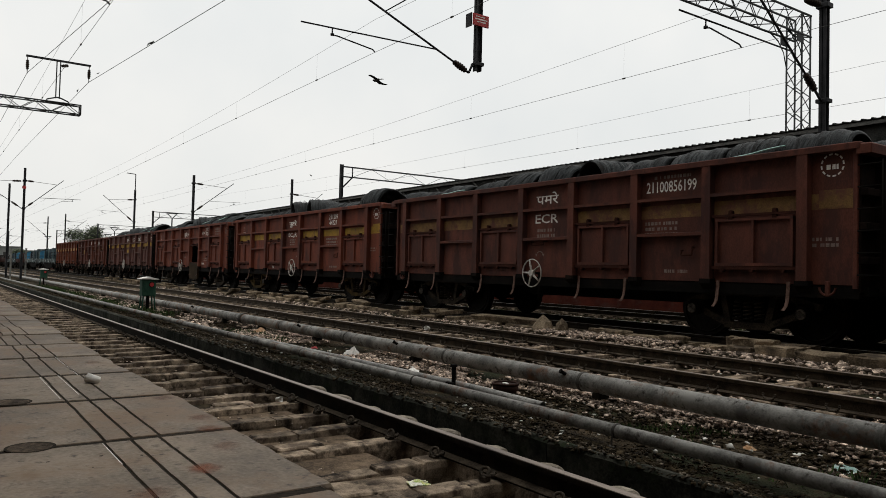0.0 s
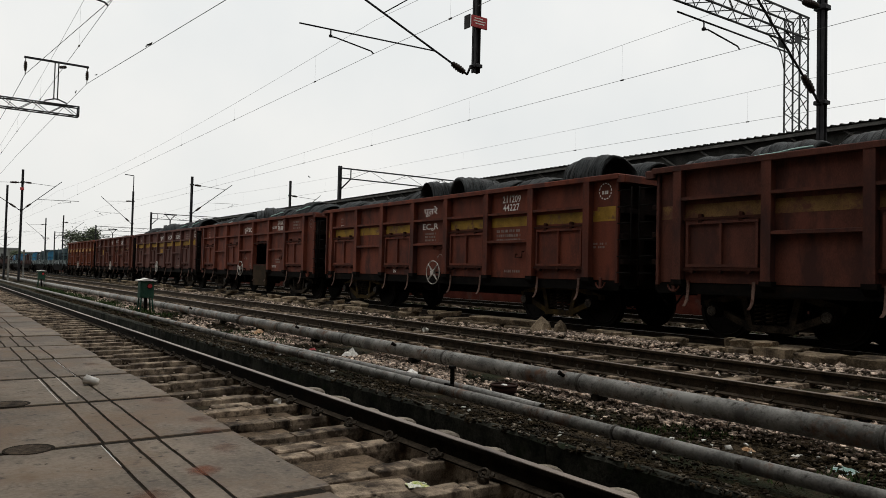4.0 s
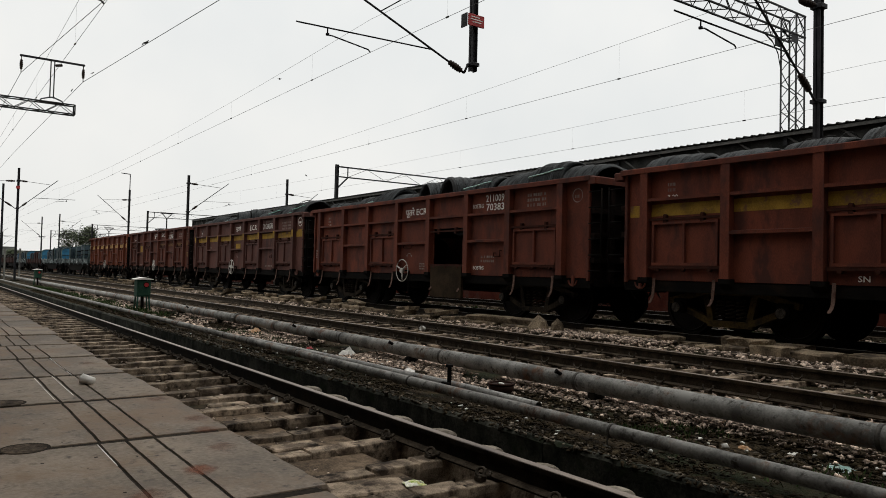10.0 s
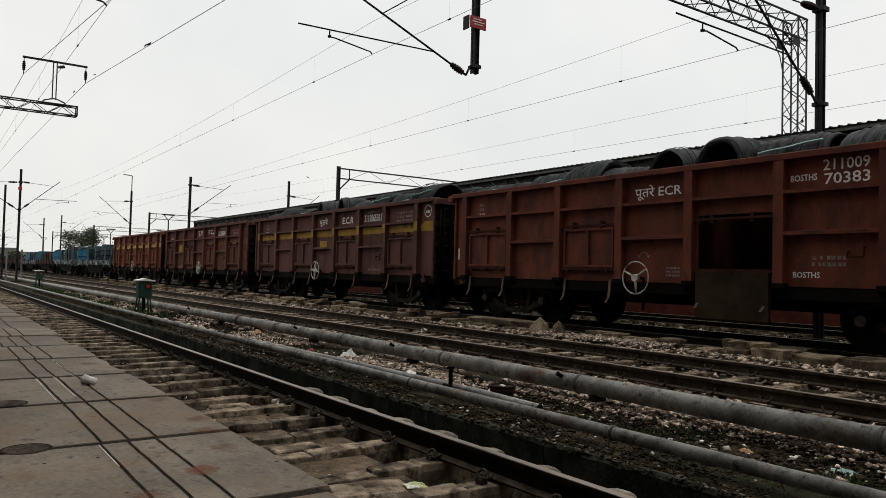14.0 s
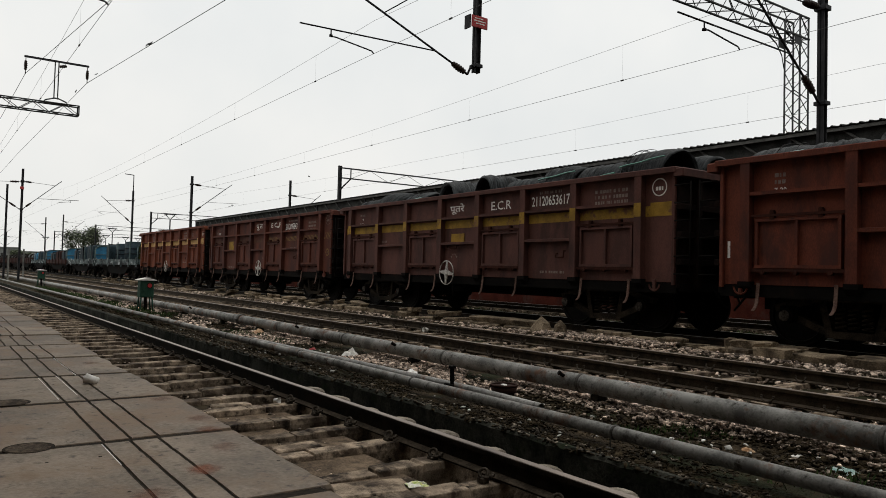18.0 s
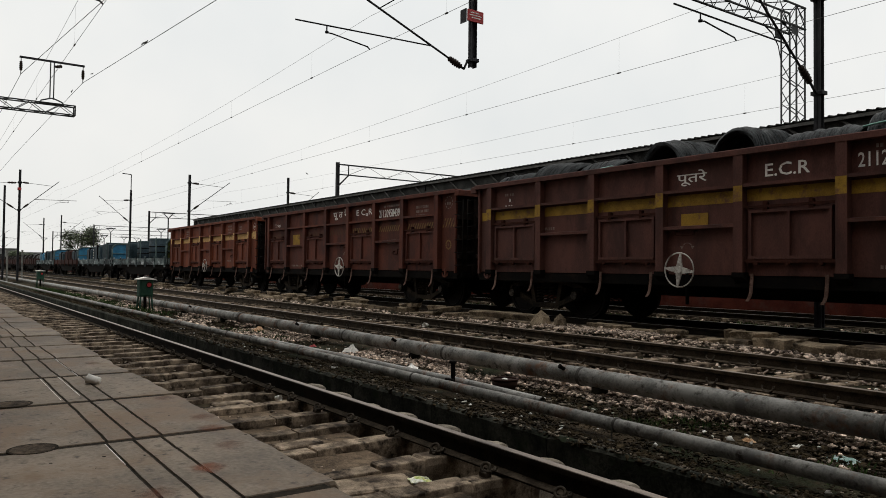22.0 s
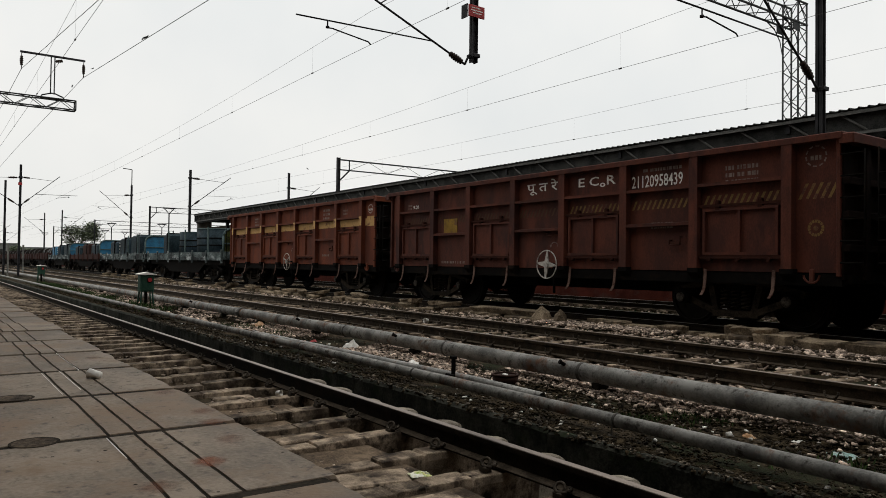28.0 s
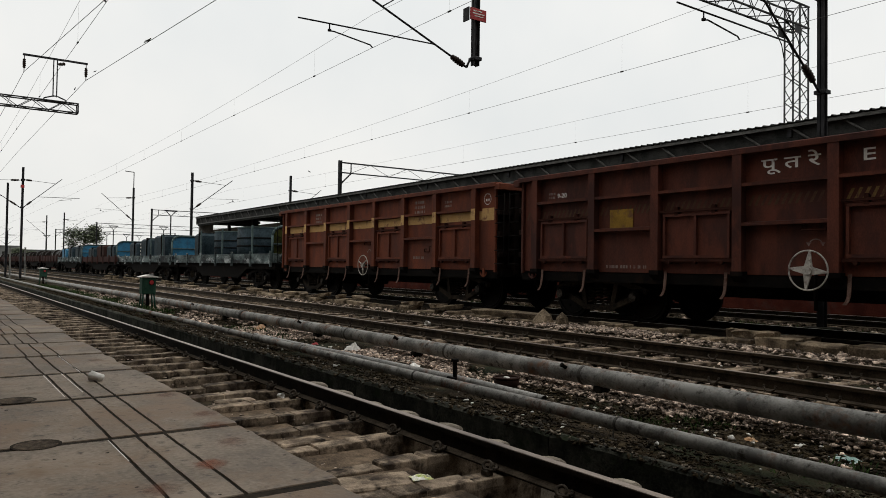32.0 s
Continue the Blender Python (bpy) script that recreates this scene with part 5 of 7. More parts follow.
    part("wheel_stem", Shape().cyl((wheel_x, -FACE - 0.23, 1.06), (wheel_x, -FACE + 0.2, 1.06), 0.025, 8).cyl((wheel_x, -FACE + 0.0, 1.06), (wheel_x, -FACE + 0.0, 0.45), 0.03, 8), BLACK_STEEL, w)
    Y = -FACE - 0.004
    x0, x1 = wheel_x - 0.2, wheel_x + 0.2
    part("hand_grip", Shape().rod([(x0, -FACE, 1.75), (x0, -FACE - 0.08, 1.75), (x0, -FACE - 0.08, 1.68), (x1, -FACE - 0.08, 1.68), (x1, -FACE - 0.08, 1.75), (x1, -FACE, 1.75)], 0.012, 6), HINGE, w, "bent grip above the handwheel")
    s = Shape()
    for k in range(7):
        a0, a1 = radians(40 + 14 * k), radians(40 + 14 * (k + 1))
        s.add([(wheel_x + r * math.cos(a), Y, 1.42 + r * math.sin(a)) for r, a in ((0.13, a0), (0.13, a1), (0.112, a1), (0.112, a0))], [(3, 2, 1, 0)])
    s.add([(wheel_x + 0.07, Y, 1.49), (wheel_x + 0.15, Y, 1.49), (wheel_x + 0.11, Y, 1.43)], [(2, 1, 0)]).add([(wheel_x - 0.15, Y, 1.49), (wheel_x - 0.07, Y, 1.49), (wheel_x - 0.11, Y, 1.43)], [(2, 1, 0)])
    part("turn_arrow", s, FADED_PAINT, w, "faded double arrow")
    YP = -FACE - 0.144
    if stripe:
        z0, z1 = stripe_z
        for i, (a, b) in enumerate(zip(edges, edges[1:])):
            if i == skip_band:
                continue
            e0, e1 = (0.085 if i else 0.09), (0.085 if i < 8 else 0.09)
            s = Shape()
            band(s, a + e0, b - e1, z0, z1, Y)
            part("painted_band", s, stripe, w, "weathered painted band")
        if stripe_posts:
            s = Shape()
            band(s, -0.083, 0.083, z0, z1 + 0.06, YP)
            me = s.mesh("post_band", stripe)
            for x in POSTS:
                part("post_band", me, stripe, w, at=pose(x, 0, 0))
    if chevron:
        stripes = {}
        for i, (a, b) in enumerate(zip(edges, edges[1:])):
            x, top, paint = a + 0.12, 0.24 if i == 8 else 0.17, DULL_YELLOW if i > 4 else FADED_YELLOW
            if (top, paint) not in stripes:
                stripes[top, paint] = Shape().add([(0, 0, 0), (0.05, 0, 0), (0.05 + top * 0.5, 0, top), (top * 0.5, 0, top)], [(0, 1, 2, 3)]).mesh("hazard_stripe", paint)
            while x < b - 0.2:
                part("hazard_stripe", stripes[top, paint], paint, w, "worn yellow diagonal stripe", at=pose(x, Y, 2.11))
                x += 0.115
        s = Shape()
        for k in range(14):
            a0, a1 = 2 * math.pi * k / 14, 2 * math.pi * (k + 0.8) / 14
            for r0, r1 in ((0.085, 0.13), (0.0, 0.04)):
                s.add([(12.4 + r * math.cos(a), Y, 1.66 + r * math.sin(a)) for r, a in ((r1, a0), (r1, a1), (r0, a1), (r0, a0))], [(3, 2, 1, 0)])
        tagged(part("round_emblem", s, DULL_YELLOW, w, "round yellow emblem"), kind="stuff")
    for text, x, z, h, width in words:
        me = text_mesh(text, h, WHITE_PAINT, width)
        part("lettering", me, WHITE_PAINT, w, "white stencilled lettering", at=pose(x - 0.1, Y, z))
    for x, z, ww, hh, rows in faded:
        s = Shape()
        bars_block(s, x - 0.1, z, ww, hh, rows, rnd, Y)
        tagged(part("stencil_block", s, FADED_PAINT, w, "faded stencil lines"), kind="stuff")
    if index == 2:
        s = Shape()
        band(s, 0.12, 0.17, 1.42, 1.7, -FACE - 0.005)
        part("white_mark", s, WHITE_PAINT, w, "small white paint mark")
    part("panel_handle", Shape().rod([(9.75, -FACE, 1.52), (9.75, -FACE - 0.06, 1.52), (9.75, -FACE - 0.06, 1.44), (9.98, -FACE - 0.06, 1.44), (9.98, -FACE - 0.06, 1.58), (9.98, -FACE, 1.58)], 0.014, 6), HINGE, w, "bent bracket")
    for x, z, ww, hh in plates:
        x -= 0.1
        part("notice_plate", Shape().box(x, -FACE - 0.014, z, x + ww, -FACE - 0.005, z + hh), YELLOW, w, "small yellow notice")
    if end_badge:
        mt, z, rad, dashes = end_badge
        s = Shape()
        cx = 12.4
        for k in range(dashes):
            a0 = 2 * math.pi * k / dashes
            a1 = a0 + 2 * math.pi / dashes * (0.62 if dashes < 20 else 1)
            s.add([(cx + r * math.cos(a), Y, z + r * math.sin(a)) for r, a in ((rad, a0), (rad, a1), (rad * 0.86, a1), (rad * 0.86, a0))], [(3, 2, 1, 0)])
        bars_block(s, cx - rad * 0.5, z - rad * 0.35, rad, rad * 0.7, 1, rnd, Y)
        part("round_badge", s, mt, w, "round stencilled badge")
    if end_patch:
        mt, x, z, ww, hh = end_patch
        s = Shape()
        band(s, x, x + ww, z, z + hh, Y - 0.002)
        part("end_patch", s, mt, w)
    for x in (2.05, 10.85):
        add_bogie(w, x, bogie_paint or DUSTY_BLACK)
    MOVERS.append((w, pose(-18.03 - PITCH * index, TRACKS["train"][0], TRACKS["train"][1])))
    return w


def coil_shape(seed, R=0.62, r=0.42, ln=1.25):
    """A coil of drawn wire lying on its side, axis along x, slightly sagged."""
    rnd = random.Random(seed)
    s = Shape()
    n, rings = 30, 31
    v = []
    ph = rnd.uniform(0, 6)
    for i in range(rings):
        x = -ln / 2 + ln * i / (rings - 1)
        edge = abs(i / (rings - 1) - 0.5) * 2
        k = 1 - 0.06 * edge ** 4 + (0.012 if i % 2 else -0.012) + rnd.uniform(-0.022, 0.022) - (0.06 if rnd.random() < 0.14 else 0)
        sway = (rnd.uniform(-0.016, 0.016), rnd.uniform(-0.014, 0.016))
        for j in range(n):
            a = 2 * math.pi * j / n
            rad = R * k * (1 + 0.035 * math.sin(3 * a + ph) + 0.06 * noise.noise((math.cos(a) * 1.7, math.sin(a) * 1.7, x * 2.2 + ph)))
            v.append((x + 0.02 * math.sin(2 * a + ph), rad * math.cos(a) * 1.03 + sway[0], rad * math.sin(a) * 0.98 + sway[1]))
    for i in (rings - 1, 0):
        for j in range(n):
            a = 2 * math.pi * j / n
            v.append(((ln / 2 - 0.06) * (1 if i else -1), r * math.cos(a), r * math.sin(a)))
    f = [(i * n + j, i * n + (j + 1) % n, (i + 1) * n + (j + 1) % n, (i + 1) * n + j) for i in range(rings - 1) for j in range(n)]
    o = rings * n
    f += [((rings - 1) * n + j, (rings - 1) * n + (j + 1) % n, o + (j + 1) % n, o + j) for j in range(n)]
    f += [(o + j, o + (j + 1) % n, o + n + (j + 1) % n, o + n + j) for j in range(n)]
    f += [(o + n + j, o + n + (j + 1) % n, (j + 1) % n, j) for j in range(n)]
    f = [tuple(reversed(q)) for q in f]
    # disc added inside the core to block the sky and darken the opening
    s.add([(0.0, (r - 0.002) * math.cos(2 * math.pi * j / n), (r - 0.002) * math.sin(2 * math.pi * j / n)) for j in range(n)], [tuple(range(n))])
    return s.add(v, f, True)


COILS = [coil_shape(i, 0.6 + 0.02 * (i % 3), 0.51, 1.02 + 0.07 * (i % 4)).mesh("wire_coil", COIL) for i in range(6)]


def strap_shape(ln):
    """A thin bright binding rod that runs slantwise along a coil, with a dark tie at its end."""
    pts = []
    for i in range(9):
        a = 2.72 - 0.22 * i / 8
        pts.append((-ln / 2 + ln * i / 8, 0.66 * math.cos(a), 0.66 * math.sin(a) + 0.006 * math.sin(i * 1.3)))
    return tube(pts, 0.016, 6)


def load_coils(index, plan, seed):
    """Wire coils in two layers; plan: rows of x, top height above the rim, turn, tilt, strap."""
    rnd = random.Random(seed)
    base = pose(-18.03 - PITCH * index, TRACKS["train"][0], TRACKS["train"][1])
    x = 0.75
    while x < BODY - 0.6:
        for y in (-0.66, 0.66):
            if index == 2 and 4.5 < x < 9.4:
                continue
            c = tagged(new("wire_coil", COILS[rnd.randrange(6)]), "dark coil of drawn steel wire in the wagon", "wire coil", "coils of wire")
            MOVERS.append((c, base @ pose(x, y, SILL + 0.7, 0, 0, rnd.uniform(-3, 3))))
        x += 1.42
    for x, top, turn, tilt, strap in plan:
        for y in (-0.69 if not turn else -0.66, 0.66):
            k = rnd.randrange(6)
            c = tagged(new("wire_coil", COILS[k]), "dark coil of drawn steel wire heaped above the rim", "wire coil", "coils of wire")
            m = base @ pose(x, y, RIM + top - 0.6, 0, tilt, turn if y < 0 else rnd.uniform(-6, 6))
            MOVERS.append((c, m @ pose(0, 0, 0, rnd.uniform(-8, 8), 0, 0)))
            if rnd.random() < 0.7 and y < 0:
                s = Shape()
                for q in range(3):
                    s.torus((rnd.uniform(-0.45, 0.45), 0, rnd.uniform(0, 0.03)), (1, rnd.uniform(-0.15, 0.15), rnd.uniform(-0.1, 0.1)), 0.608 + rnd.uniform(0, 0.015), 0.006, 30, 4)
                tagged(part("strand_tangle", s, WHEEL_STEEL, c, "loose wire strands"), kind="stuff")
            if strap and y < 0:
                part("strap", strap_shape(1.05), STRAP_WHITE if strap == 2 else STRAP, c, "pale green binding strap")


HINDI = "\u092a\u0942\u0924\u0930\u0947"
HINDI_WEST = "\u092a\u092e\u0930\u0947"
build_open_wagon(-1, OXIDE, "maroon high-sided wagon heaped with wire coils", YELLOW, (2.1, 2.38), wheel_x=5.9)
build_open_wagon(0, OXIDE, "dark maroon high-sided wagon with dull tan band and wire coils", WORN_BAND, (2.12, 2.36), False, False,
                 ((HINDI_WEST, 5.95, 2.58, 0.26, 0.7), ("ECR", 5.93, 2.16, 0.2, 0.72), ("21100856199", 9.02, 2.6, 0.21, 1.1)),
                 5.86, 5, None, (), ((9.2, 2.85, 0.8, 0.1, 1), (6.0, 1.85, 0.55, 0.24, 2), (9.0, 1.8, 0.75, 0.3, 3), (9.45, 1.12, 0.5, 0.1, 1), (12.2, 1.55, 0.4, 0.18, 2)),
                 (WHITE_PAINT, 2.78, 0.18, 12), (WORN_BAND, 12.2, 2.14, 0.5, 0.27), 4)
build_open_wagon(1, OXIDE_RED, "rust-red high-sided wagon with a yellow band and wire coils", YELLOW, (2.16, 2.38), False, False,
                 ((HINDI, 5.95, 2.56, 0.27, 0.66), ("EC\u2092R", 5.92, 2.18, 0.19, 0.74), ("SN", 4.4, 1.03, 0.09, 0.17), ("7-20", 1.05, 2.46, 0.08, 0.22), ("211209", 9.3, 2.72, 0.16, 0.64), ("44227", 9.32, 2.53, 0.16, 0.58)),
                 6.55, 4, None, (), ((9.3, 2.84, 0.55, 0.1, 1), (6.05, 1.9, 0.5, 0.26, 3), (9.1, 1.82, 0.85, 0.32, 3), (9.4, 1.1, 0.55, 0.1, 1), (12.2, 1.62, 0.35, 0.14, 2), (1.05, 2.6, 0.2, 0.2, 2)),
                 (WHITE_PAINT, 2.76, 0.17, 14), (YELLOW, 12.2, 2.2, 0.48, 0.25), 4, BOGIE_YELLOW)
build_open_wagon(2, OXIDE_RED, "rust-red high-sided wagon with one side door hanging open", None, (2.1, 2.3), False, False,
                 ((HINDI + " ECR", 5.86, 2.53, 0.28, 1.06), ("211009", 9.46, 2.75, 0.17, 0.68), ("70383", 9.48, 2.54, 0.17, 0.66), ("BOSTHS", 8.95, 2.62, 0.1, 0.42), ("BOSTHS", 9.0, 1.12, 0.09, 0.42), ("7-20", 1.05, 2.46, 0.08, 0.2)),
                 5.86, 3, 5, (), ((1.05, 2.6, 0.18, 0.22, 2), (10.95, 2.55, 0.6, 0.34, 3), (9.3, 1.3, 0.5, 0.2, 2), (6.6, 1.1, 0.3, 0.2, 3)),
                 (FADED_PAINT, 2.7, 0.15, 24), None)
build_open_wagon(3, OXIDE_DULL, "purple-brown high-sided wagon with yellow band and wire coils", YELLOW, (2.2, 2.4), True, False,
                 ((HINDI, 5.85, 2.56, 0.27, 0.62), ("E.C.R", 7.55, 2.58, 0.21, 0.74), ("21120653617", 9.0, 2.58, 0.22, 1.18), ("R", 1.2, 2.6, 0.08, 0.06), ("2-20", 1.05, 2.45, 0.08, 0.26)),
                 5.84, "star", None, ((5.95, 1.82, 0.55, 0.24),), ((9.25, 2.84, 0.7, 0.1, 1), (10.9, 2.5, 0.85, 0.34, 3), (1.05, 2.74, 0.3, 0.1, 1), (9.3, 1.1, 0.75, 0.09, 1), (2.4, 1.9, 0.3, 0.1, 1)),
                 (WHITE_PAINT, 2.74, 0.17, 28), (YELLOW, 12.2, 2.2, 0.56, 0.26))
build_open_wagon(4, OXIDE_WARM, "dark maroon empty high-sided wagon with yellow hazard stripes", None, (2.1, 2.3), False, True,
                 ((HINDI[0:2] + " " + HINDI[2] + " " + HINDI[3:], 5.92, 2.6, 0.32, 0.98), ("E C\u2092R", 7.52, 2.63, 0.22, 1.0), ("21120958439", 8.93, 2.53, 0.23, 1.16), ("9-20", 1.2, 2.55, 0.1, 0.28)),
                 6.59, "star", None, ((2.7, 1.85, 0.58, 0.36),), ((9.2, 2.82, 0.9, 0.1, 1), (10.95, 2.45, 0.6, 0.36, 3), (0.95, 2.55, 0.22, 0.16, 2), (9.4, 1.75, 0.5, 0.14, 2), (2.6, 1.06, 1.0, 0.1, 1)),
                 (FADED_PAINT, 2.76, 0.17, 10), None)
build_open_wagon(5, OXIDE_ORANGE, "orange-red empty high-sided wagon with a cream band", CREAM, (2.2, 2.42), True, False, (), 6.5, 3, None, (),
                 ((2.9, 2.5, 0.45, 0.36, 3), (9.25, 2.5, 0.5, 0.4, 3), (10.7, 2.6, 0.3, 0.2, 2), (9.2, 1.25, 0.6, 0.12, 1)), (WHITE_PAINT, 2.7, 0.14, 18), (CREAM, 12.2, 2.18, 0.5, 0.3))

load_coils(-1, [(0.9, 0.3, 0, 0, 0), (2.3, 0.38, 0, 0, 1), (3.7, 0.3, 0, 0, 0), (5.1, 0.3, 0, 0, 0)], 40)
load_coils(0, [(0.8, 0.22, 0, 0, 0), (2.2, 0.28, 0, 2, 2), (3.6, 0.32, 0, -2, 0), (4.8, 0.36, 0, 3, 0), (6.1, 0.42, 0, 2, 0), (7.35, 0.4, 76, 0, 0), (8.6, 0.3, 0, -3, 0), (9.8, 0.34, 0, 0, 0), (11.0, 0.38, 0, 0, 2), (12.0, 0.34, 0, 0, 0)], 41)
load_coils(1, [(0.8, 0.3, 0, 0, 0), (2.1, 0.26, 0, 0, 0), (3.4, 0.28, 0, 0, 0), (4.7, 0.3, 0, 2, 0), (5.75, 0.52, 76, 0, 0), (7.15, 0.5, 76, 0, 0), (8.5, 0.3, 0, -2, 0), (9.75, 0.28, 0, 0, 0), (11.55, 0.55, 0, 0, 0)], 42)
load_coils(2, [(0.75, 0.26, 0, 0, 2), (1.75, 0.2, 0, 0, 0), (3.0, 0.32, 0, 0, 2), (4.1, 0.42, 0, 0, 0), (5.0, 0.25, 0, 0, 0), (6.35, 0.48, 74, 0, 0), (7.5, 0.5, 74, 0, 0), (8.7, 0.4, 0, 0, 2), (10.0, 0.36, 0, 0, 0), (11.2, 0.5, 0, 0, 2), (12.1, 0.36, 0, 0, 0)], 43)
load_coils(3, [(0.85, 0.26, 0, 0, 2), (2.3, 0.36, 0, 3, 0), (3.5, 0.3, 0, 0, 2), (5.3, 0.42, 74, 0, 0), (6.8, 0.46, 74, 0, 0), (8.15, 0.28, 0, 0, 2), (9.4, 0.4, 0, 0, 1), (10.6, 0.36, 0, 0, 1), (11.8, 0.52, 0, 0, 1)], 44)


def build_flat_wagon(start, length, side_mat, label, loads, side_h=0.28, tall=()):
    """A bogie flat with low drop sides; start: distance of its rear end from the first wagon's."""
    w = thing("flat_goods_wagon", label, "goods wagon", "wagons of the train")
    part("deck", Shape().box(0, -1.45, 1.05, length, 1.45, 1.2), BLACK_STEEL, w)
    part("centre_sill", Shape().box(0.1, -0.3, 0.6, length - 0.1, 0.3, 1.05), BLACK_STEEL, w)
    # sill with a deep black belly, added to stand for shade under the deck
    for side in (-1.3, 1.3):
        part("side_sill", Shape().add([(x, side + d, z) for d in (-0.03, 0.03) for x, z in ((0.1, 1.05), (0.1, 0.85), (3.2, 0.85), (4.2, 0.45), (length - 4.2, 0.45), (length - 3.2, 0.85), (length - 0.1, 0.85), (length - 0.1, 1.05))],
                                      [tuple(range(8)), tuple(range(15, 7, -1))] + [(i, i + 8, (i + 1) % 8 + 8, (i + 1) % 8) for i in range(8)]), BLACK_STEEL, w)
    n = 6
    for side in (-1, 1):
        for i in range(n):
            a, b = length * i / n, length * (i + 1) / n
            part("drop_side", Shape().cbox(a + 0.03, side * 1.47 - 0.03, 1.08, b - 0.03, side * 1.47 + 0.03, 1.2 + side_h, 0.01), side_mat, w)
        for i in range(n + 1):
            x = min(max(length * i / n, 0.06), length - 0.06)
            part("stanchion", Shape().cbox(x - 0.05, side * 1.52 - 0.04, 0.95, x + 0.05, side * 1.52 + 0.04, 1.3 + side_h, 0.01), side_mat, w)
        for x in tall:
            part("tall_post", Shape().cbox(x - 0.045, side * 1.44 - 0.03, 1.2, x + 0.045, side * 1.44 + 0.03, 2.68, 0.01), SLATE_POST, w, "slender slate upright")
    for x, d in ((0, -1), (length, 1)):
        part("end_board", Shape().cbox(min(x, x + d * 0.06), -1.45, 1.1, max(x, x + d * 0.06), 1.45, 1.2 + side_h, 0.01), side_mat, w)
        part("coupler", Shape().cbox(min(x, x + d * 0.46), -0.14, 0.76, max(x, x + d * 0.46), 0.14, 1.0, 0.02), BLACK_STEEL, w)
        part("headstock", Shape().box(min(x, x + d * 0.08), -1.4, 0.85, max(x, x + d * 0.08), 1.4, 1.06), BLACK_STEEL, w)
    for x in (2.1, length - 2.1):
        add_bogie(w, x, BLACK_STEEL)
    base = pose(-18.03 - start, TRACKS["train"][0], TRACKS["train"][1])
    MOVERS.append((w, base))
    for kind, x, ln, h, mat in loads:
        if kind == "drum":
            s = Shape().cyl((0, 0, 0), (0, 0, h), ln / 2, 26, ln / 2 * 0.98)
            ob = part("steel_drum", s, mat, None)
            part("lid_rim", Shape().torus((0, 0, h - 0.01), (0, 0, 1), ln / 2 - 0.03, 0.025, 26, 6), SLATE_POST, ob, "slate rim band")
            for z in (0.42, 0.66):
                part("band", Shape().cyl((0, 0, h * z), (0, 0, h * z + 0.05), ln / 2 + 0.015, 26), BLACK_STEEL, ob, "black steel band")
            tagged(ob, "large slate-blue wrapped steel coil standing on the flat wagon", "steel coil", "wagon loads")
        elif kind == "coil":
            s = Shape().cyl((-0.6, 0, 0), (0.6, 0, 0), h / 2, 26)
            ob = part("steel_coil", s, mat, None)
            if start < S0 + 60:
                part("coil_edge", Shape().torus((0.58, 0, 0), (1, 0, 0), h / 2 - 0.03, 0.045, 26, 6), LIT_EDGE_STEEL, ob, "coil edge, lit rim put into its pale colour")
            tagged(ob, "dull steel sheet coil on its side", "steel coil", "wagon loads")
        else:
            s = Shape().cbox(-ln / 2, -1.25, 0, ln / 2, 1.25, h, 0.12)
            s.v = [tuple(Vector(p) + 0.04 * Vector(noise.noise_vector((p[0] * 1.3 + start, p[1], p[2] * 2)))) for p in s.v]
            ob = part("tarped_crate", s, mat, None)
            part("strap", Shape().cbox(-0.04, -1.3, 0.0, 0.04, 1.3, h + 0.05, 0.01), BLACK_STEEL, ob, "black binding strap", at=pose(0.2 * ln, 0, 0))
            if mat is GREY_TARP and ln == 2.4:
                marks = Shape()
                for k in range(4):
                    band(marks, -0.4 * ln, -0.4 * ln + (0.22, 0.14, 0.24, 0.18)[k], h * (0.25 + 0.16 * k), h * (0.25 + 0.16 * k) + 0.09, -1.32)
                part("stencil_bars", marks, WHITE_PAINT, ob, "white stencilled bars")
            tagged(ob, "crate under a blue tarpaulin on the flat wagon" if mat is BLUE_TARP else "crate under a slate tarpaulin on the flat wagon", "crate", "wagon loads")
        z = 1.2 + (h / 2 if kind == "coil" else 0)
        MOVERS.append((ob, base @ pose(x, -0.02, z)))


def add_end_arch(start, panel, label):
    """A hooped frame with a panel across the front end of a flat."""
    a = thing("hooped_frame", label, "frame", "wagon end frames")
    pts = [(0, -1.4, 0.0), (0, -1.4, 1.02), (0, -1.33, 1.2), (0, -1.18, 1.32), (0, -0.98, 1.37), (0, 0.98, 1.37), (0, 1.18, 1.32), (0, 1.33, 1.2), (0, 1.4, 1.02), (0, 1.4, 0.0)]
    part("hoop", Shape().rod(pts, 0.05, 8), SLATE_POST, a, "slate bent tube")
    part("crossbar", Shape().cyl((0.03, -1.4, 0.66), (0.03, 1.4, 0.66), 0.03, 8), SLATE_POST, a)
    skin = [(y * 0.97, z * 0.985) for _, y, z in pts]
    n = len(skin)
    part("panel", Shape().add([(x, y, z) for x in (-0.06, -0.03) for y, z in skin], [tuple(range(n - 1, -1, -1)), tuple(range(n, 2 * n))] + [(i, (i + 1) % n, n + (i + 1) % n, n + i) for i in range(n)]), panel, a)
    MOVERS.append((a, pose(-18.03 - start + 13.42, TRACKS["train"][0], TRACKS["train"][1] + 1.2)))


S0 = PITCH * 5 + 14.7
add_end_arch(S0, OLIVE_PANEL, "dark hooped frame with an olive panel across the flat wagon's end")
for k in (14.6, 29.2, 43.8):
    add_end_arch(S0 + k, BLUE_TARP, "slate hooped frame with a blue panel across the flat wagon's end")
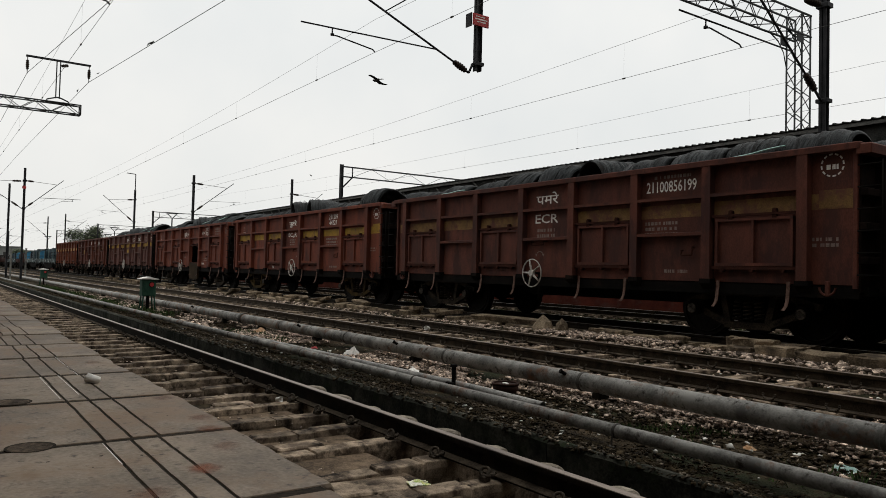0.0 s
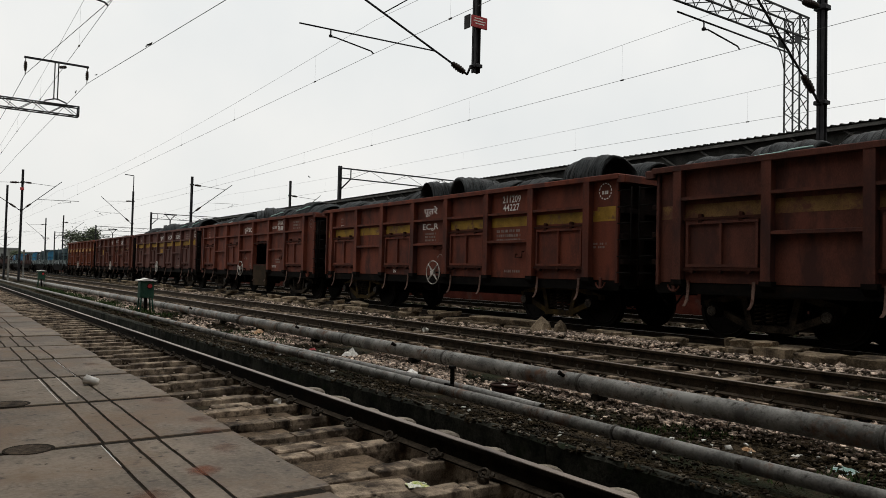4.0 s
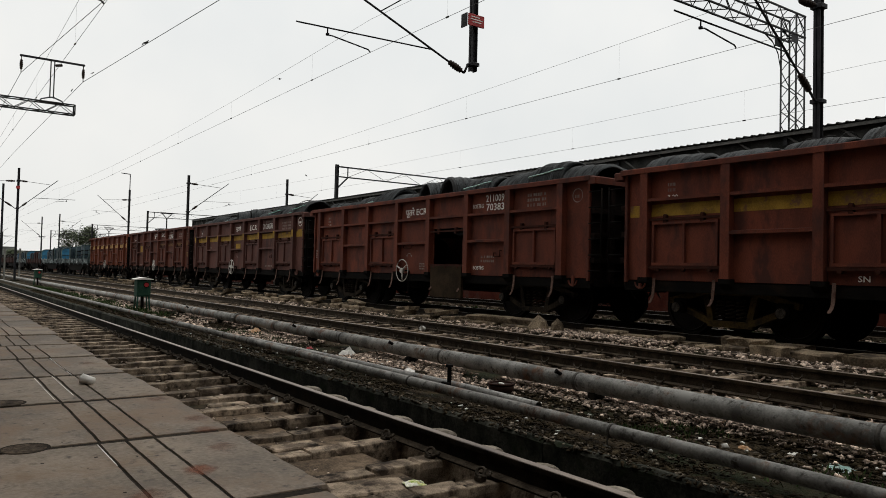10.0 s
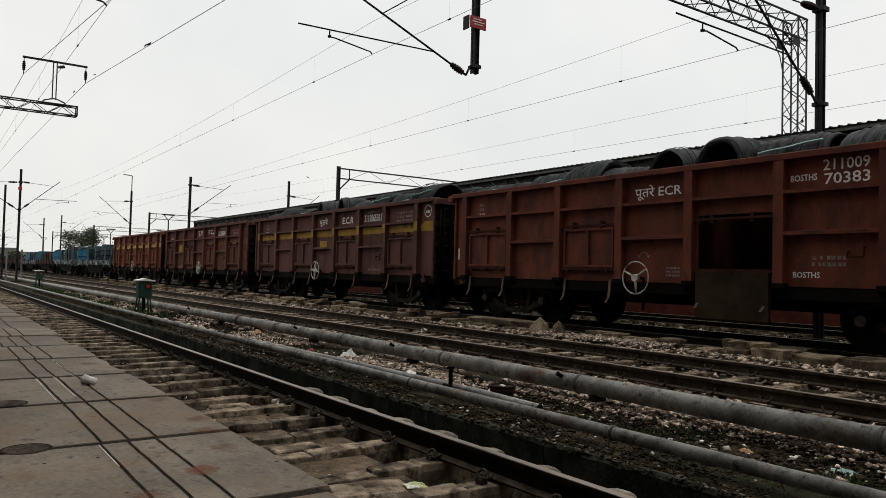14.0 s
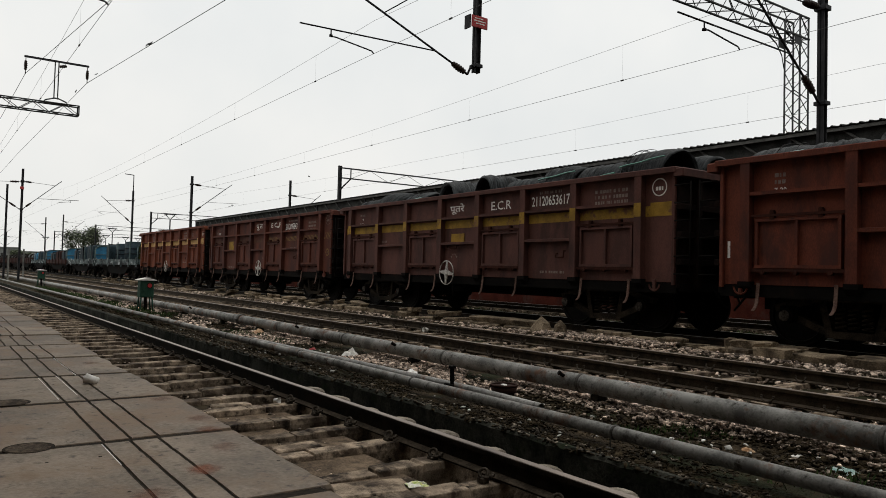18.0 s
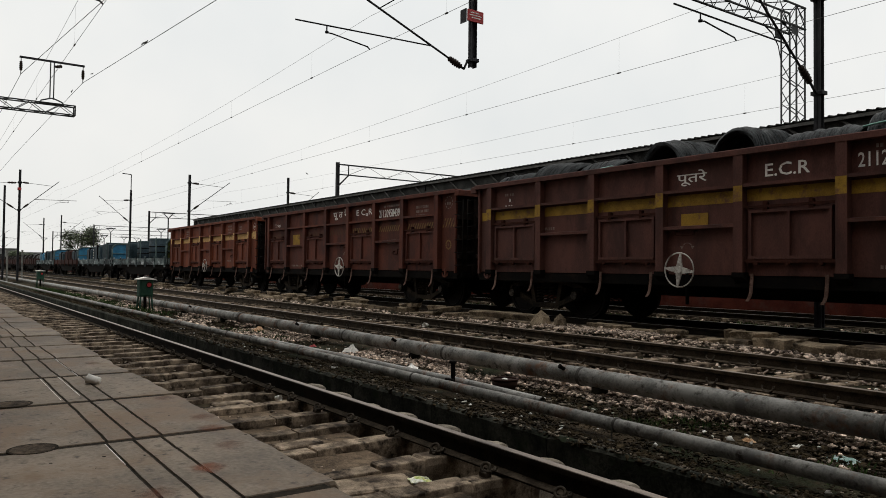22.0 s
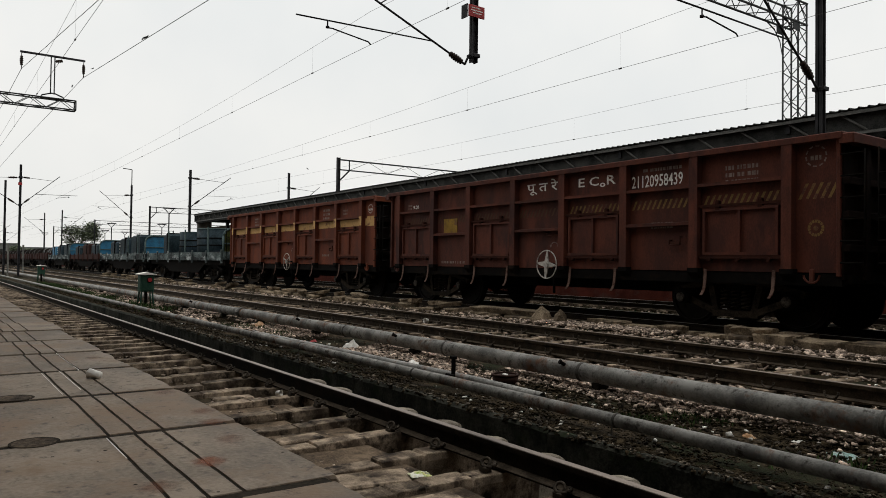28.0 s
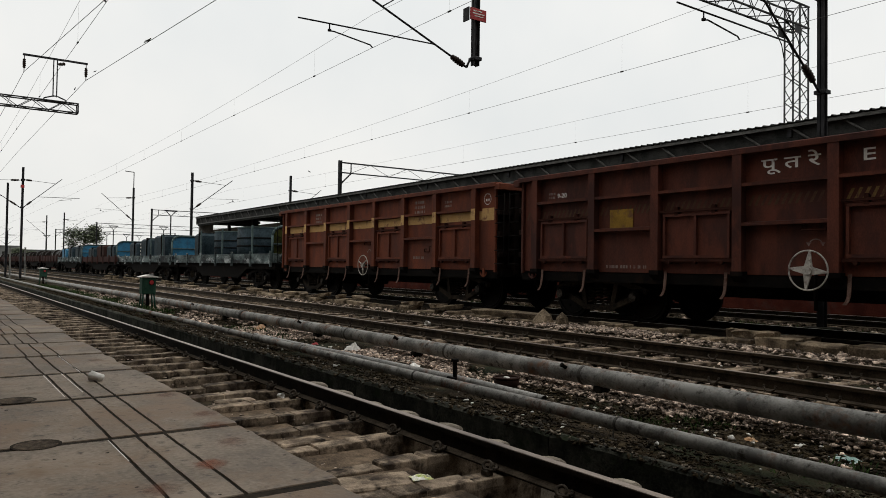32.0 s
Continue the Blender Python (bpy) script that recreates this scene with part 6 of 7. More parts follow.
build_flat_wagon(S0, 13.6, FLAT_SIDE, "blotched grey flat wagon with low sides carrying wrapped steel drums",
                 [("drum", 9.5, 2.72, 1.46, GREY_TARP), ("drum", 5.8, 2.4, 1.4, GREY_TARP), ("crate", 3.2, 1.3, 1.38, GREY_TARP)], tall=(4.3, 7.5, 11.3))
build_flat_wagon(S0 + 14.6, 13.6, FLAT_SIDE, "blotched grey flat wagon with tarpaulined loads",
                 [("crate", 10.2, 2.6, 1.48, GREY_TARP), ("crate", 6.7, 2.4, 1.36, GREY_TARP), ("crate", 3.4, 2.2, 1.2, GREY_TARP)], tall=(8.9, 11.6))
build_flat_wagon(S0 + 29.2, 13.6, DARK_MAROON, "rusty low-sided wagon with dark crates", [("crate", 10.5, 2.8, 1.11, GREY_TARP), ("crate", 6.5, 3.0, 1.18, DARK_MAROON), ("crate", 2.5, 2.6, 1.04, GREY_TARP)])
build_flat_wagon(S0 + 43.8, 13.6, FLAT_SIDE, "blotched flat wagon with slate and blue tarpaulined crates", [("crate", 10.5, 3.0, 1.3, GREY_TARP), ("crate", 6.0, 2.4, 1.26, GREY_TARP), ("crate", 2.0, 2.4, 1.15, BLUE_TARP)])
for k in range(6):
    build_flat_wagon(S0 + 58.4 + 14.6 * k, 13.6, DARK_MAROON, "rusty low-sided wagon carrying steel sheet coils",
                     [("coil", 2.4 + 2.9 * i, 0, 1.25 - 0.15 * (i % 2), COIL_BROWN) for i in range(4)], 0.5)


# ---- overhead line ----
def ibeam(x, y, z0, z1, w=0.2, d=0.2, lean=0.0):
    s = Shape()
    for dy in (-d / 2, d / 2 - 0.02):
        s.box(x - w / 2, y + dy, z0, x + w / 2, y + dy + 0.02, z1)
    s.box(x - 0.01, y - d / 2, z0, x + 0.01, y + d / 2, z1)
    return s


def insulator(a, b, r=0.09, n=6):
    """Ribbed insulator between two points, turned in one piece."""
    a, b = Vector(a), Vector(b)
    q, ln, k = (b - a).to_track_quat("Z", "Y"), (b - a).length, 12
    prof = [(0.0, 0.001), (0.0, r * 0.45)]
    for i in range(n):
        fat = r * (0.72 + 0.28 * math.sin(math.pi * (i + 0.5) / n))
        prof += [((i + 0.1) / n, fat * 0.66), ((i + 0.3) / n, fat), ((i + 0.65) / n, fat * 0.92), ((i + 0.9) / n, fat * 0.66)]
    prof += [(1.0, r * 0.45), (1.0, 0.001)]
    v = [a + q @ Vector((rr * math.cos(2 * math.pi * j / k), rr * math.sin(2 * math.pi * j / k), u * ln)) for u, rr in prof for j in range(k)]
    return Shape().add(v, [(i * k + j, i * k + (j + 1) % k, (i + 1) * k + (j + 1) % k, (i + 1) * k + j) for i in range(len(prof) - 1) for j in range(k)])


def cantilever(parent, x, y, side, reach, z_wire, low=-0.55, tip=1.28, stay_z=None, root=None, arm=(0.42, 1.62)):
    """Bracket from a mast at (x, y) out to a wire at y + side * reach: stay, raking tube, register arm, steady arm and insulators.
    low, tip: heights of its foot and of its head over the wire."""
    def at(u, dz):
        return Vector((x, y + side * reach * u, z_wire + dz))

    def rake(u):
        return at(u, low + (tip - low) * (u - 0.04) / 0.88)

    root = low if root is None else root
    part("bracket", Shape().rod([at(0.0, root), at(0.05, root), rake(0.09), rake(0.13)], 0.028, 8).cbox(x - 0.13, y - 0.11, z_wire + root - 0.04, x + 0.13, y + 0.11, z_wire + root + 0.04, 0.01), STEEL_DARK, parent)
    part("insulator", insulator(rake(0.12), rake(0.25), 0.085), PORCELAIN, parent)
    part("raking_tube", Shape().cyl(rake(0.25), rake(1.1), 0.024, 8), STEEL_DARK, parent)
    top = stay_z if stay_z is not None else z_wire + tip + 0.15
    a, b = Vector((x, y, top)), rake(0.92)
    part("stay_tube", Shape().cyl(a.lerp(b, 0.27), b, 0.015, 6).cyl(a, a.lerp(b, 0.08), 0.02, 6).cbox(x - 0.13, y - 0.12, top - 0.05, x + 0.13, y + 0.12, top + 0.05, 0.01), STEEL_DARK, parent)
    part("insulator", insulator(a.lerp(b, 0.08), a.lerp(b, 0.27), 0.085), PORCELAIN, parent)
    joint, far = rake(arm[0]), at(arm[1], 0.3)
    part("register_arm", Shape().cyl(joint, far, 0.017 if arm[1] > 1.5 else 0.01, 8), STEEL_DARK, parent)
    h = joint.lerp(far, 0.79)
    part("steady_arm", Shape().rod([h, h - Vector((0, 0, 0.15)), at(1.0 + 0.53 * (arm[1] - 1), 0.17), at(1.02, 0.05), at(1.0, 0.0)], 0.015, 6), STEEL_DARK, parent)
    part("clamp", Shape().cyl(h - Vector((0, 0, 0.16)), h - Vector((0, 0, 0.12)), 0.04, 8), STEEL_DARK, parent)


def mast(x, y, z0, z1, label, w=0.15, name="overhead_line_mast"):
    m = thing(name, label, "mast", "overhead line masts")
    part("pole", ibeam(x, y, z0, z1, w, w), STEEL_DARK, m)
    part("footing", Shape().cbox(x - 0.3, y - 0.3, z0 - 0.2, x + 0.3, y + 0.3, z0 + 0.12, 0.03), WALL_CONCRETE, m)
    return m


def truss(a, b, depth, width, bays, r=0.03):
    """Four chords and zigzag lacing from a to b (both at the lower chord's middle); returns chords and lacing."""
    a, b = Vector(a), Vector(b)
    d = (b - a).normalized()
    up = Vector((0, 0, 1)) if abs(d.z) < 0.5 else Vector((0, 1, 0))
    side = d.cross(up).normalized()
    chords, lace = [], Shape()
    for s, u in ((-1, 0), (1, 0), (-1, 1), (1, 1)):
        o = side * s * width / 2 + up * u * depth
        chords.append(Shape().cyl(a + o, b + o, r, 6))
    for face in range(4):
        o0 = [side * -width / 2, side * width / 2, side * -width / 2, side * -width / 2 + up * depth][face]
        o1 = [side * -width / 2 + up * depth, side * width / 2 + up * depth, side * width / 2, side * width / 2 + up * depth][face]
        for i in range(bays):
            p, q = a.lerp(b, i / bays), a.lerp(b, (i + 1) / bays)
            f, t = (o0, o1) if i % 2 == 0 else (o1, o0)
            lace.cyl(p + f, q + t, r * 0.5, 4, caps=False)
    return chords, lace


def add_truss(parent, *args, mat=None, **kw):
    chords, lace = truss(*args, **kw)
    for c in chords:
        part("chord", c, mat or STEEL_GREY, parent)
    tagged(part("lacing", lace, mat or STEEL_GREY, parent, "zigzag steel lacing"), kind="stuff")


def wire(name, shape, label):
    ob = part(name, shape, STEEL_DARK)
    return tagged(ob, label, "overhead wire", "overhead wires")


def catenary(supports, z_mid, label):
    """Catenary and contact wire with droppers; supports: x, y, contact height and catenary height at each bracket."""
    line = thing("overhead_line", label, "overhead wire", "overhead wires")
    pts, con = [], []
    for (xa, ya, ca, za), (xb, yb, cb, zb) in zip(supports, supports[1:]):
        def spot(k):
            hang = min(za, zb) - z_mid
            return xa + (xb - xa) * k, ya + (yb - ya) * k, ca + (cb - ca) * k, za + (zb - za) * k - hang * (1 - (2 * k - 1) ** 2)
        for i in range(16):
            x, y, c, z = spot(i / 16)
            pts.append((x, y, z))
            con.append((x, y, c))
        n = max(1, int(abs(xb - xa) / 5.6))
        for i in range(n):
            x, y, c, z = spot((i + 0.5) / n)
            part("dropper", Shape().cyl((x, y, c), (x, y, z), 0.0012, 4).cyl((x - 0.04, y, c), (x + 0.04, y, c), 0.018, 5), WIRE_CU, line)
    x, y, c, z = supports[-1]
    part("catenary_wire", tube(pts + [(x, y, z)], 0.0034), WIRE_CU, line)
    part("contact_wire", tube(con + [(x, y, c)], 0.0046), WIRE_CU, line)


# mast between the train and the far platform
m = mast(-8.03, 15.4, -0.1, 9.0, "dark steel mast with a bracket over the train", 0.15)
cantilever(m, -8.03, 15.4, -1, 3.0, 5.53, -0.55, 1.35, 7.02)
catenary([(25, 12.6, 5.6, 6.9), (-8.1, 12.4, 5.53, 6.4), (-69.7, 12.6, 5.6, 6.4), (-130, 12.6, 5.6, 6.4), (-190, 12.5, 5.6, 6.4)], 5.92, "wires over the track of the train")
catenary([(32, 7.7, 5.75, 6.7), (-13.8, 7.75, 5.89, 6.62), (-60.5, 7.73, 5.62, 6.6), (-115, 7.6, 5.6, 6.5), (-180, 7.7, 5.6, 6.5)], 6.18, "wires over the middle track")
catenary([(36, 2.2, 5.6, 6.5), (-13.1, 2.33, 5.52, 6.45), (-60.5, 2.2, 5.57, 6.45), (-115, 2.3, 5.57, 6.4), (-180, 2.2, 5.57, 6.4)], 5.95, "wires over the near track")
catenary([(36, 17.4, 5.3, 6.3), (-8, 17.6, 5.36, 6.2), (-52, 17.6, 5.55, 6.5), (-114, 17.6, 5.55, 6.4), (-180, 17.6, 5.5, 6.4)], 5.98, "wires over the far track")

# portal over all tracks
PX = -13.8
portal = thing("overhead_line_portal", "galvanised lattice portal spanning the tracks", "portal", "overhead line portals")
add_truss(portal, (PX, 24.45, 0.9), (PX, 24.45, 10.45), 0.55, 0.55, 20, r=0.036)
add_truss(portal, (PX, 25.0, 9.7), (PX, -1.9, 9.7), 0.75, 0.6, 48, r=0.036)
add_truss(portal, (PX, -1.6, 0.8), (PX, -1.6, 10.45), 0.5, 0.5, 20)
for dx in (-0.3, 0.3):
    part("knee_brace", tube([(PX + dx, 24.45, 8.7), (PX + dx, 24.3, 9.15), (PX + dx, 23.95, 9.5), (PX + dx, 23.4, 9.72)], 0.035, 6), STEEL_GREY, portal, "curved knee brace")
    part("gusset", Shape().box(PX + dx - 0.012, 24.1, 9.4, PX + dx + 0.012, 24.5, 9.75), STEEL_GREY, portal)
part("footing", Shape().box(PX - 0.4, -2.0, 0.7, PX + 0.4, -1.1, 0.95), WALL_CONCRETE, portal)
drop = part("drop_post", ibeam(PX, 10.55, 5.97, 9.72, 0.15, 0.15), STEEL_DARK, portal, "dark drop post hung from the portal")
cantilever(portal, PX, 10.55, -1, 2.8, 5.89, -0.05, 0.95, 8.7, 0.24)
part("red_sign", Shape().cbox(PX + 0.11, 10.29, 7.02, PX + 0.15, 10.76, 7.3, 0.008), RED_SIGN, portal, "red enamel warning plate")
part("sign_frame", Shape().cbox(PX - 0.12, 10.26, 7.0, PX + 0.11, 10.29, 7.32, 0.008), STEEL_DARK, portal)
for z, a, b in ((7.22, 10.36, 10.62), (7.16, 10.34, 10.7), (7.1, 10.4, 10.66)):
    part("sign_line", Shape().box(PX + 0.15, a, z, PX + 0.154, b, z + 0.025), WHITE_PAINT, portal)
cantilever(portal, -13.25, 5.0, -1, 2.67, 5.52, 1.15, 1.5, 8.2)
part("drop_post", ibeam(-13.45, 5.0, 6.7, 9.72, 0.15, 0.15), STEEL_DARK, portal)

# portal end with a raised feeder bracket
GX = -35.1
gant = thing("overhead_line_portal", "portal beam end with a raised two-insulator feeder bracket", "portal", "overhead line portals")
add_truss(gant, (GX, 5.14, 7.6), (GX, -4.0, 7.6), 0.4, 0.4, 16)
part("end_frame", Shape().rod([(GX - 0.2, 5.14, 7.6), (GX + 0.2, 5.14, 7.6), (GX + 0.2, 5.14, 8.0), (GX - 0.2, 5.14, 8.0), (GX - 0.2, 5.14, 7.6)], 0.03, 6), STEEL_GREY, gant)
add_truss(gant, (GX, -4.0, 0.8), (GX, -4.0, 8.0), 0.4, 0.4, 16)
part("bracket_base", Shape().rod([(GX, 3.8, 8.0), (GX, 3.86, 8.12), (GX, 4.2, 8.24), (GX, 4.34, 8.24), (GX, 4.66, 8.12), (GX, 4.72, 8.0)], 0.03, 6).box(GX - 0.1, 3.8, 8.0, GX + 0.1, 4.72, 8.05), STEEL_GREY, gant)
for dy in (-0.07, 0.07):
    part("bracket_post", Shape().box(GX - 0.04, 4.25 + dy - 0.02, 8.2, GX + 0.04, 4.25 + dy + 0.02, 9.8), STEEL_GREY, gant)
part("cross_arm", Shape().cbox(GX - 0.04, 3.02, 9.79, GX + 0.04, 5.5, 9.87, 0.01), STEEL_DARK, gant)
part("spare_insulator", insulator((GX, 4.35, 9.62), (GX, 4.62, 9.68), 0.08, 4), PORCELAIN, gant)
for y in (3.08, 5.44):
    part("insulator", insulator((GX, y, 9.65), (GX, y, 9.25), 0.075, 5).cyl((GX, y, 9.85), (GX, y, 9.08), 0.018, 6), PORCELAIN, gant)
wire("feeder_wire", tube([(-180, 2.6, 8.6), (-60, 2.9, 8.9), (GX, 3.08, 9.1), (-13.8, 5.15, 9.1), (14, 7.7, 9.2)], 0.011), "thin feeder wire hung from the portal")
wire("feeder_wire", tube([(-180, 4.3, 8.6), (-60, 5.0, 8.9), (GX, 5.44, 9.1), (-13.8, 7.75, 9.1), (14, 10.6, 9.2)], 0.011), "thin feeder wire hung from the portal")

# masts farther along the line
m = mast(-60.5, 5.45, -0.2, 7.95, "dark steel mast with brackets to both sides")
cantilever(m, -60.5, 5.45, -1, 3.1, 5.57)
cantilever(m, -60.5, 5.45, 1, 2.3, 5.62)
part("red_sign", Shape().cbox(-60.42, 5.3, 6.45, -60.38, 5.55, 6.65, 0.01), RED_SIGN, m, "small red plate")
m = mast(-67.5, 5.05, -0.2, 7.4, "dark steel mast standing between the tracks")
m = mast(-69.7, 14.95, -0.1, 7.9, "dark steel mast with a bracket over the train's track")
cantilever(m, -69.7, 14.95, -1, 2.4, 5.57, arm=(0.42, 1.3))
part("feeder_arm", Shape().rod([(-69.7, 14.95, 7.9), (-69.7, 14.95, 9.3), (-69.7, 14.2, 9.35)], 0.04, 6), STEEL_DARK, m)
m = mast(-52.0, 15.0, -0.1, 7.55, "dark steel mast with a bracket over the far track")
cantilever(m, -52.0, 15.0, 1, 2.6, 5.55, arm=(0.42, 1.3))
for x, y, h, side in ((-54, 23.2, 8.2, 1), (-113, 15.3, 8.0, 1), (-122, 14.2, 8.0, -1), (-115, 5.4, 8.0, -1), (-150, 9.6, 7.8, 1), (-172, 5.2, 8, -1), (-190, 14.5, 8, 1), (-240, 9.8, 8, -1), (-210, 16.0, 8, -1)):
    m = mast(x, y, -0.2, h, "distant dark steel mast")
    cantilever(m, x, y, side, 2.4, 5.6, arm=(0.42, 1.35))
for x, y, h in ((-42.9, 21.85, 8.05), (-96, 22.8, 8.0), (-136, 23.4, 8.0), (-170, 21.5, 8.0)):
    g = thing("overhead_line_portal", "dark distant portal over the station tracks", "portal", "overhead line portals")
    part("pole", ibeam(x, y, -0.2, h, 0.2, 0.2), STEEL_DARK, g)
    part("pole", ibeam(x, y + 24, -0.2, h, 0.2, 0.2), STEEL_DARK, g)
    part("upper_beam", Shape().box(x - 0.06, y, h - 0.17, x + 0.06, y + 24, h - 0.09), STEEL_GREY, g)
    part("lower_beam", Shape().box(x - 0.06, y, h - 0.82, x + 0.06, y + 24, h - 0.75), STEEL_GREY, g)
    tagged(part("lacing", Shape().rod([(x, y + 0.8 + 1.45 * k, h - 0.13 if k % 2 else h - 0.78) for k in range(17)], 0.014, 4), STEEL_GREY, g, "zigzag steel lacing"), kind="stuff")
    part("knee_brace", Shape().rod([(x, y + 0.1, h - 1.5), (x, y + 0.8, h - 0.8)], 0.05, 6).rod([(x, y + 0.8, h - 0.8), (x, y + 0.8, h - 0.14)], 0.04, 6), STEEL_DARK, g)


for x, y, h in ((-93.6, 24.5, 7.6), (-138.3, 26.5, 7.5), (-171.6, 31.6, 7.5), (-177.3, 36.8, 7.5), (-181.5, 40.4, 7.5), (-134, 33.9, 7.5), (-205, 24, 7.6), (-215, 33, 7.6)):
    y_l = thing("yard_lamp", "distant yard lamp post with a forked head", "lamp post", "yard lamps")
    part("pole", Shape().cyl((x, y, -0.3), (x, y, h - 0.6), 0.08, 8), STEEL_DARK, y_l)
    part("fork", Shape().rod([(x, y - 0.55, h), (x, y, h - 0.6), (x, y + 0.55, h)], 0.05, 6), STEEL_DARK, y_l)
    part("head", Shape().cbox(x - 0.15, y - 0.75, h, x + 0.15, y + 0.75, h + 0.16, 0.03), STEEL_DARK, y_l)


# ---- small things beside the line ----
def build_signal_box(x, y, s=1.0):
    b = thing("trackside_box", "small green trackside box with a red spot, on iron legs", "signal box", "trackside boxes", at=pose(x, y, -0.2))
    part("cabinet", Shape().cbox(-0.18, -0.19, 0.46, 0.18, 0.19, 0.95, 0.02), GREEN_BOX, b)
    part("door", Shape().cbox(0.18, -0.15, 0.5, 0.192, 0.15, 0.91, 0.004), GREEN_BOX, b, "green cabinet door")
    part("lid", Shape().prism([(-0.25, 0.945), (0.25, 0.945), (0.25, 0.965), (0.0, 1.02), (-0.25, 0.965)], -0.25, 0.24), WHITE_PAINT, b, "pale peaked lid")
    part("red_spot", Shape().cyl((0.19, 0.06, 0.8), (0.215, 0.06, 0.8), 0.062, 16), RED_SIGN, b, "round red spot")
    part("spot_ring", Shape().torus((0.205, 0.06, 0.8), (1, 0, 0), 0.068, 0.012, 18, 6), BLACK_STEEL, b, "dark ring")
    for dx in (-0.14, 0.14):
        for dy in (-0.15, 0.15):
            part("leg", Shape().cyl((dx, dy, 0.46), (dx * 1.25, dy * 1.25, -0.02), 0.025, 6), GREEN_BOX, b)
    part("cable_duct", Shape().cyl((0, 0, 0.46), (0.02, 0.01, -0.02), 0.045, 8), BLACK_STEEL, b, "black cable duct")
    return b


build_signal_box(-22.4, 5.25)
build_signal_box(-49.5, 5.65)
for x, y, h in ((-65.0, 5.15, 2.5), (-65.5, 6.2, 2.5)):
    p = thing("marker_post", "slender pale concrete marker post beside the line", "post", "pale posts", at=pose(x, y, -0.3))
    part("post", Shape().cbox(-0.06, -0.06, 0, 0.06, 0.06, h, 0.015), PIER_GREY, p)
    part("post_cap", Shape().cbox(-0.07, -0.07, h, 0.07, 0.07, h + 0.05, 0.01), PIER_GREY, p)


def crumpled_cup(x, y, z, size, turn, name, label, squash=1.0):
    s = Shape()
    n = 12
    v = []
    for i, (r, h) in enumerate(((0.36, 0.0), (0.4, 0.4), (0.5, 1.0), (0.46, 0.97), (0.34, 0.08))):
        for j in range(n):
            a = 2 * math.pi * j / n
            k = 1 + (0.12 + 0.5 * (1 - squash)) * noise.noise((math.cos(a) * 2, math.sin(a) * 2, i + x))
            v.append((size * r * k * math.cos(a), size * r * k * math.sin(a) * squash, size * h * (1 + 0.25 * noise.noise((math.cos(a) * 1.7, math.sin(a) * 1.7, x + 4)))))
    f = [(i * n + j, i * n + (j + 1) % n, (i + 1) * n + (j + 1) % n, (i + 1) * n + j) for i in range(4) for j in range(n)]
    f += [tuple(range(n - 1, -1, -1)), tuple(4 * n + j for j in range(n))]
    ob = part(name, s.add(v, f, True), WHITE_LITTER, None, at=pose(x, y, z + size * 0.36 * squash, 82, 4, turn))
    return tagged(ob, label, "paper cup", "litter")


def crumpled_sheet(name, x, y, z, w, d, h, mat, label, category, seed):
    """A crumpled bag or wrapper: a folded skin with thickness."""
    n = 9
    v = []
    for i in range(n):
        for j in range(n):
            u, t = i / (n - 1) - 0.5, j / (n - 1) - 0.5
            up = max(0.0, 1 - 3.2 * (u * u + t * t))
            k = 0.25 * noise.noise((u * 4 + seed, t * 4, 1))
            v.append((u * w * (1 + k), t * d * (1 - k), 0.004 + h * up * (0.75 + 0.7 * noise.noise((u * 5, t * 5 + seed, 4)))))
    m = len(v)
    v += [(a, b, c - 0.004) for a, b, c in v]
    f = [(i * n + j, (i + 1) * n + j, (i + 1) * n + j + 1, i * n + j + 1) for i in range(n - 1) for j in range(n - 1)]
    f += [tuple(m + q for q in reversed(p)) for p in f]
    ob = part(name, Shape().add(v, f), mat, None, at=pose(x, y, z, 0, 0, seed * 37))
    return tagged(ob, label, category, "litter")


PRINT_GREEN = surface("wrapper_green", (0.3, 0.42, 0.04), (0.75, 0.72, 0.3), 0.45, 0, 22, 60, 0.2, (0.8, 0.78, 0.7), 0.7, 20, second=((0.02, 0.02, 0.02), 0.55, 17.0))
ORANGE_LITTER = surface("orange_litter", (0.4, 0.2, 0.08), (0.6, 0.45, 0.3), 0.6)
crumpled_cup(-2.38, 0.428, 0.799, 0.036, -50, "paper_cup", "crushed white paper cup on the platform", 0.78)
crumpled_cup(-6.83, 2.84, -0.15, 0.058, 120, "paper_cup", "white paper cup lying on a sleeper")
crumpled_cup(-12.43, 8.42, -0.03, 0.1, 10, "paper_cup", "white paper cup between the rails")
crumpled_sheet("snack_wrapper", -3.84, 2.55, -0.165, 0.13, 0.11, 0.022, PRINT_GREEN, "torn green and yellow snack wrapper", "wrapper", 2)
crumpled_sheet("plastic_bag", -10.25, 5.5, -0.17, 0.25, 0.2, 0.12, WHITE_LITTER, "crumpled white plastic bag on the stones", "plastic bag", 1)
crumpled_sheet("plastic_bag", -8.1, 5.25, -0.16, 0.36, 0.16, 0.05, WHITE_LITTER, "flattened white plastic scrap", "plastic bag", 4)
crumpled_sheet("plastic_bag", -14.4, 5.6, -0.16, 0.3, 0.25, 0.1, ORANGE_LITTER, "orange and white plastic scrap", "plastic bag", 5)
crumpled_sheet("plastic_bag", -11.3, 5.34, -0.17, 0.11, 0.09, 0.04, RED_SIGN, "small red plastic scrap", "plastic bag", 7)
TEAL_LITTER = surface("teal_netting", (0.12, 0.26, 0.24), (0.3, 0.46, 0.43), 0.6, 0, 20, 60, 0.2, (0.5, 0.52, 0.5), 0.6, 22)
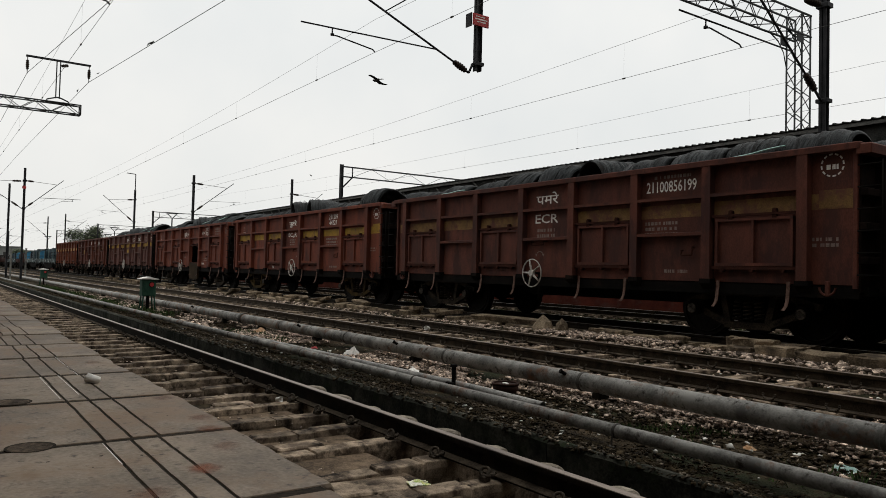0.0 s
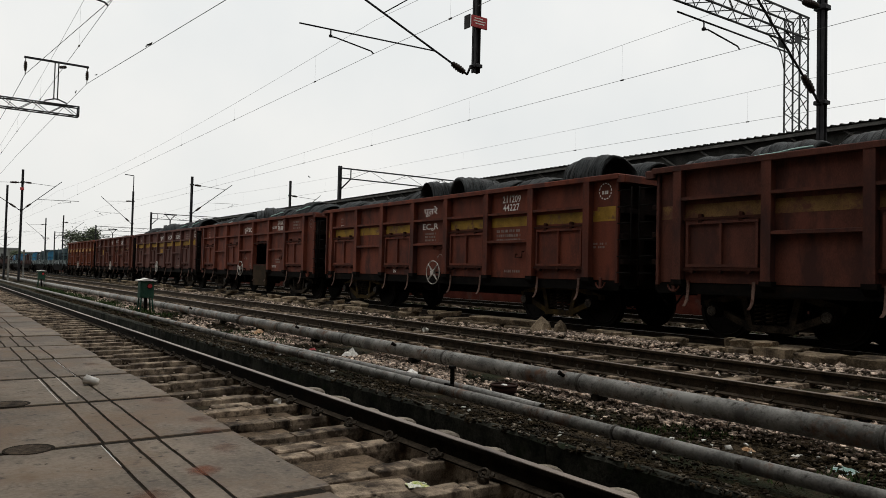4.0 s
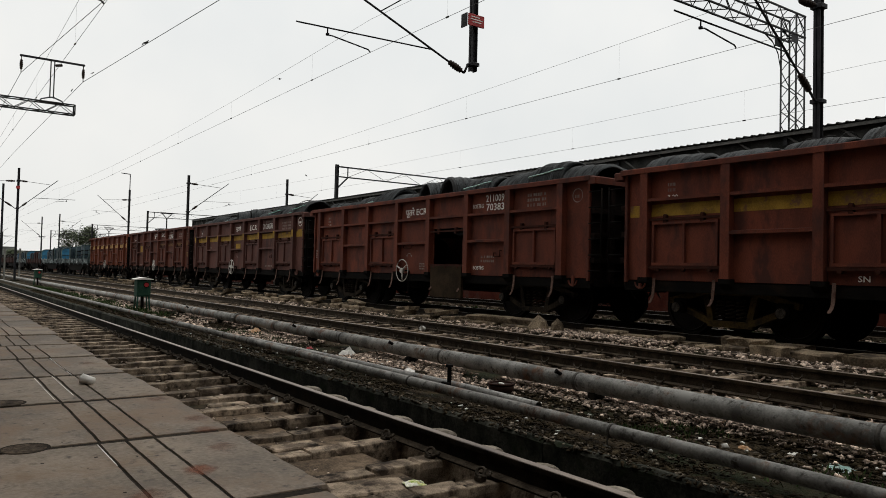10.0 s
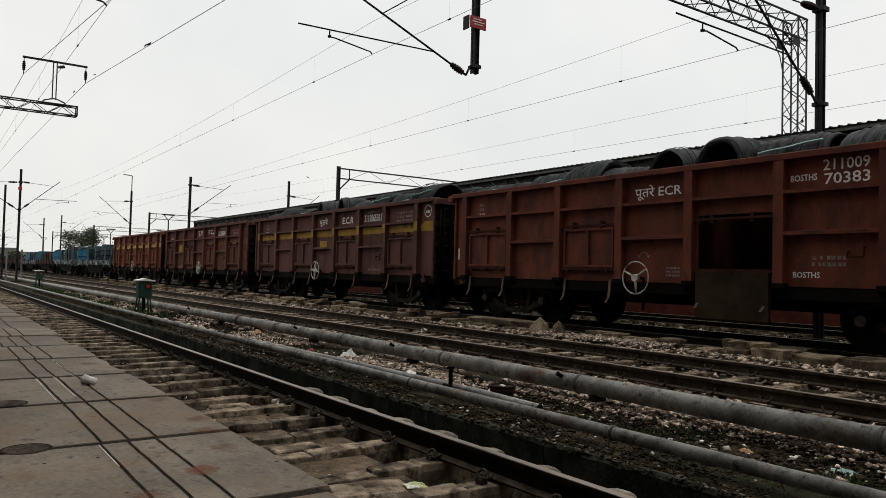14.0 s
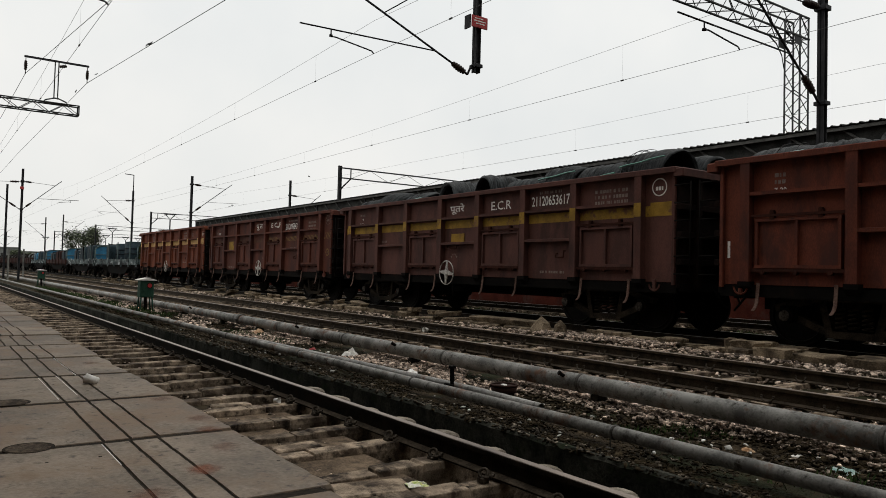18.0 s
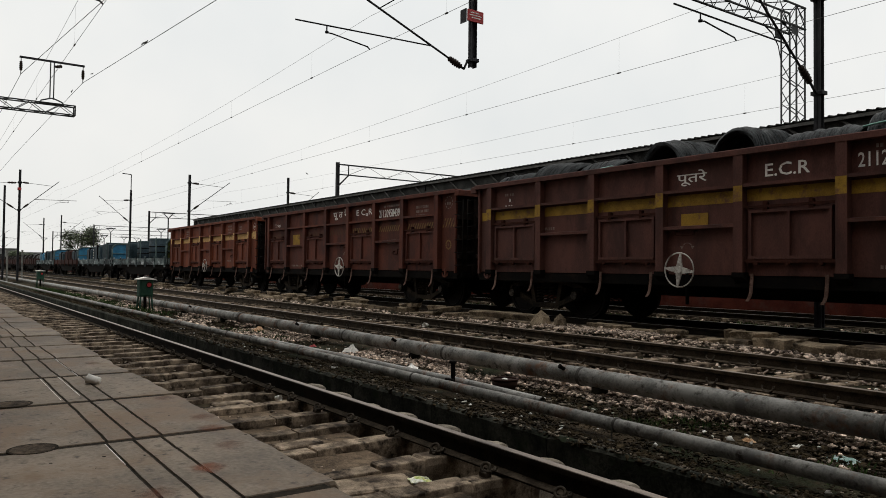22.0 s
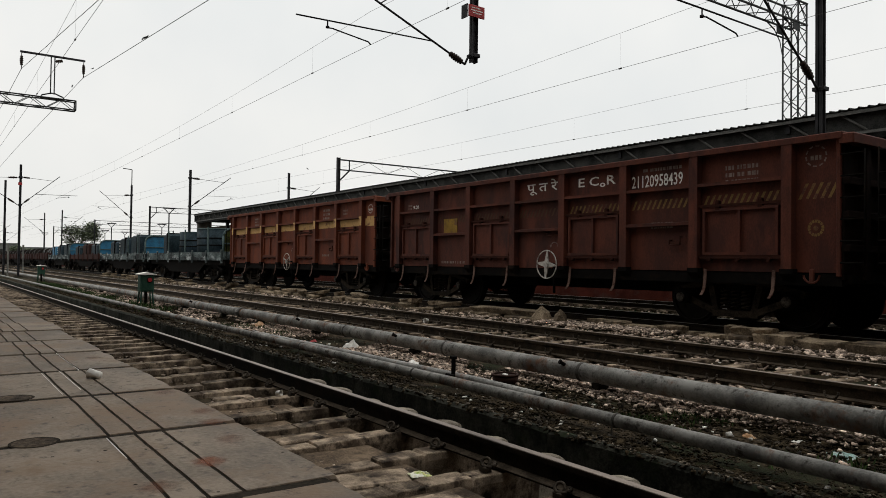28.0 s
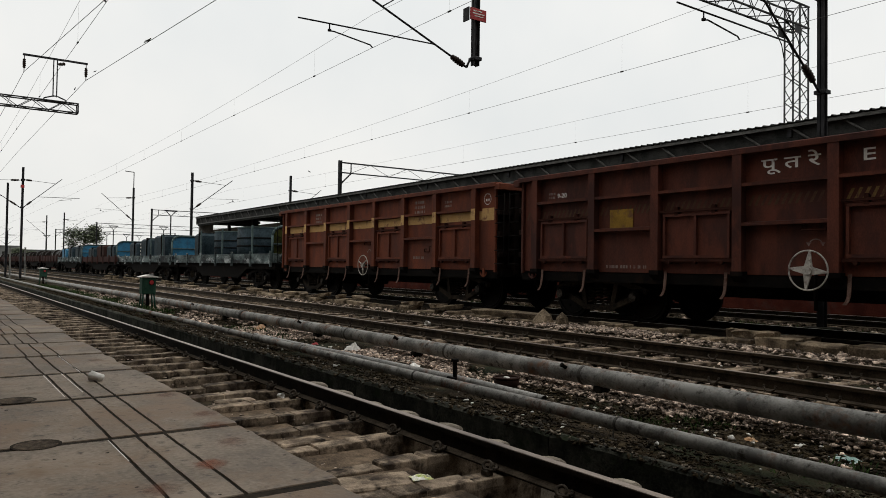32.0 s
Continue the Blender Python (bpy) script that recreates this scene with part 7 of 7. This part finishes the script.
crumpled_sheet("plastic_scrap", -2.66, 5.45, -0.195, 0.26, 0.16, 0.03, TEAL_LITTER, "torn teal netting scrap on the soil", "plastic scrap", 9)
crumpled_sheet("plastic_scrap", -3.04, 5.52, -0.19, 0.14, 0.08, 0.03, WHITE_LITTER, "small torn white scrap on the soil", "plastic scrap", 11)
crumpled_sheet("plastic_scrap", -2.59, 5.27, -0.195, 0.07, 0.05, 0.02, WHITE_LITTER, "small torn white scrap on the soil", "plastic scrap", 13)
crumpled_sheet("plastic_scrap", -3.37, 5.38, -0.19, 0.13, 0.08, 0.03, ORANGE_LITTER, "small orange scrap on the soil", "plastic scrap", 14)
crumpled_sheet("plastic_scrap", -3.59, 7.85, -0.05, 0.07, 0.05, 0.04, RED_SIGN, "small red scrap between the rails", "plastic scrap", 15)
dish = thing("clay_dish", "brown clay dish beside the pipe", "dish", at=pose(-6.35, 5.36, -0.19))
part("bowl", Shape().cyl((0, 0, 0), (0, 0, 0.11), 0.13, 20, 0.15), BROWN_DISH, dish)
part("rim", Shape().torus((0, 0, 0.115), (0, 0, 1), 0.143, 0.014, 20, 6), BROWN_DISH, dish)
part("scrap", Shape().lump((0.0, 0, 0.115), (0.12, 0.06, 0.03), 8), WHITE_LITTER, dish)

# platform fittings and stains
for x, y, r in ((-1.612, 0.175, 0.046), (-2.152, 0.185, 0.05)):
    lid = thing("floor_lid", "round broken cover sunk in the platform", "floor cover", at=pose(x, y, 0.7994))
    # flush dark disc stands for the shaded rim of a shallow recess
    part("plate", Shape().cyl((0, 0, -0.012), (0, 0, 0.0004), r * 0.97, 28), JOINT, lid)
    part("cover", Shape().cyl((r * 0.05, -r * 0.02, -0.01), (r * 0.05, -r * 0.02, 0.0008), r * 0.84, 26), LID, lid, "worn concrete cover")


def blot(name, x, y, z, r, mat, label, seed, n=26):
    v = [(0, 0, 0)] + [(r * (0.55 + 0.6 * abs(noise.noise((math.cos(a) * 2.2, math.sin(a) * 2.2, seed)))) * math.cos(a),
                        r * (0.55 + 0.6 * abs(noise.noise((math.cos(a) * 2.2, math.sin(a) * 2.2, seed)))) * math.sin(a), 0) for a in (2 * math.pi * i / n for i in range(n))]
    ob = part(name, Shape().add(v, [(0, i + 1, (i + 1) % n + 1) for i in range(n)]), mat, None, at=pose(x, y, z))
    return tagged(ob, label, "stain", "platform stains")


blot("spit_stain", -1.305, 0.413, 0.7993, 0.07, ORANGE_BLOT, "dried orange-red stain on the platform", 3)
for x, y in ((-1.62, 0.52), (-1.75, 0.54), (-2.05, 0.53), (-1.45, 0.5), (-2.9, 0.5), (-1.2, 0.3)):
    blot("spit_stain", x, y, 0.79932, 0.07, RED_BLOT, "faint reddish stain on the platform", x * 7)
rnd = random.Random(77)
for _ in range(46):
    x, y = rnd.uniform(-3.4, -0.9), rnd.uniform(0.1, 0.56)
    blot("dark_spot", x, y, 0.79928, rnd.uniform(0.0025, 0.006), JOINT, "small dark spot on the platform", rnd.uniform(0, 50), 9)
pale = Shape()
for x0, x1, y in ((-1.58, -1.4, 0.3005), (-2.58, -2.15, 0.3005), (-2.6, -2.2, 0.3525), (-2.75, -2.6, 0.409), (-3.1, -2.7, 0.409)):
    pale.box(x0, y - 0.0042, 0.7955, x1, y - 0.0022, 0.79945)
tagged(part("groove_paint", pale, WHITE_PAINT), "white paint left in the platform grooves", "paint", kind="stuff")

# planks between the sleepers
for x, y, ln, wd, turn, z in ((-3.96, 2.25, 0.6, 0.26, 82, -0.165), (-3.4, 2.3, 0.5, 0.2, 95, -0.17), (-5.2, 2.35, 0.4, 0.16, 100, -0.175), (-7.1, 2.5, 0.4, 0.14, 92, -0.175)):
    s = Shape().cbox(-ln / 2, -wd / 2, -0.05, ln / 2, wd / 2, 0.0, 0.012)
    s.v = [tuple(Vector(p) + 0.004 * Vector(noise.noise_vector((p[0] * 4 + x, p[1] * 5, p[2] * 3)))) for p in s.v]
    tagged(part("broken_slab", s, SLEEPER, None, at=pose(x, y, z, 2, 1, turn)), "broken buff concrete piece between the sleepers", "concrete piece", "broken pieces")


def weeds(spots, seed, blades=26):
    rnd = random.Random(seed)
    s = Shape()
    for x, y, z, r, h in spots:
        for _ in range(blades):
            a, d = rnd.uniform(0, 6.28), r * rnd.random() ** 0.6
            px, py, t = x + d * math.cos(a), y + d * math.sin(a), rnd.uniform(0, 6.28)
            hh, wd, ln = h * rnd.uniform(0.3, 1.1), h * rnd.uniform(0.04, 0.1), h * rnd.uniform(0.3, 0.8)
            cx, cy = math.cos(t), math.sin(t)
            s.add([(px - cy * wd, py + cx * wd, z), (px + cy * wd, py - cx * wd, z), (px + cx * ln * 0.6 + cy * wd, py + cy * ln * 0.6 - cx * wd, z + hh * 0.7), (px + cx * ln, py + cy * ln, z + hh), (px + cx * ln * 0.6 - cy * wd, py + cy * ln * 0.6 + cx * wd, z + hh * 0.7)], [(0, 1, 2, 3, 4)])
    return s


rnd = random.Random(31)
spots = [(rnd.uniform(-46, -20), rnd.uniform(4.75, 5.5), -0.2, 0.3, rnd.uniform(0.06, 0.17)) for _ in range(230)]
spots += [(-4.1 + rnd.uniform(-0.5, 0.5), 5.2 + rnd.uniform(-0.15, 0.15), -0.2, 0.15, 0.06) for _ in range(10)]
spots += [(-3.9 + rnd.uniform(-0.3, 0.3), 5.55 + rnd.uniform(-0.15, 0.15), -0.2, 0.12, 0.07) for _ in range(12)]
spots += [(-2.7 + rnd.uniform(-0.5, 0.5), 5.0 + rnd.uniform(-0.3, 0.3), -0.2, 0.18, 0.07) for _ in range(10)]
spots += [(-14 + rnd.uniform(-1.5, 1.5), 5.3 + rnd.uniform(-0.2, 0.3), -0.2, 0.2, 0.1) for _ in range(16)]
spots += [(rnd.uniform(-14, 0), rnd.uniform(4.3, 5.4), -0.21, 0.1, 0.03) for _ in range(30)]
spots += [(rnd.uniform(-16, 0), rnd.uniform(4.2, 4.42), -0.2, 0.08, 0.025) for _ in range(110)]
spots += [(rnd.uniform(-9, -1), rnd.uniform(4.7, 5.3), -0.21, 0.14, 0.035) for _ in range(40)]
spots += [(rnd.uniform(-30, -2), rnd.uniform(14.6, 16.2), -0.14, 0.3, 0.15) for _ in range(60)]
tagged(part("weeds", weeds(spots, 9), LEAF), "low green weeds between the pipes", "weeds", kind="stuff")
litter = [(rnd.uniform(-16, 1), rnd.choice((rnd.uniform(4.3, 5.6), rnd.uniform(6.3, 9.5))), 0, rnd.uniform(0.01, 0.04)) for _ in range(330)]
litter = [(x, y, ground_level(y) + 0.03, s) for x, y, _, s in litter]
tagged(stones("litter", litter, WHITE_LITTER, 12), "scraps of pale litter on the stones", "litter", kind="stuff")


def build_tree(x, y, h, spread, seed, label):
    rnd = random.Random(seed)
    t = thing("tree", label, "tree", "distant trees", at=pose(x, y, -0.3))
    trunk, leaf = Shape().cyl((0, 0, 0), (0.1, 0, h * 0.5), 0.28, 8, 0.16), Shape()
    ends = []
    for k in range(9):
        a = rnd.uniform(0, 6.28)
        z0 = h * rnd.uniform(0.3, 0.5)
        e = Vector((spread * 0.42 * math.cos(a), spread * 0.42 * math.sin(a), h * rnd.uniform(0.55, 0.9)))
        trunk.cyl((0.05, 0, z0), e, 0.1, 6, 0.03)
        ends.append(e)
    for e in ends:
        for _ in range(520):
            p = e + Vector((rnd.gauss(0, 0.11) * spread, rnd.gauss(0, 0.11) * spread, rnd.gauss(0, 0.07) * h))
            s, a, b = rnd.uniform(0.16, 0.36), rnd.uniform(0, 6.28), rnd.uniform(-0.6, 0.6)
            u, w = Vector((math.cos(a), math.sin(a), b)) * s, Vector((-math.sin(a), math.cos(a), rnd.uniform(-0.5, 0.5))) * s * 0.6
            leaf.add([p - u, p + w, p + u, p - w], [(0, 1, 2, 3)])
    part("trunk", trunk, BARK, t)
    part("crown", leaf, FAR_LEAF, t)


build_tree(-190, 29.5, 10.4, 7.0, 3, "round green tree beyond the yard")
build_tree(-260, 24, 5.5, 6, 4, "green tree far down the line, haze in its leaf colour")
build_tree(-300, 44, 6.5, 8, 5, "green tree far down the line, haze in its leaf colour")
for x, y, w, h in ((-420, -30, 60, 7), (-460, 20, 40, 9), (-520, 60, 60, 8), (-440, 110, 50, 10), (-600, 10, 60, 12)):
    b = thing("far_building", "low building on the skyline, haze in its grey", "building", "skyline buildings")
    part("wall", Shape().box(x - 10, y - w / 2, -0.3, x + 10, y + w / 2, h), HAZE_GREY, b)
    part("roof", Shape().box(x - 10.5, y - w / 2 - 0.5, h, x + 10.5, y + w / 2 + 0.5, h + 0.5), HAZE_GREY, b)
    for k in range(int(w / 6)):
        part("window", Shape().box(x + 10.0, y - w / 2 + 2 + k * 6, h * 0.4, x + 10.04, y - w / 2 + 4 + k * 6, h * 0.7), CANOPY, b)


# ---- birds ----
def bird_shapes(size):
    body = Shape().lump((0, 0, 0), (0.42 * size, 0.15 * size, 0.15 * size), 2, 2).lump((0.23 * size, 0, 0.03 * size), (0.13 * size, 0.1 * size, 0.1 * size), 3, 1)
    tail = Shape().add([(-0.18 * size, 0.03 * size, 0), (-0.42 * size, 0.09 * size, 0.0), (-0.44 * size, -0.09 * size, 0.0), (-0.18 * size, -0.03 * size, 0), (-0.3 * size, 0, -0.02 * size)], [(0, 1, 2, 3), (0, 4, 1), (1, 4, 2), (2, 4, 3), (3, 4, 0)])
    wing = Shape().add([(0.1 * size, 0, 0.02), (-0.12 * size, 0, 0.02), (-0.14 * size, 0.3 * size, 0.06 * size), (-0.16 * size, 0.62 * size, 0.02 * size), (0.02 * size, 0.6 * size, 0.03 * size), (0.13 * size, 0.28 * size, 0.08 * size),
                        (0.0, 0.02 * size, -0.01), (0, 0.3 * size, 0.04 * size)], [(0, 5, 2, 1), (5, 4, 3, 2), (0, 1, 2, 7), (0, 7, 5), (5, 7, 4), (4, 7, 3), (3, 7, 2)])
    return body.mesh("bird_body", FEATHER), tail.mesh("tail", FEATHER), wing.mesh("wing", FEATHER)


BIRDS, WINGS = [], []


def build_bird(size, label, at=None, flying=True):
    body, tail, wing = bird_shapes(size)
    b = thing("bird", label, "bird", "birds", at=at)
    part("bird_body", body, FEATHER, b)
    part("tail", tail, FEATHER, b)
    for side in (1, -1):
        w = part("wing", wing, FEATHER, b)
        if flying:
            WINGS.append((w, side))
        else:
            w.matrix_basis = Matrix.Translation((-0.02, side * 0.05 * size, 0.02)) @ Matrix.Rotation(side * 1.5, 4, "Z") @ Matrix.Diagonal((0.4, 0.5 * side, 0.4, 1))
    return b


for x, y, z, turn, s in ((-27.5, 6.26, 9.15, 60, 0.42), (-37.5, 5.37, 9.2, 10, 0.26), (-33.6, 5.55, 9.2, 100, 0.26), (-38.4, 17.6, 6.5, 200, 0.3)):
    build_bird(s, "small dark bird perched on a wire", pose(x, y, z, 0, -35, turn), False)
BIRDS.append((build_bird(0.95, "large dark bird gliding over the yard"), [(0, (-29.47, 16.69, 9.99)), (0.5, (-42.35, 13.33, 8.51)), (1, (-60.97, 9.49, 7.24)), (2, (-95, 2.0, 5.5)), (6, (-230, -30, 6)), (32, (-900, -230, 20))]))
BIRDS.append((build_bird(0.32, "small dark bird crossing the sky"), [(0, (-48, -42, 8)), (5, (-44, -12, 9)), (9, (-39.59, 10.53, 10.42)), (10, (-37.62, 15.53, 11.51)), (11, (-34.61, 21.31, 11.75)), (12, (-30.5, 26.94, 11.55)), (13, (-25.3, 32.14, 10.69)), (14, (-19.73, 36.14, 9.43)), (20, (20, 62, 8)), (32, (110, 120, 12))]))


def motions():
    times = [0, 1] + [2 * i for i in range(1, 16)] + [31, 32]
    for ob, m in MOVERS:
        walk(ob, [(t, Matrix.Translation((progress(t), 0, 0)) @ m) for t in times])
    for w, dx in WHEELSETS:
        walk(w, [(t * 0.25, Matrix.Translation((dx, 0, 0.5)) @ Matrix.Rotation(progress(t * 0.25) / 0.5, 4, "Y")) for t in range(129)])
    for b, rows in BIRDS:
        keyed = []
        for i, (t, p) in enumerate(rows):
            q = rows[min(i + 1, len(rows) - 1)][1]
            o = rows[max(i - 1, 0)][1]
            d = Vector(q) - Vector(o)
            keyed.append((t, Matrix.Translation(p) @ Matrix.Rotation(math.atan2(d.y, d.x), 4, "Z")))
        walk(b, keyed)
    for w, side in WINGS:
        mirror = Matrix.Rotation(math.pi, 4, "X") if side < 0 else Matrix.Identity(4)
        walk(w, [(t * 0.2, mirror @ Matrix.Rotation(0.15 + 0.5 * math.sin(t * 2.4), 4, "X")) for t in range(161)])


build_far_platform()
for row in (("far", -120, 20, 0.65, 4, -100), ("train", -170, 14, 0.65, 4, -100), ("middle", -170, 8, 0.62, 2.17, -24), ("near", -170, 8, 0.62, 7.473, -16)):
    build_track(row[0], row[1], row[2], row[3], row[4], row[5])
build_kerb_stones()
build_apron()
build_ballast()
motions()
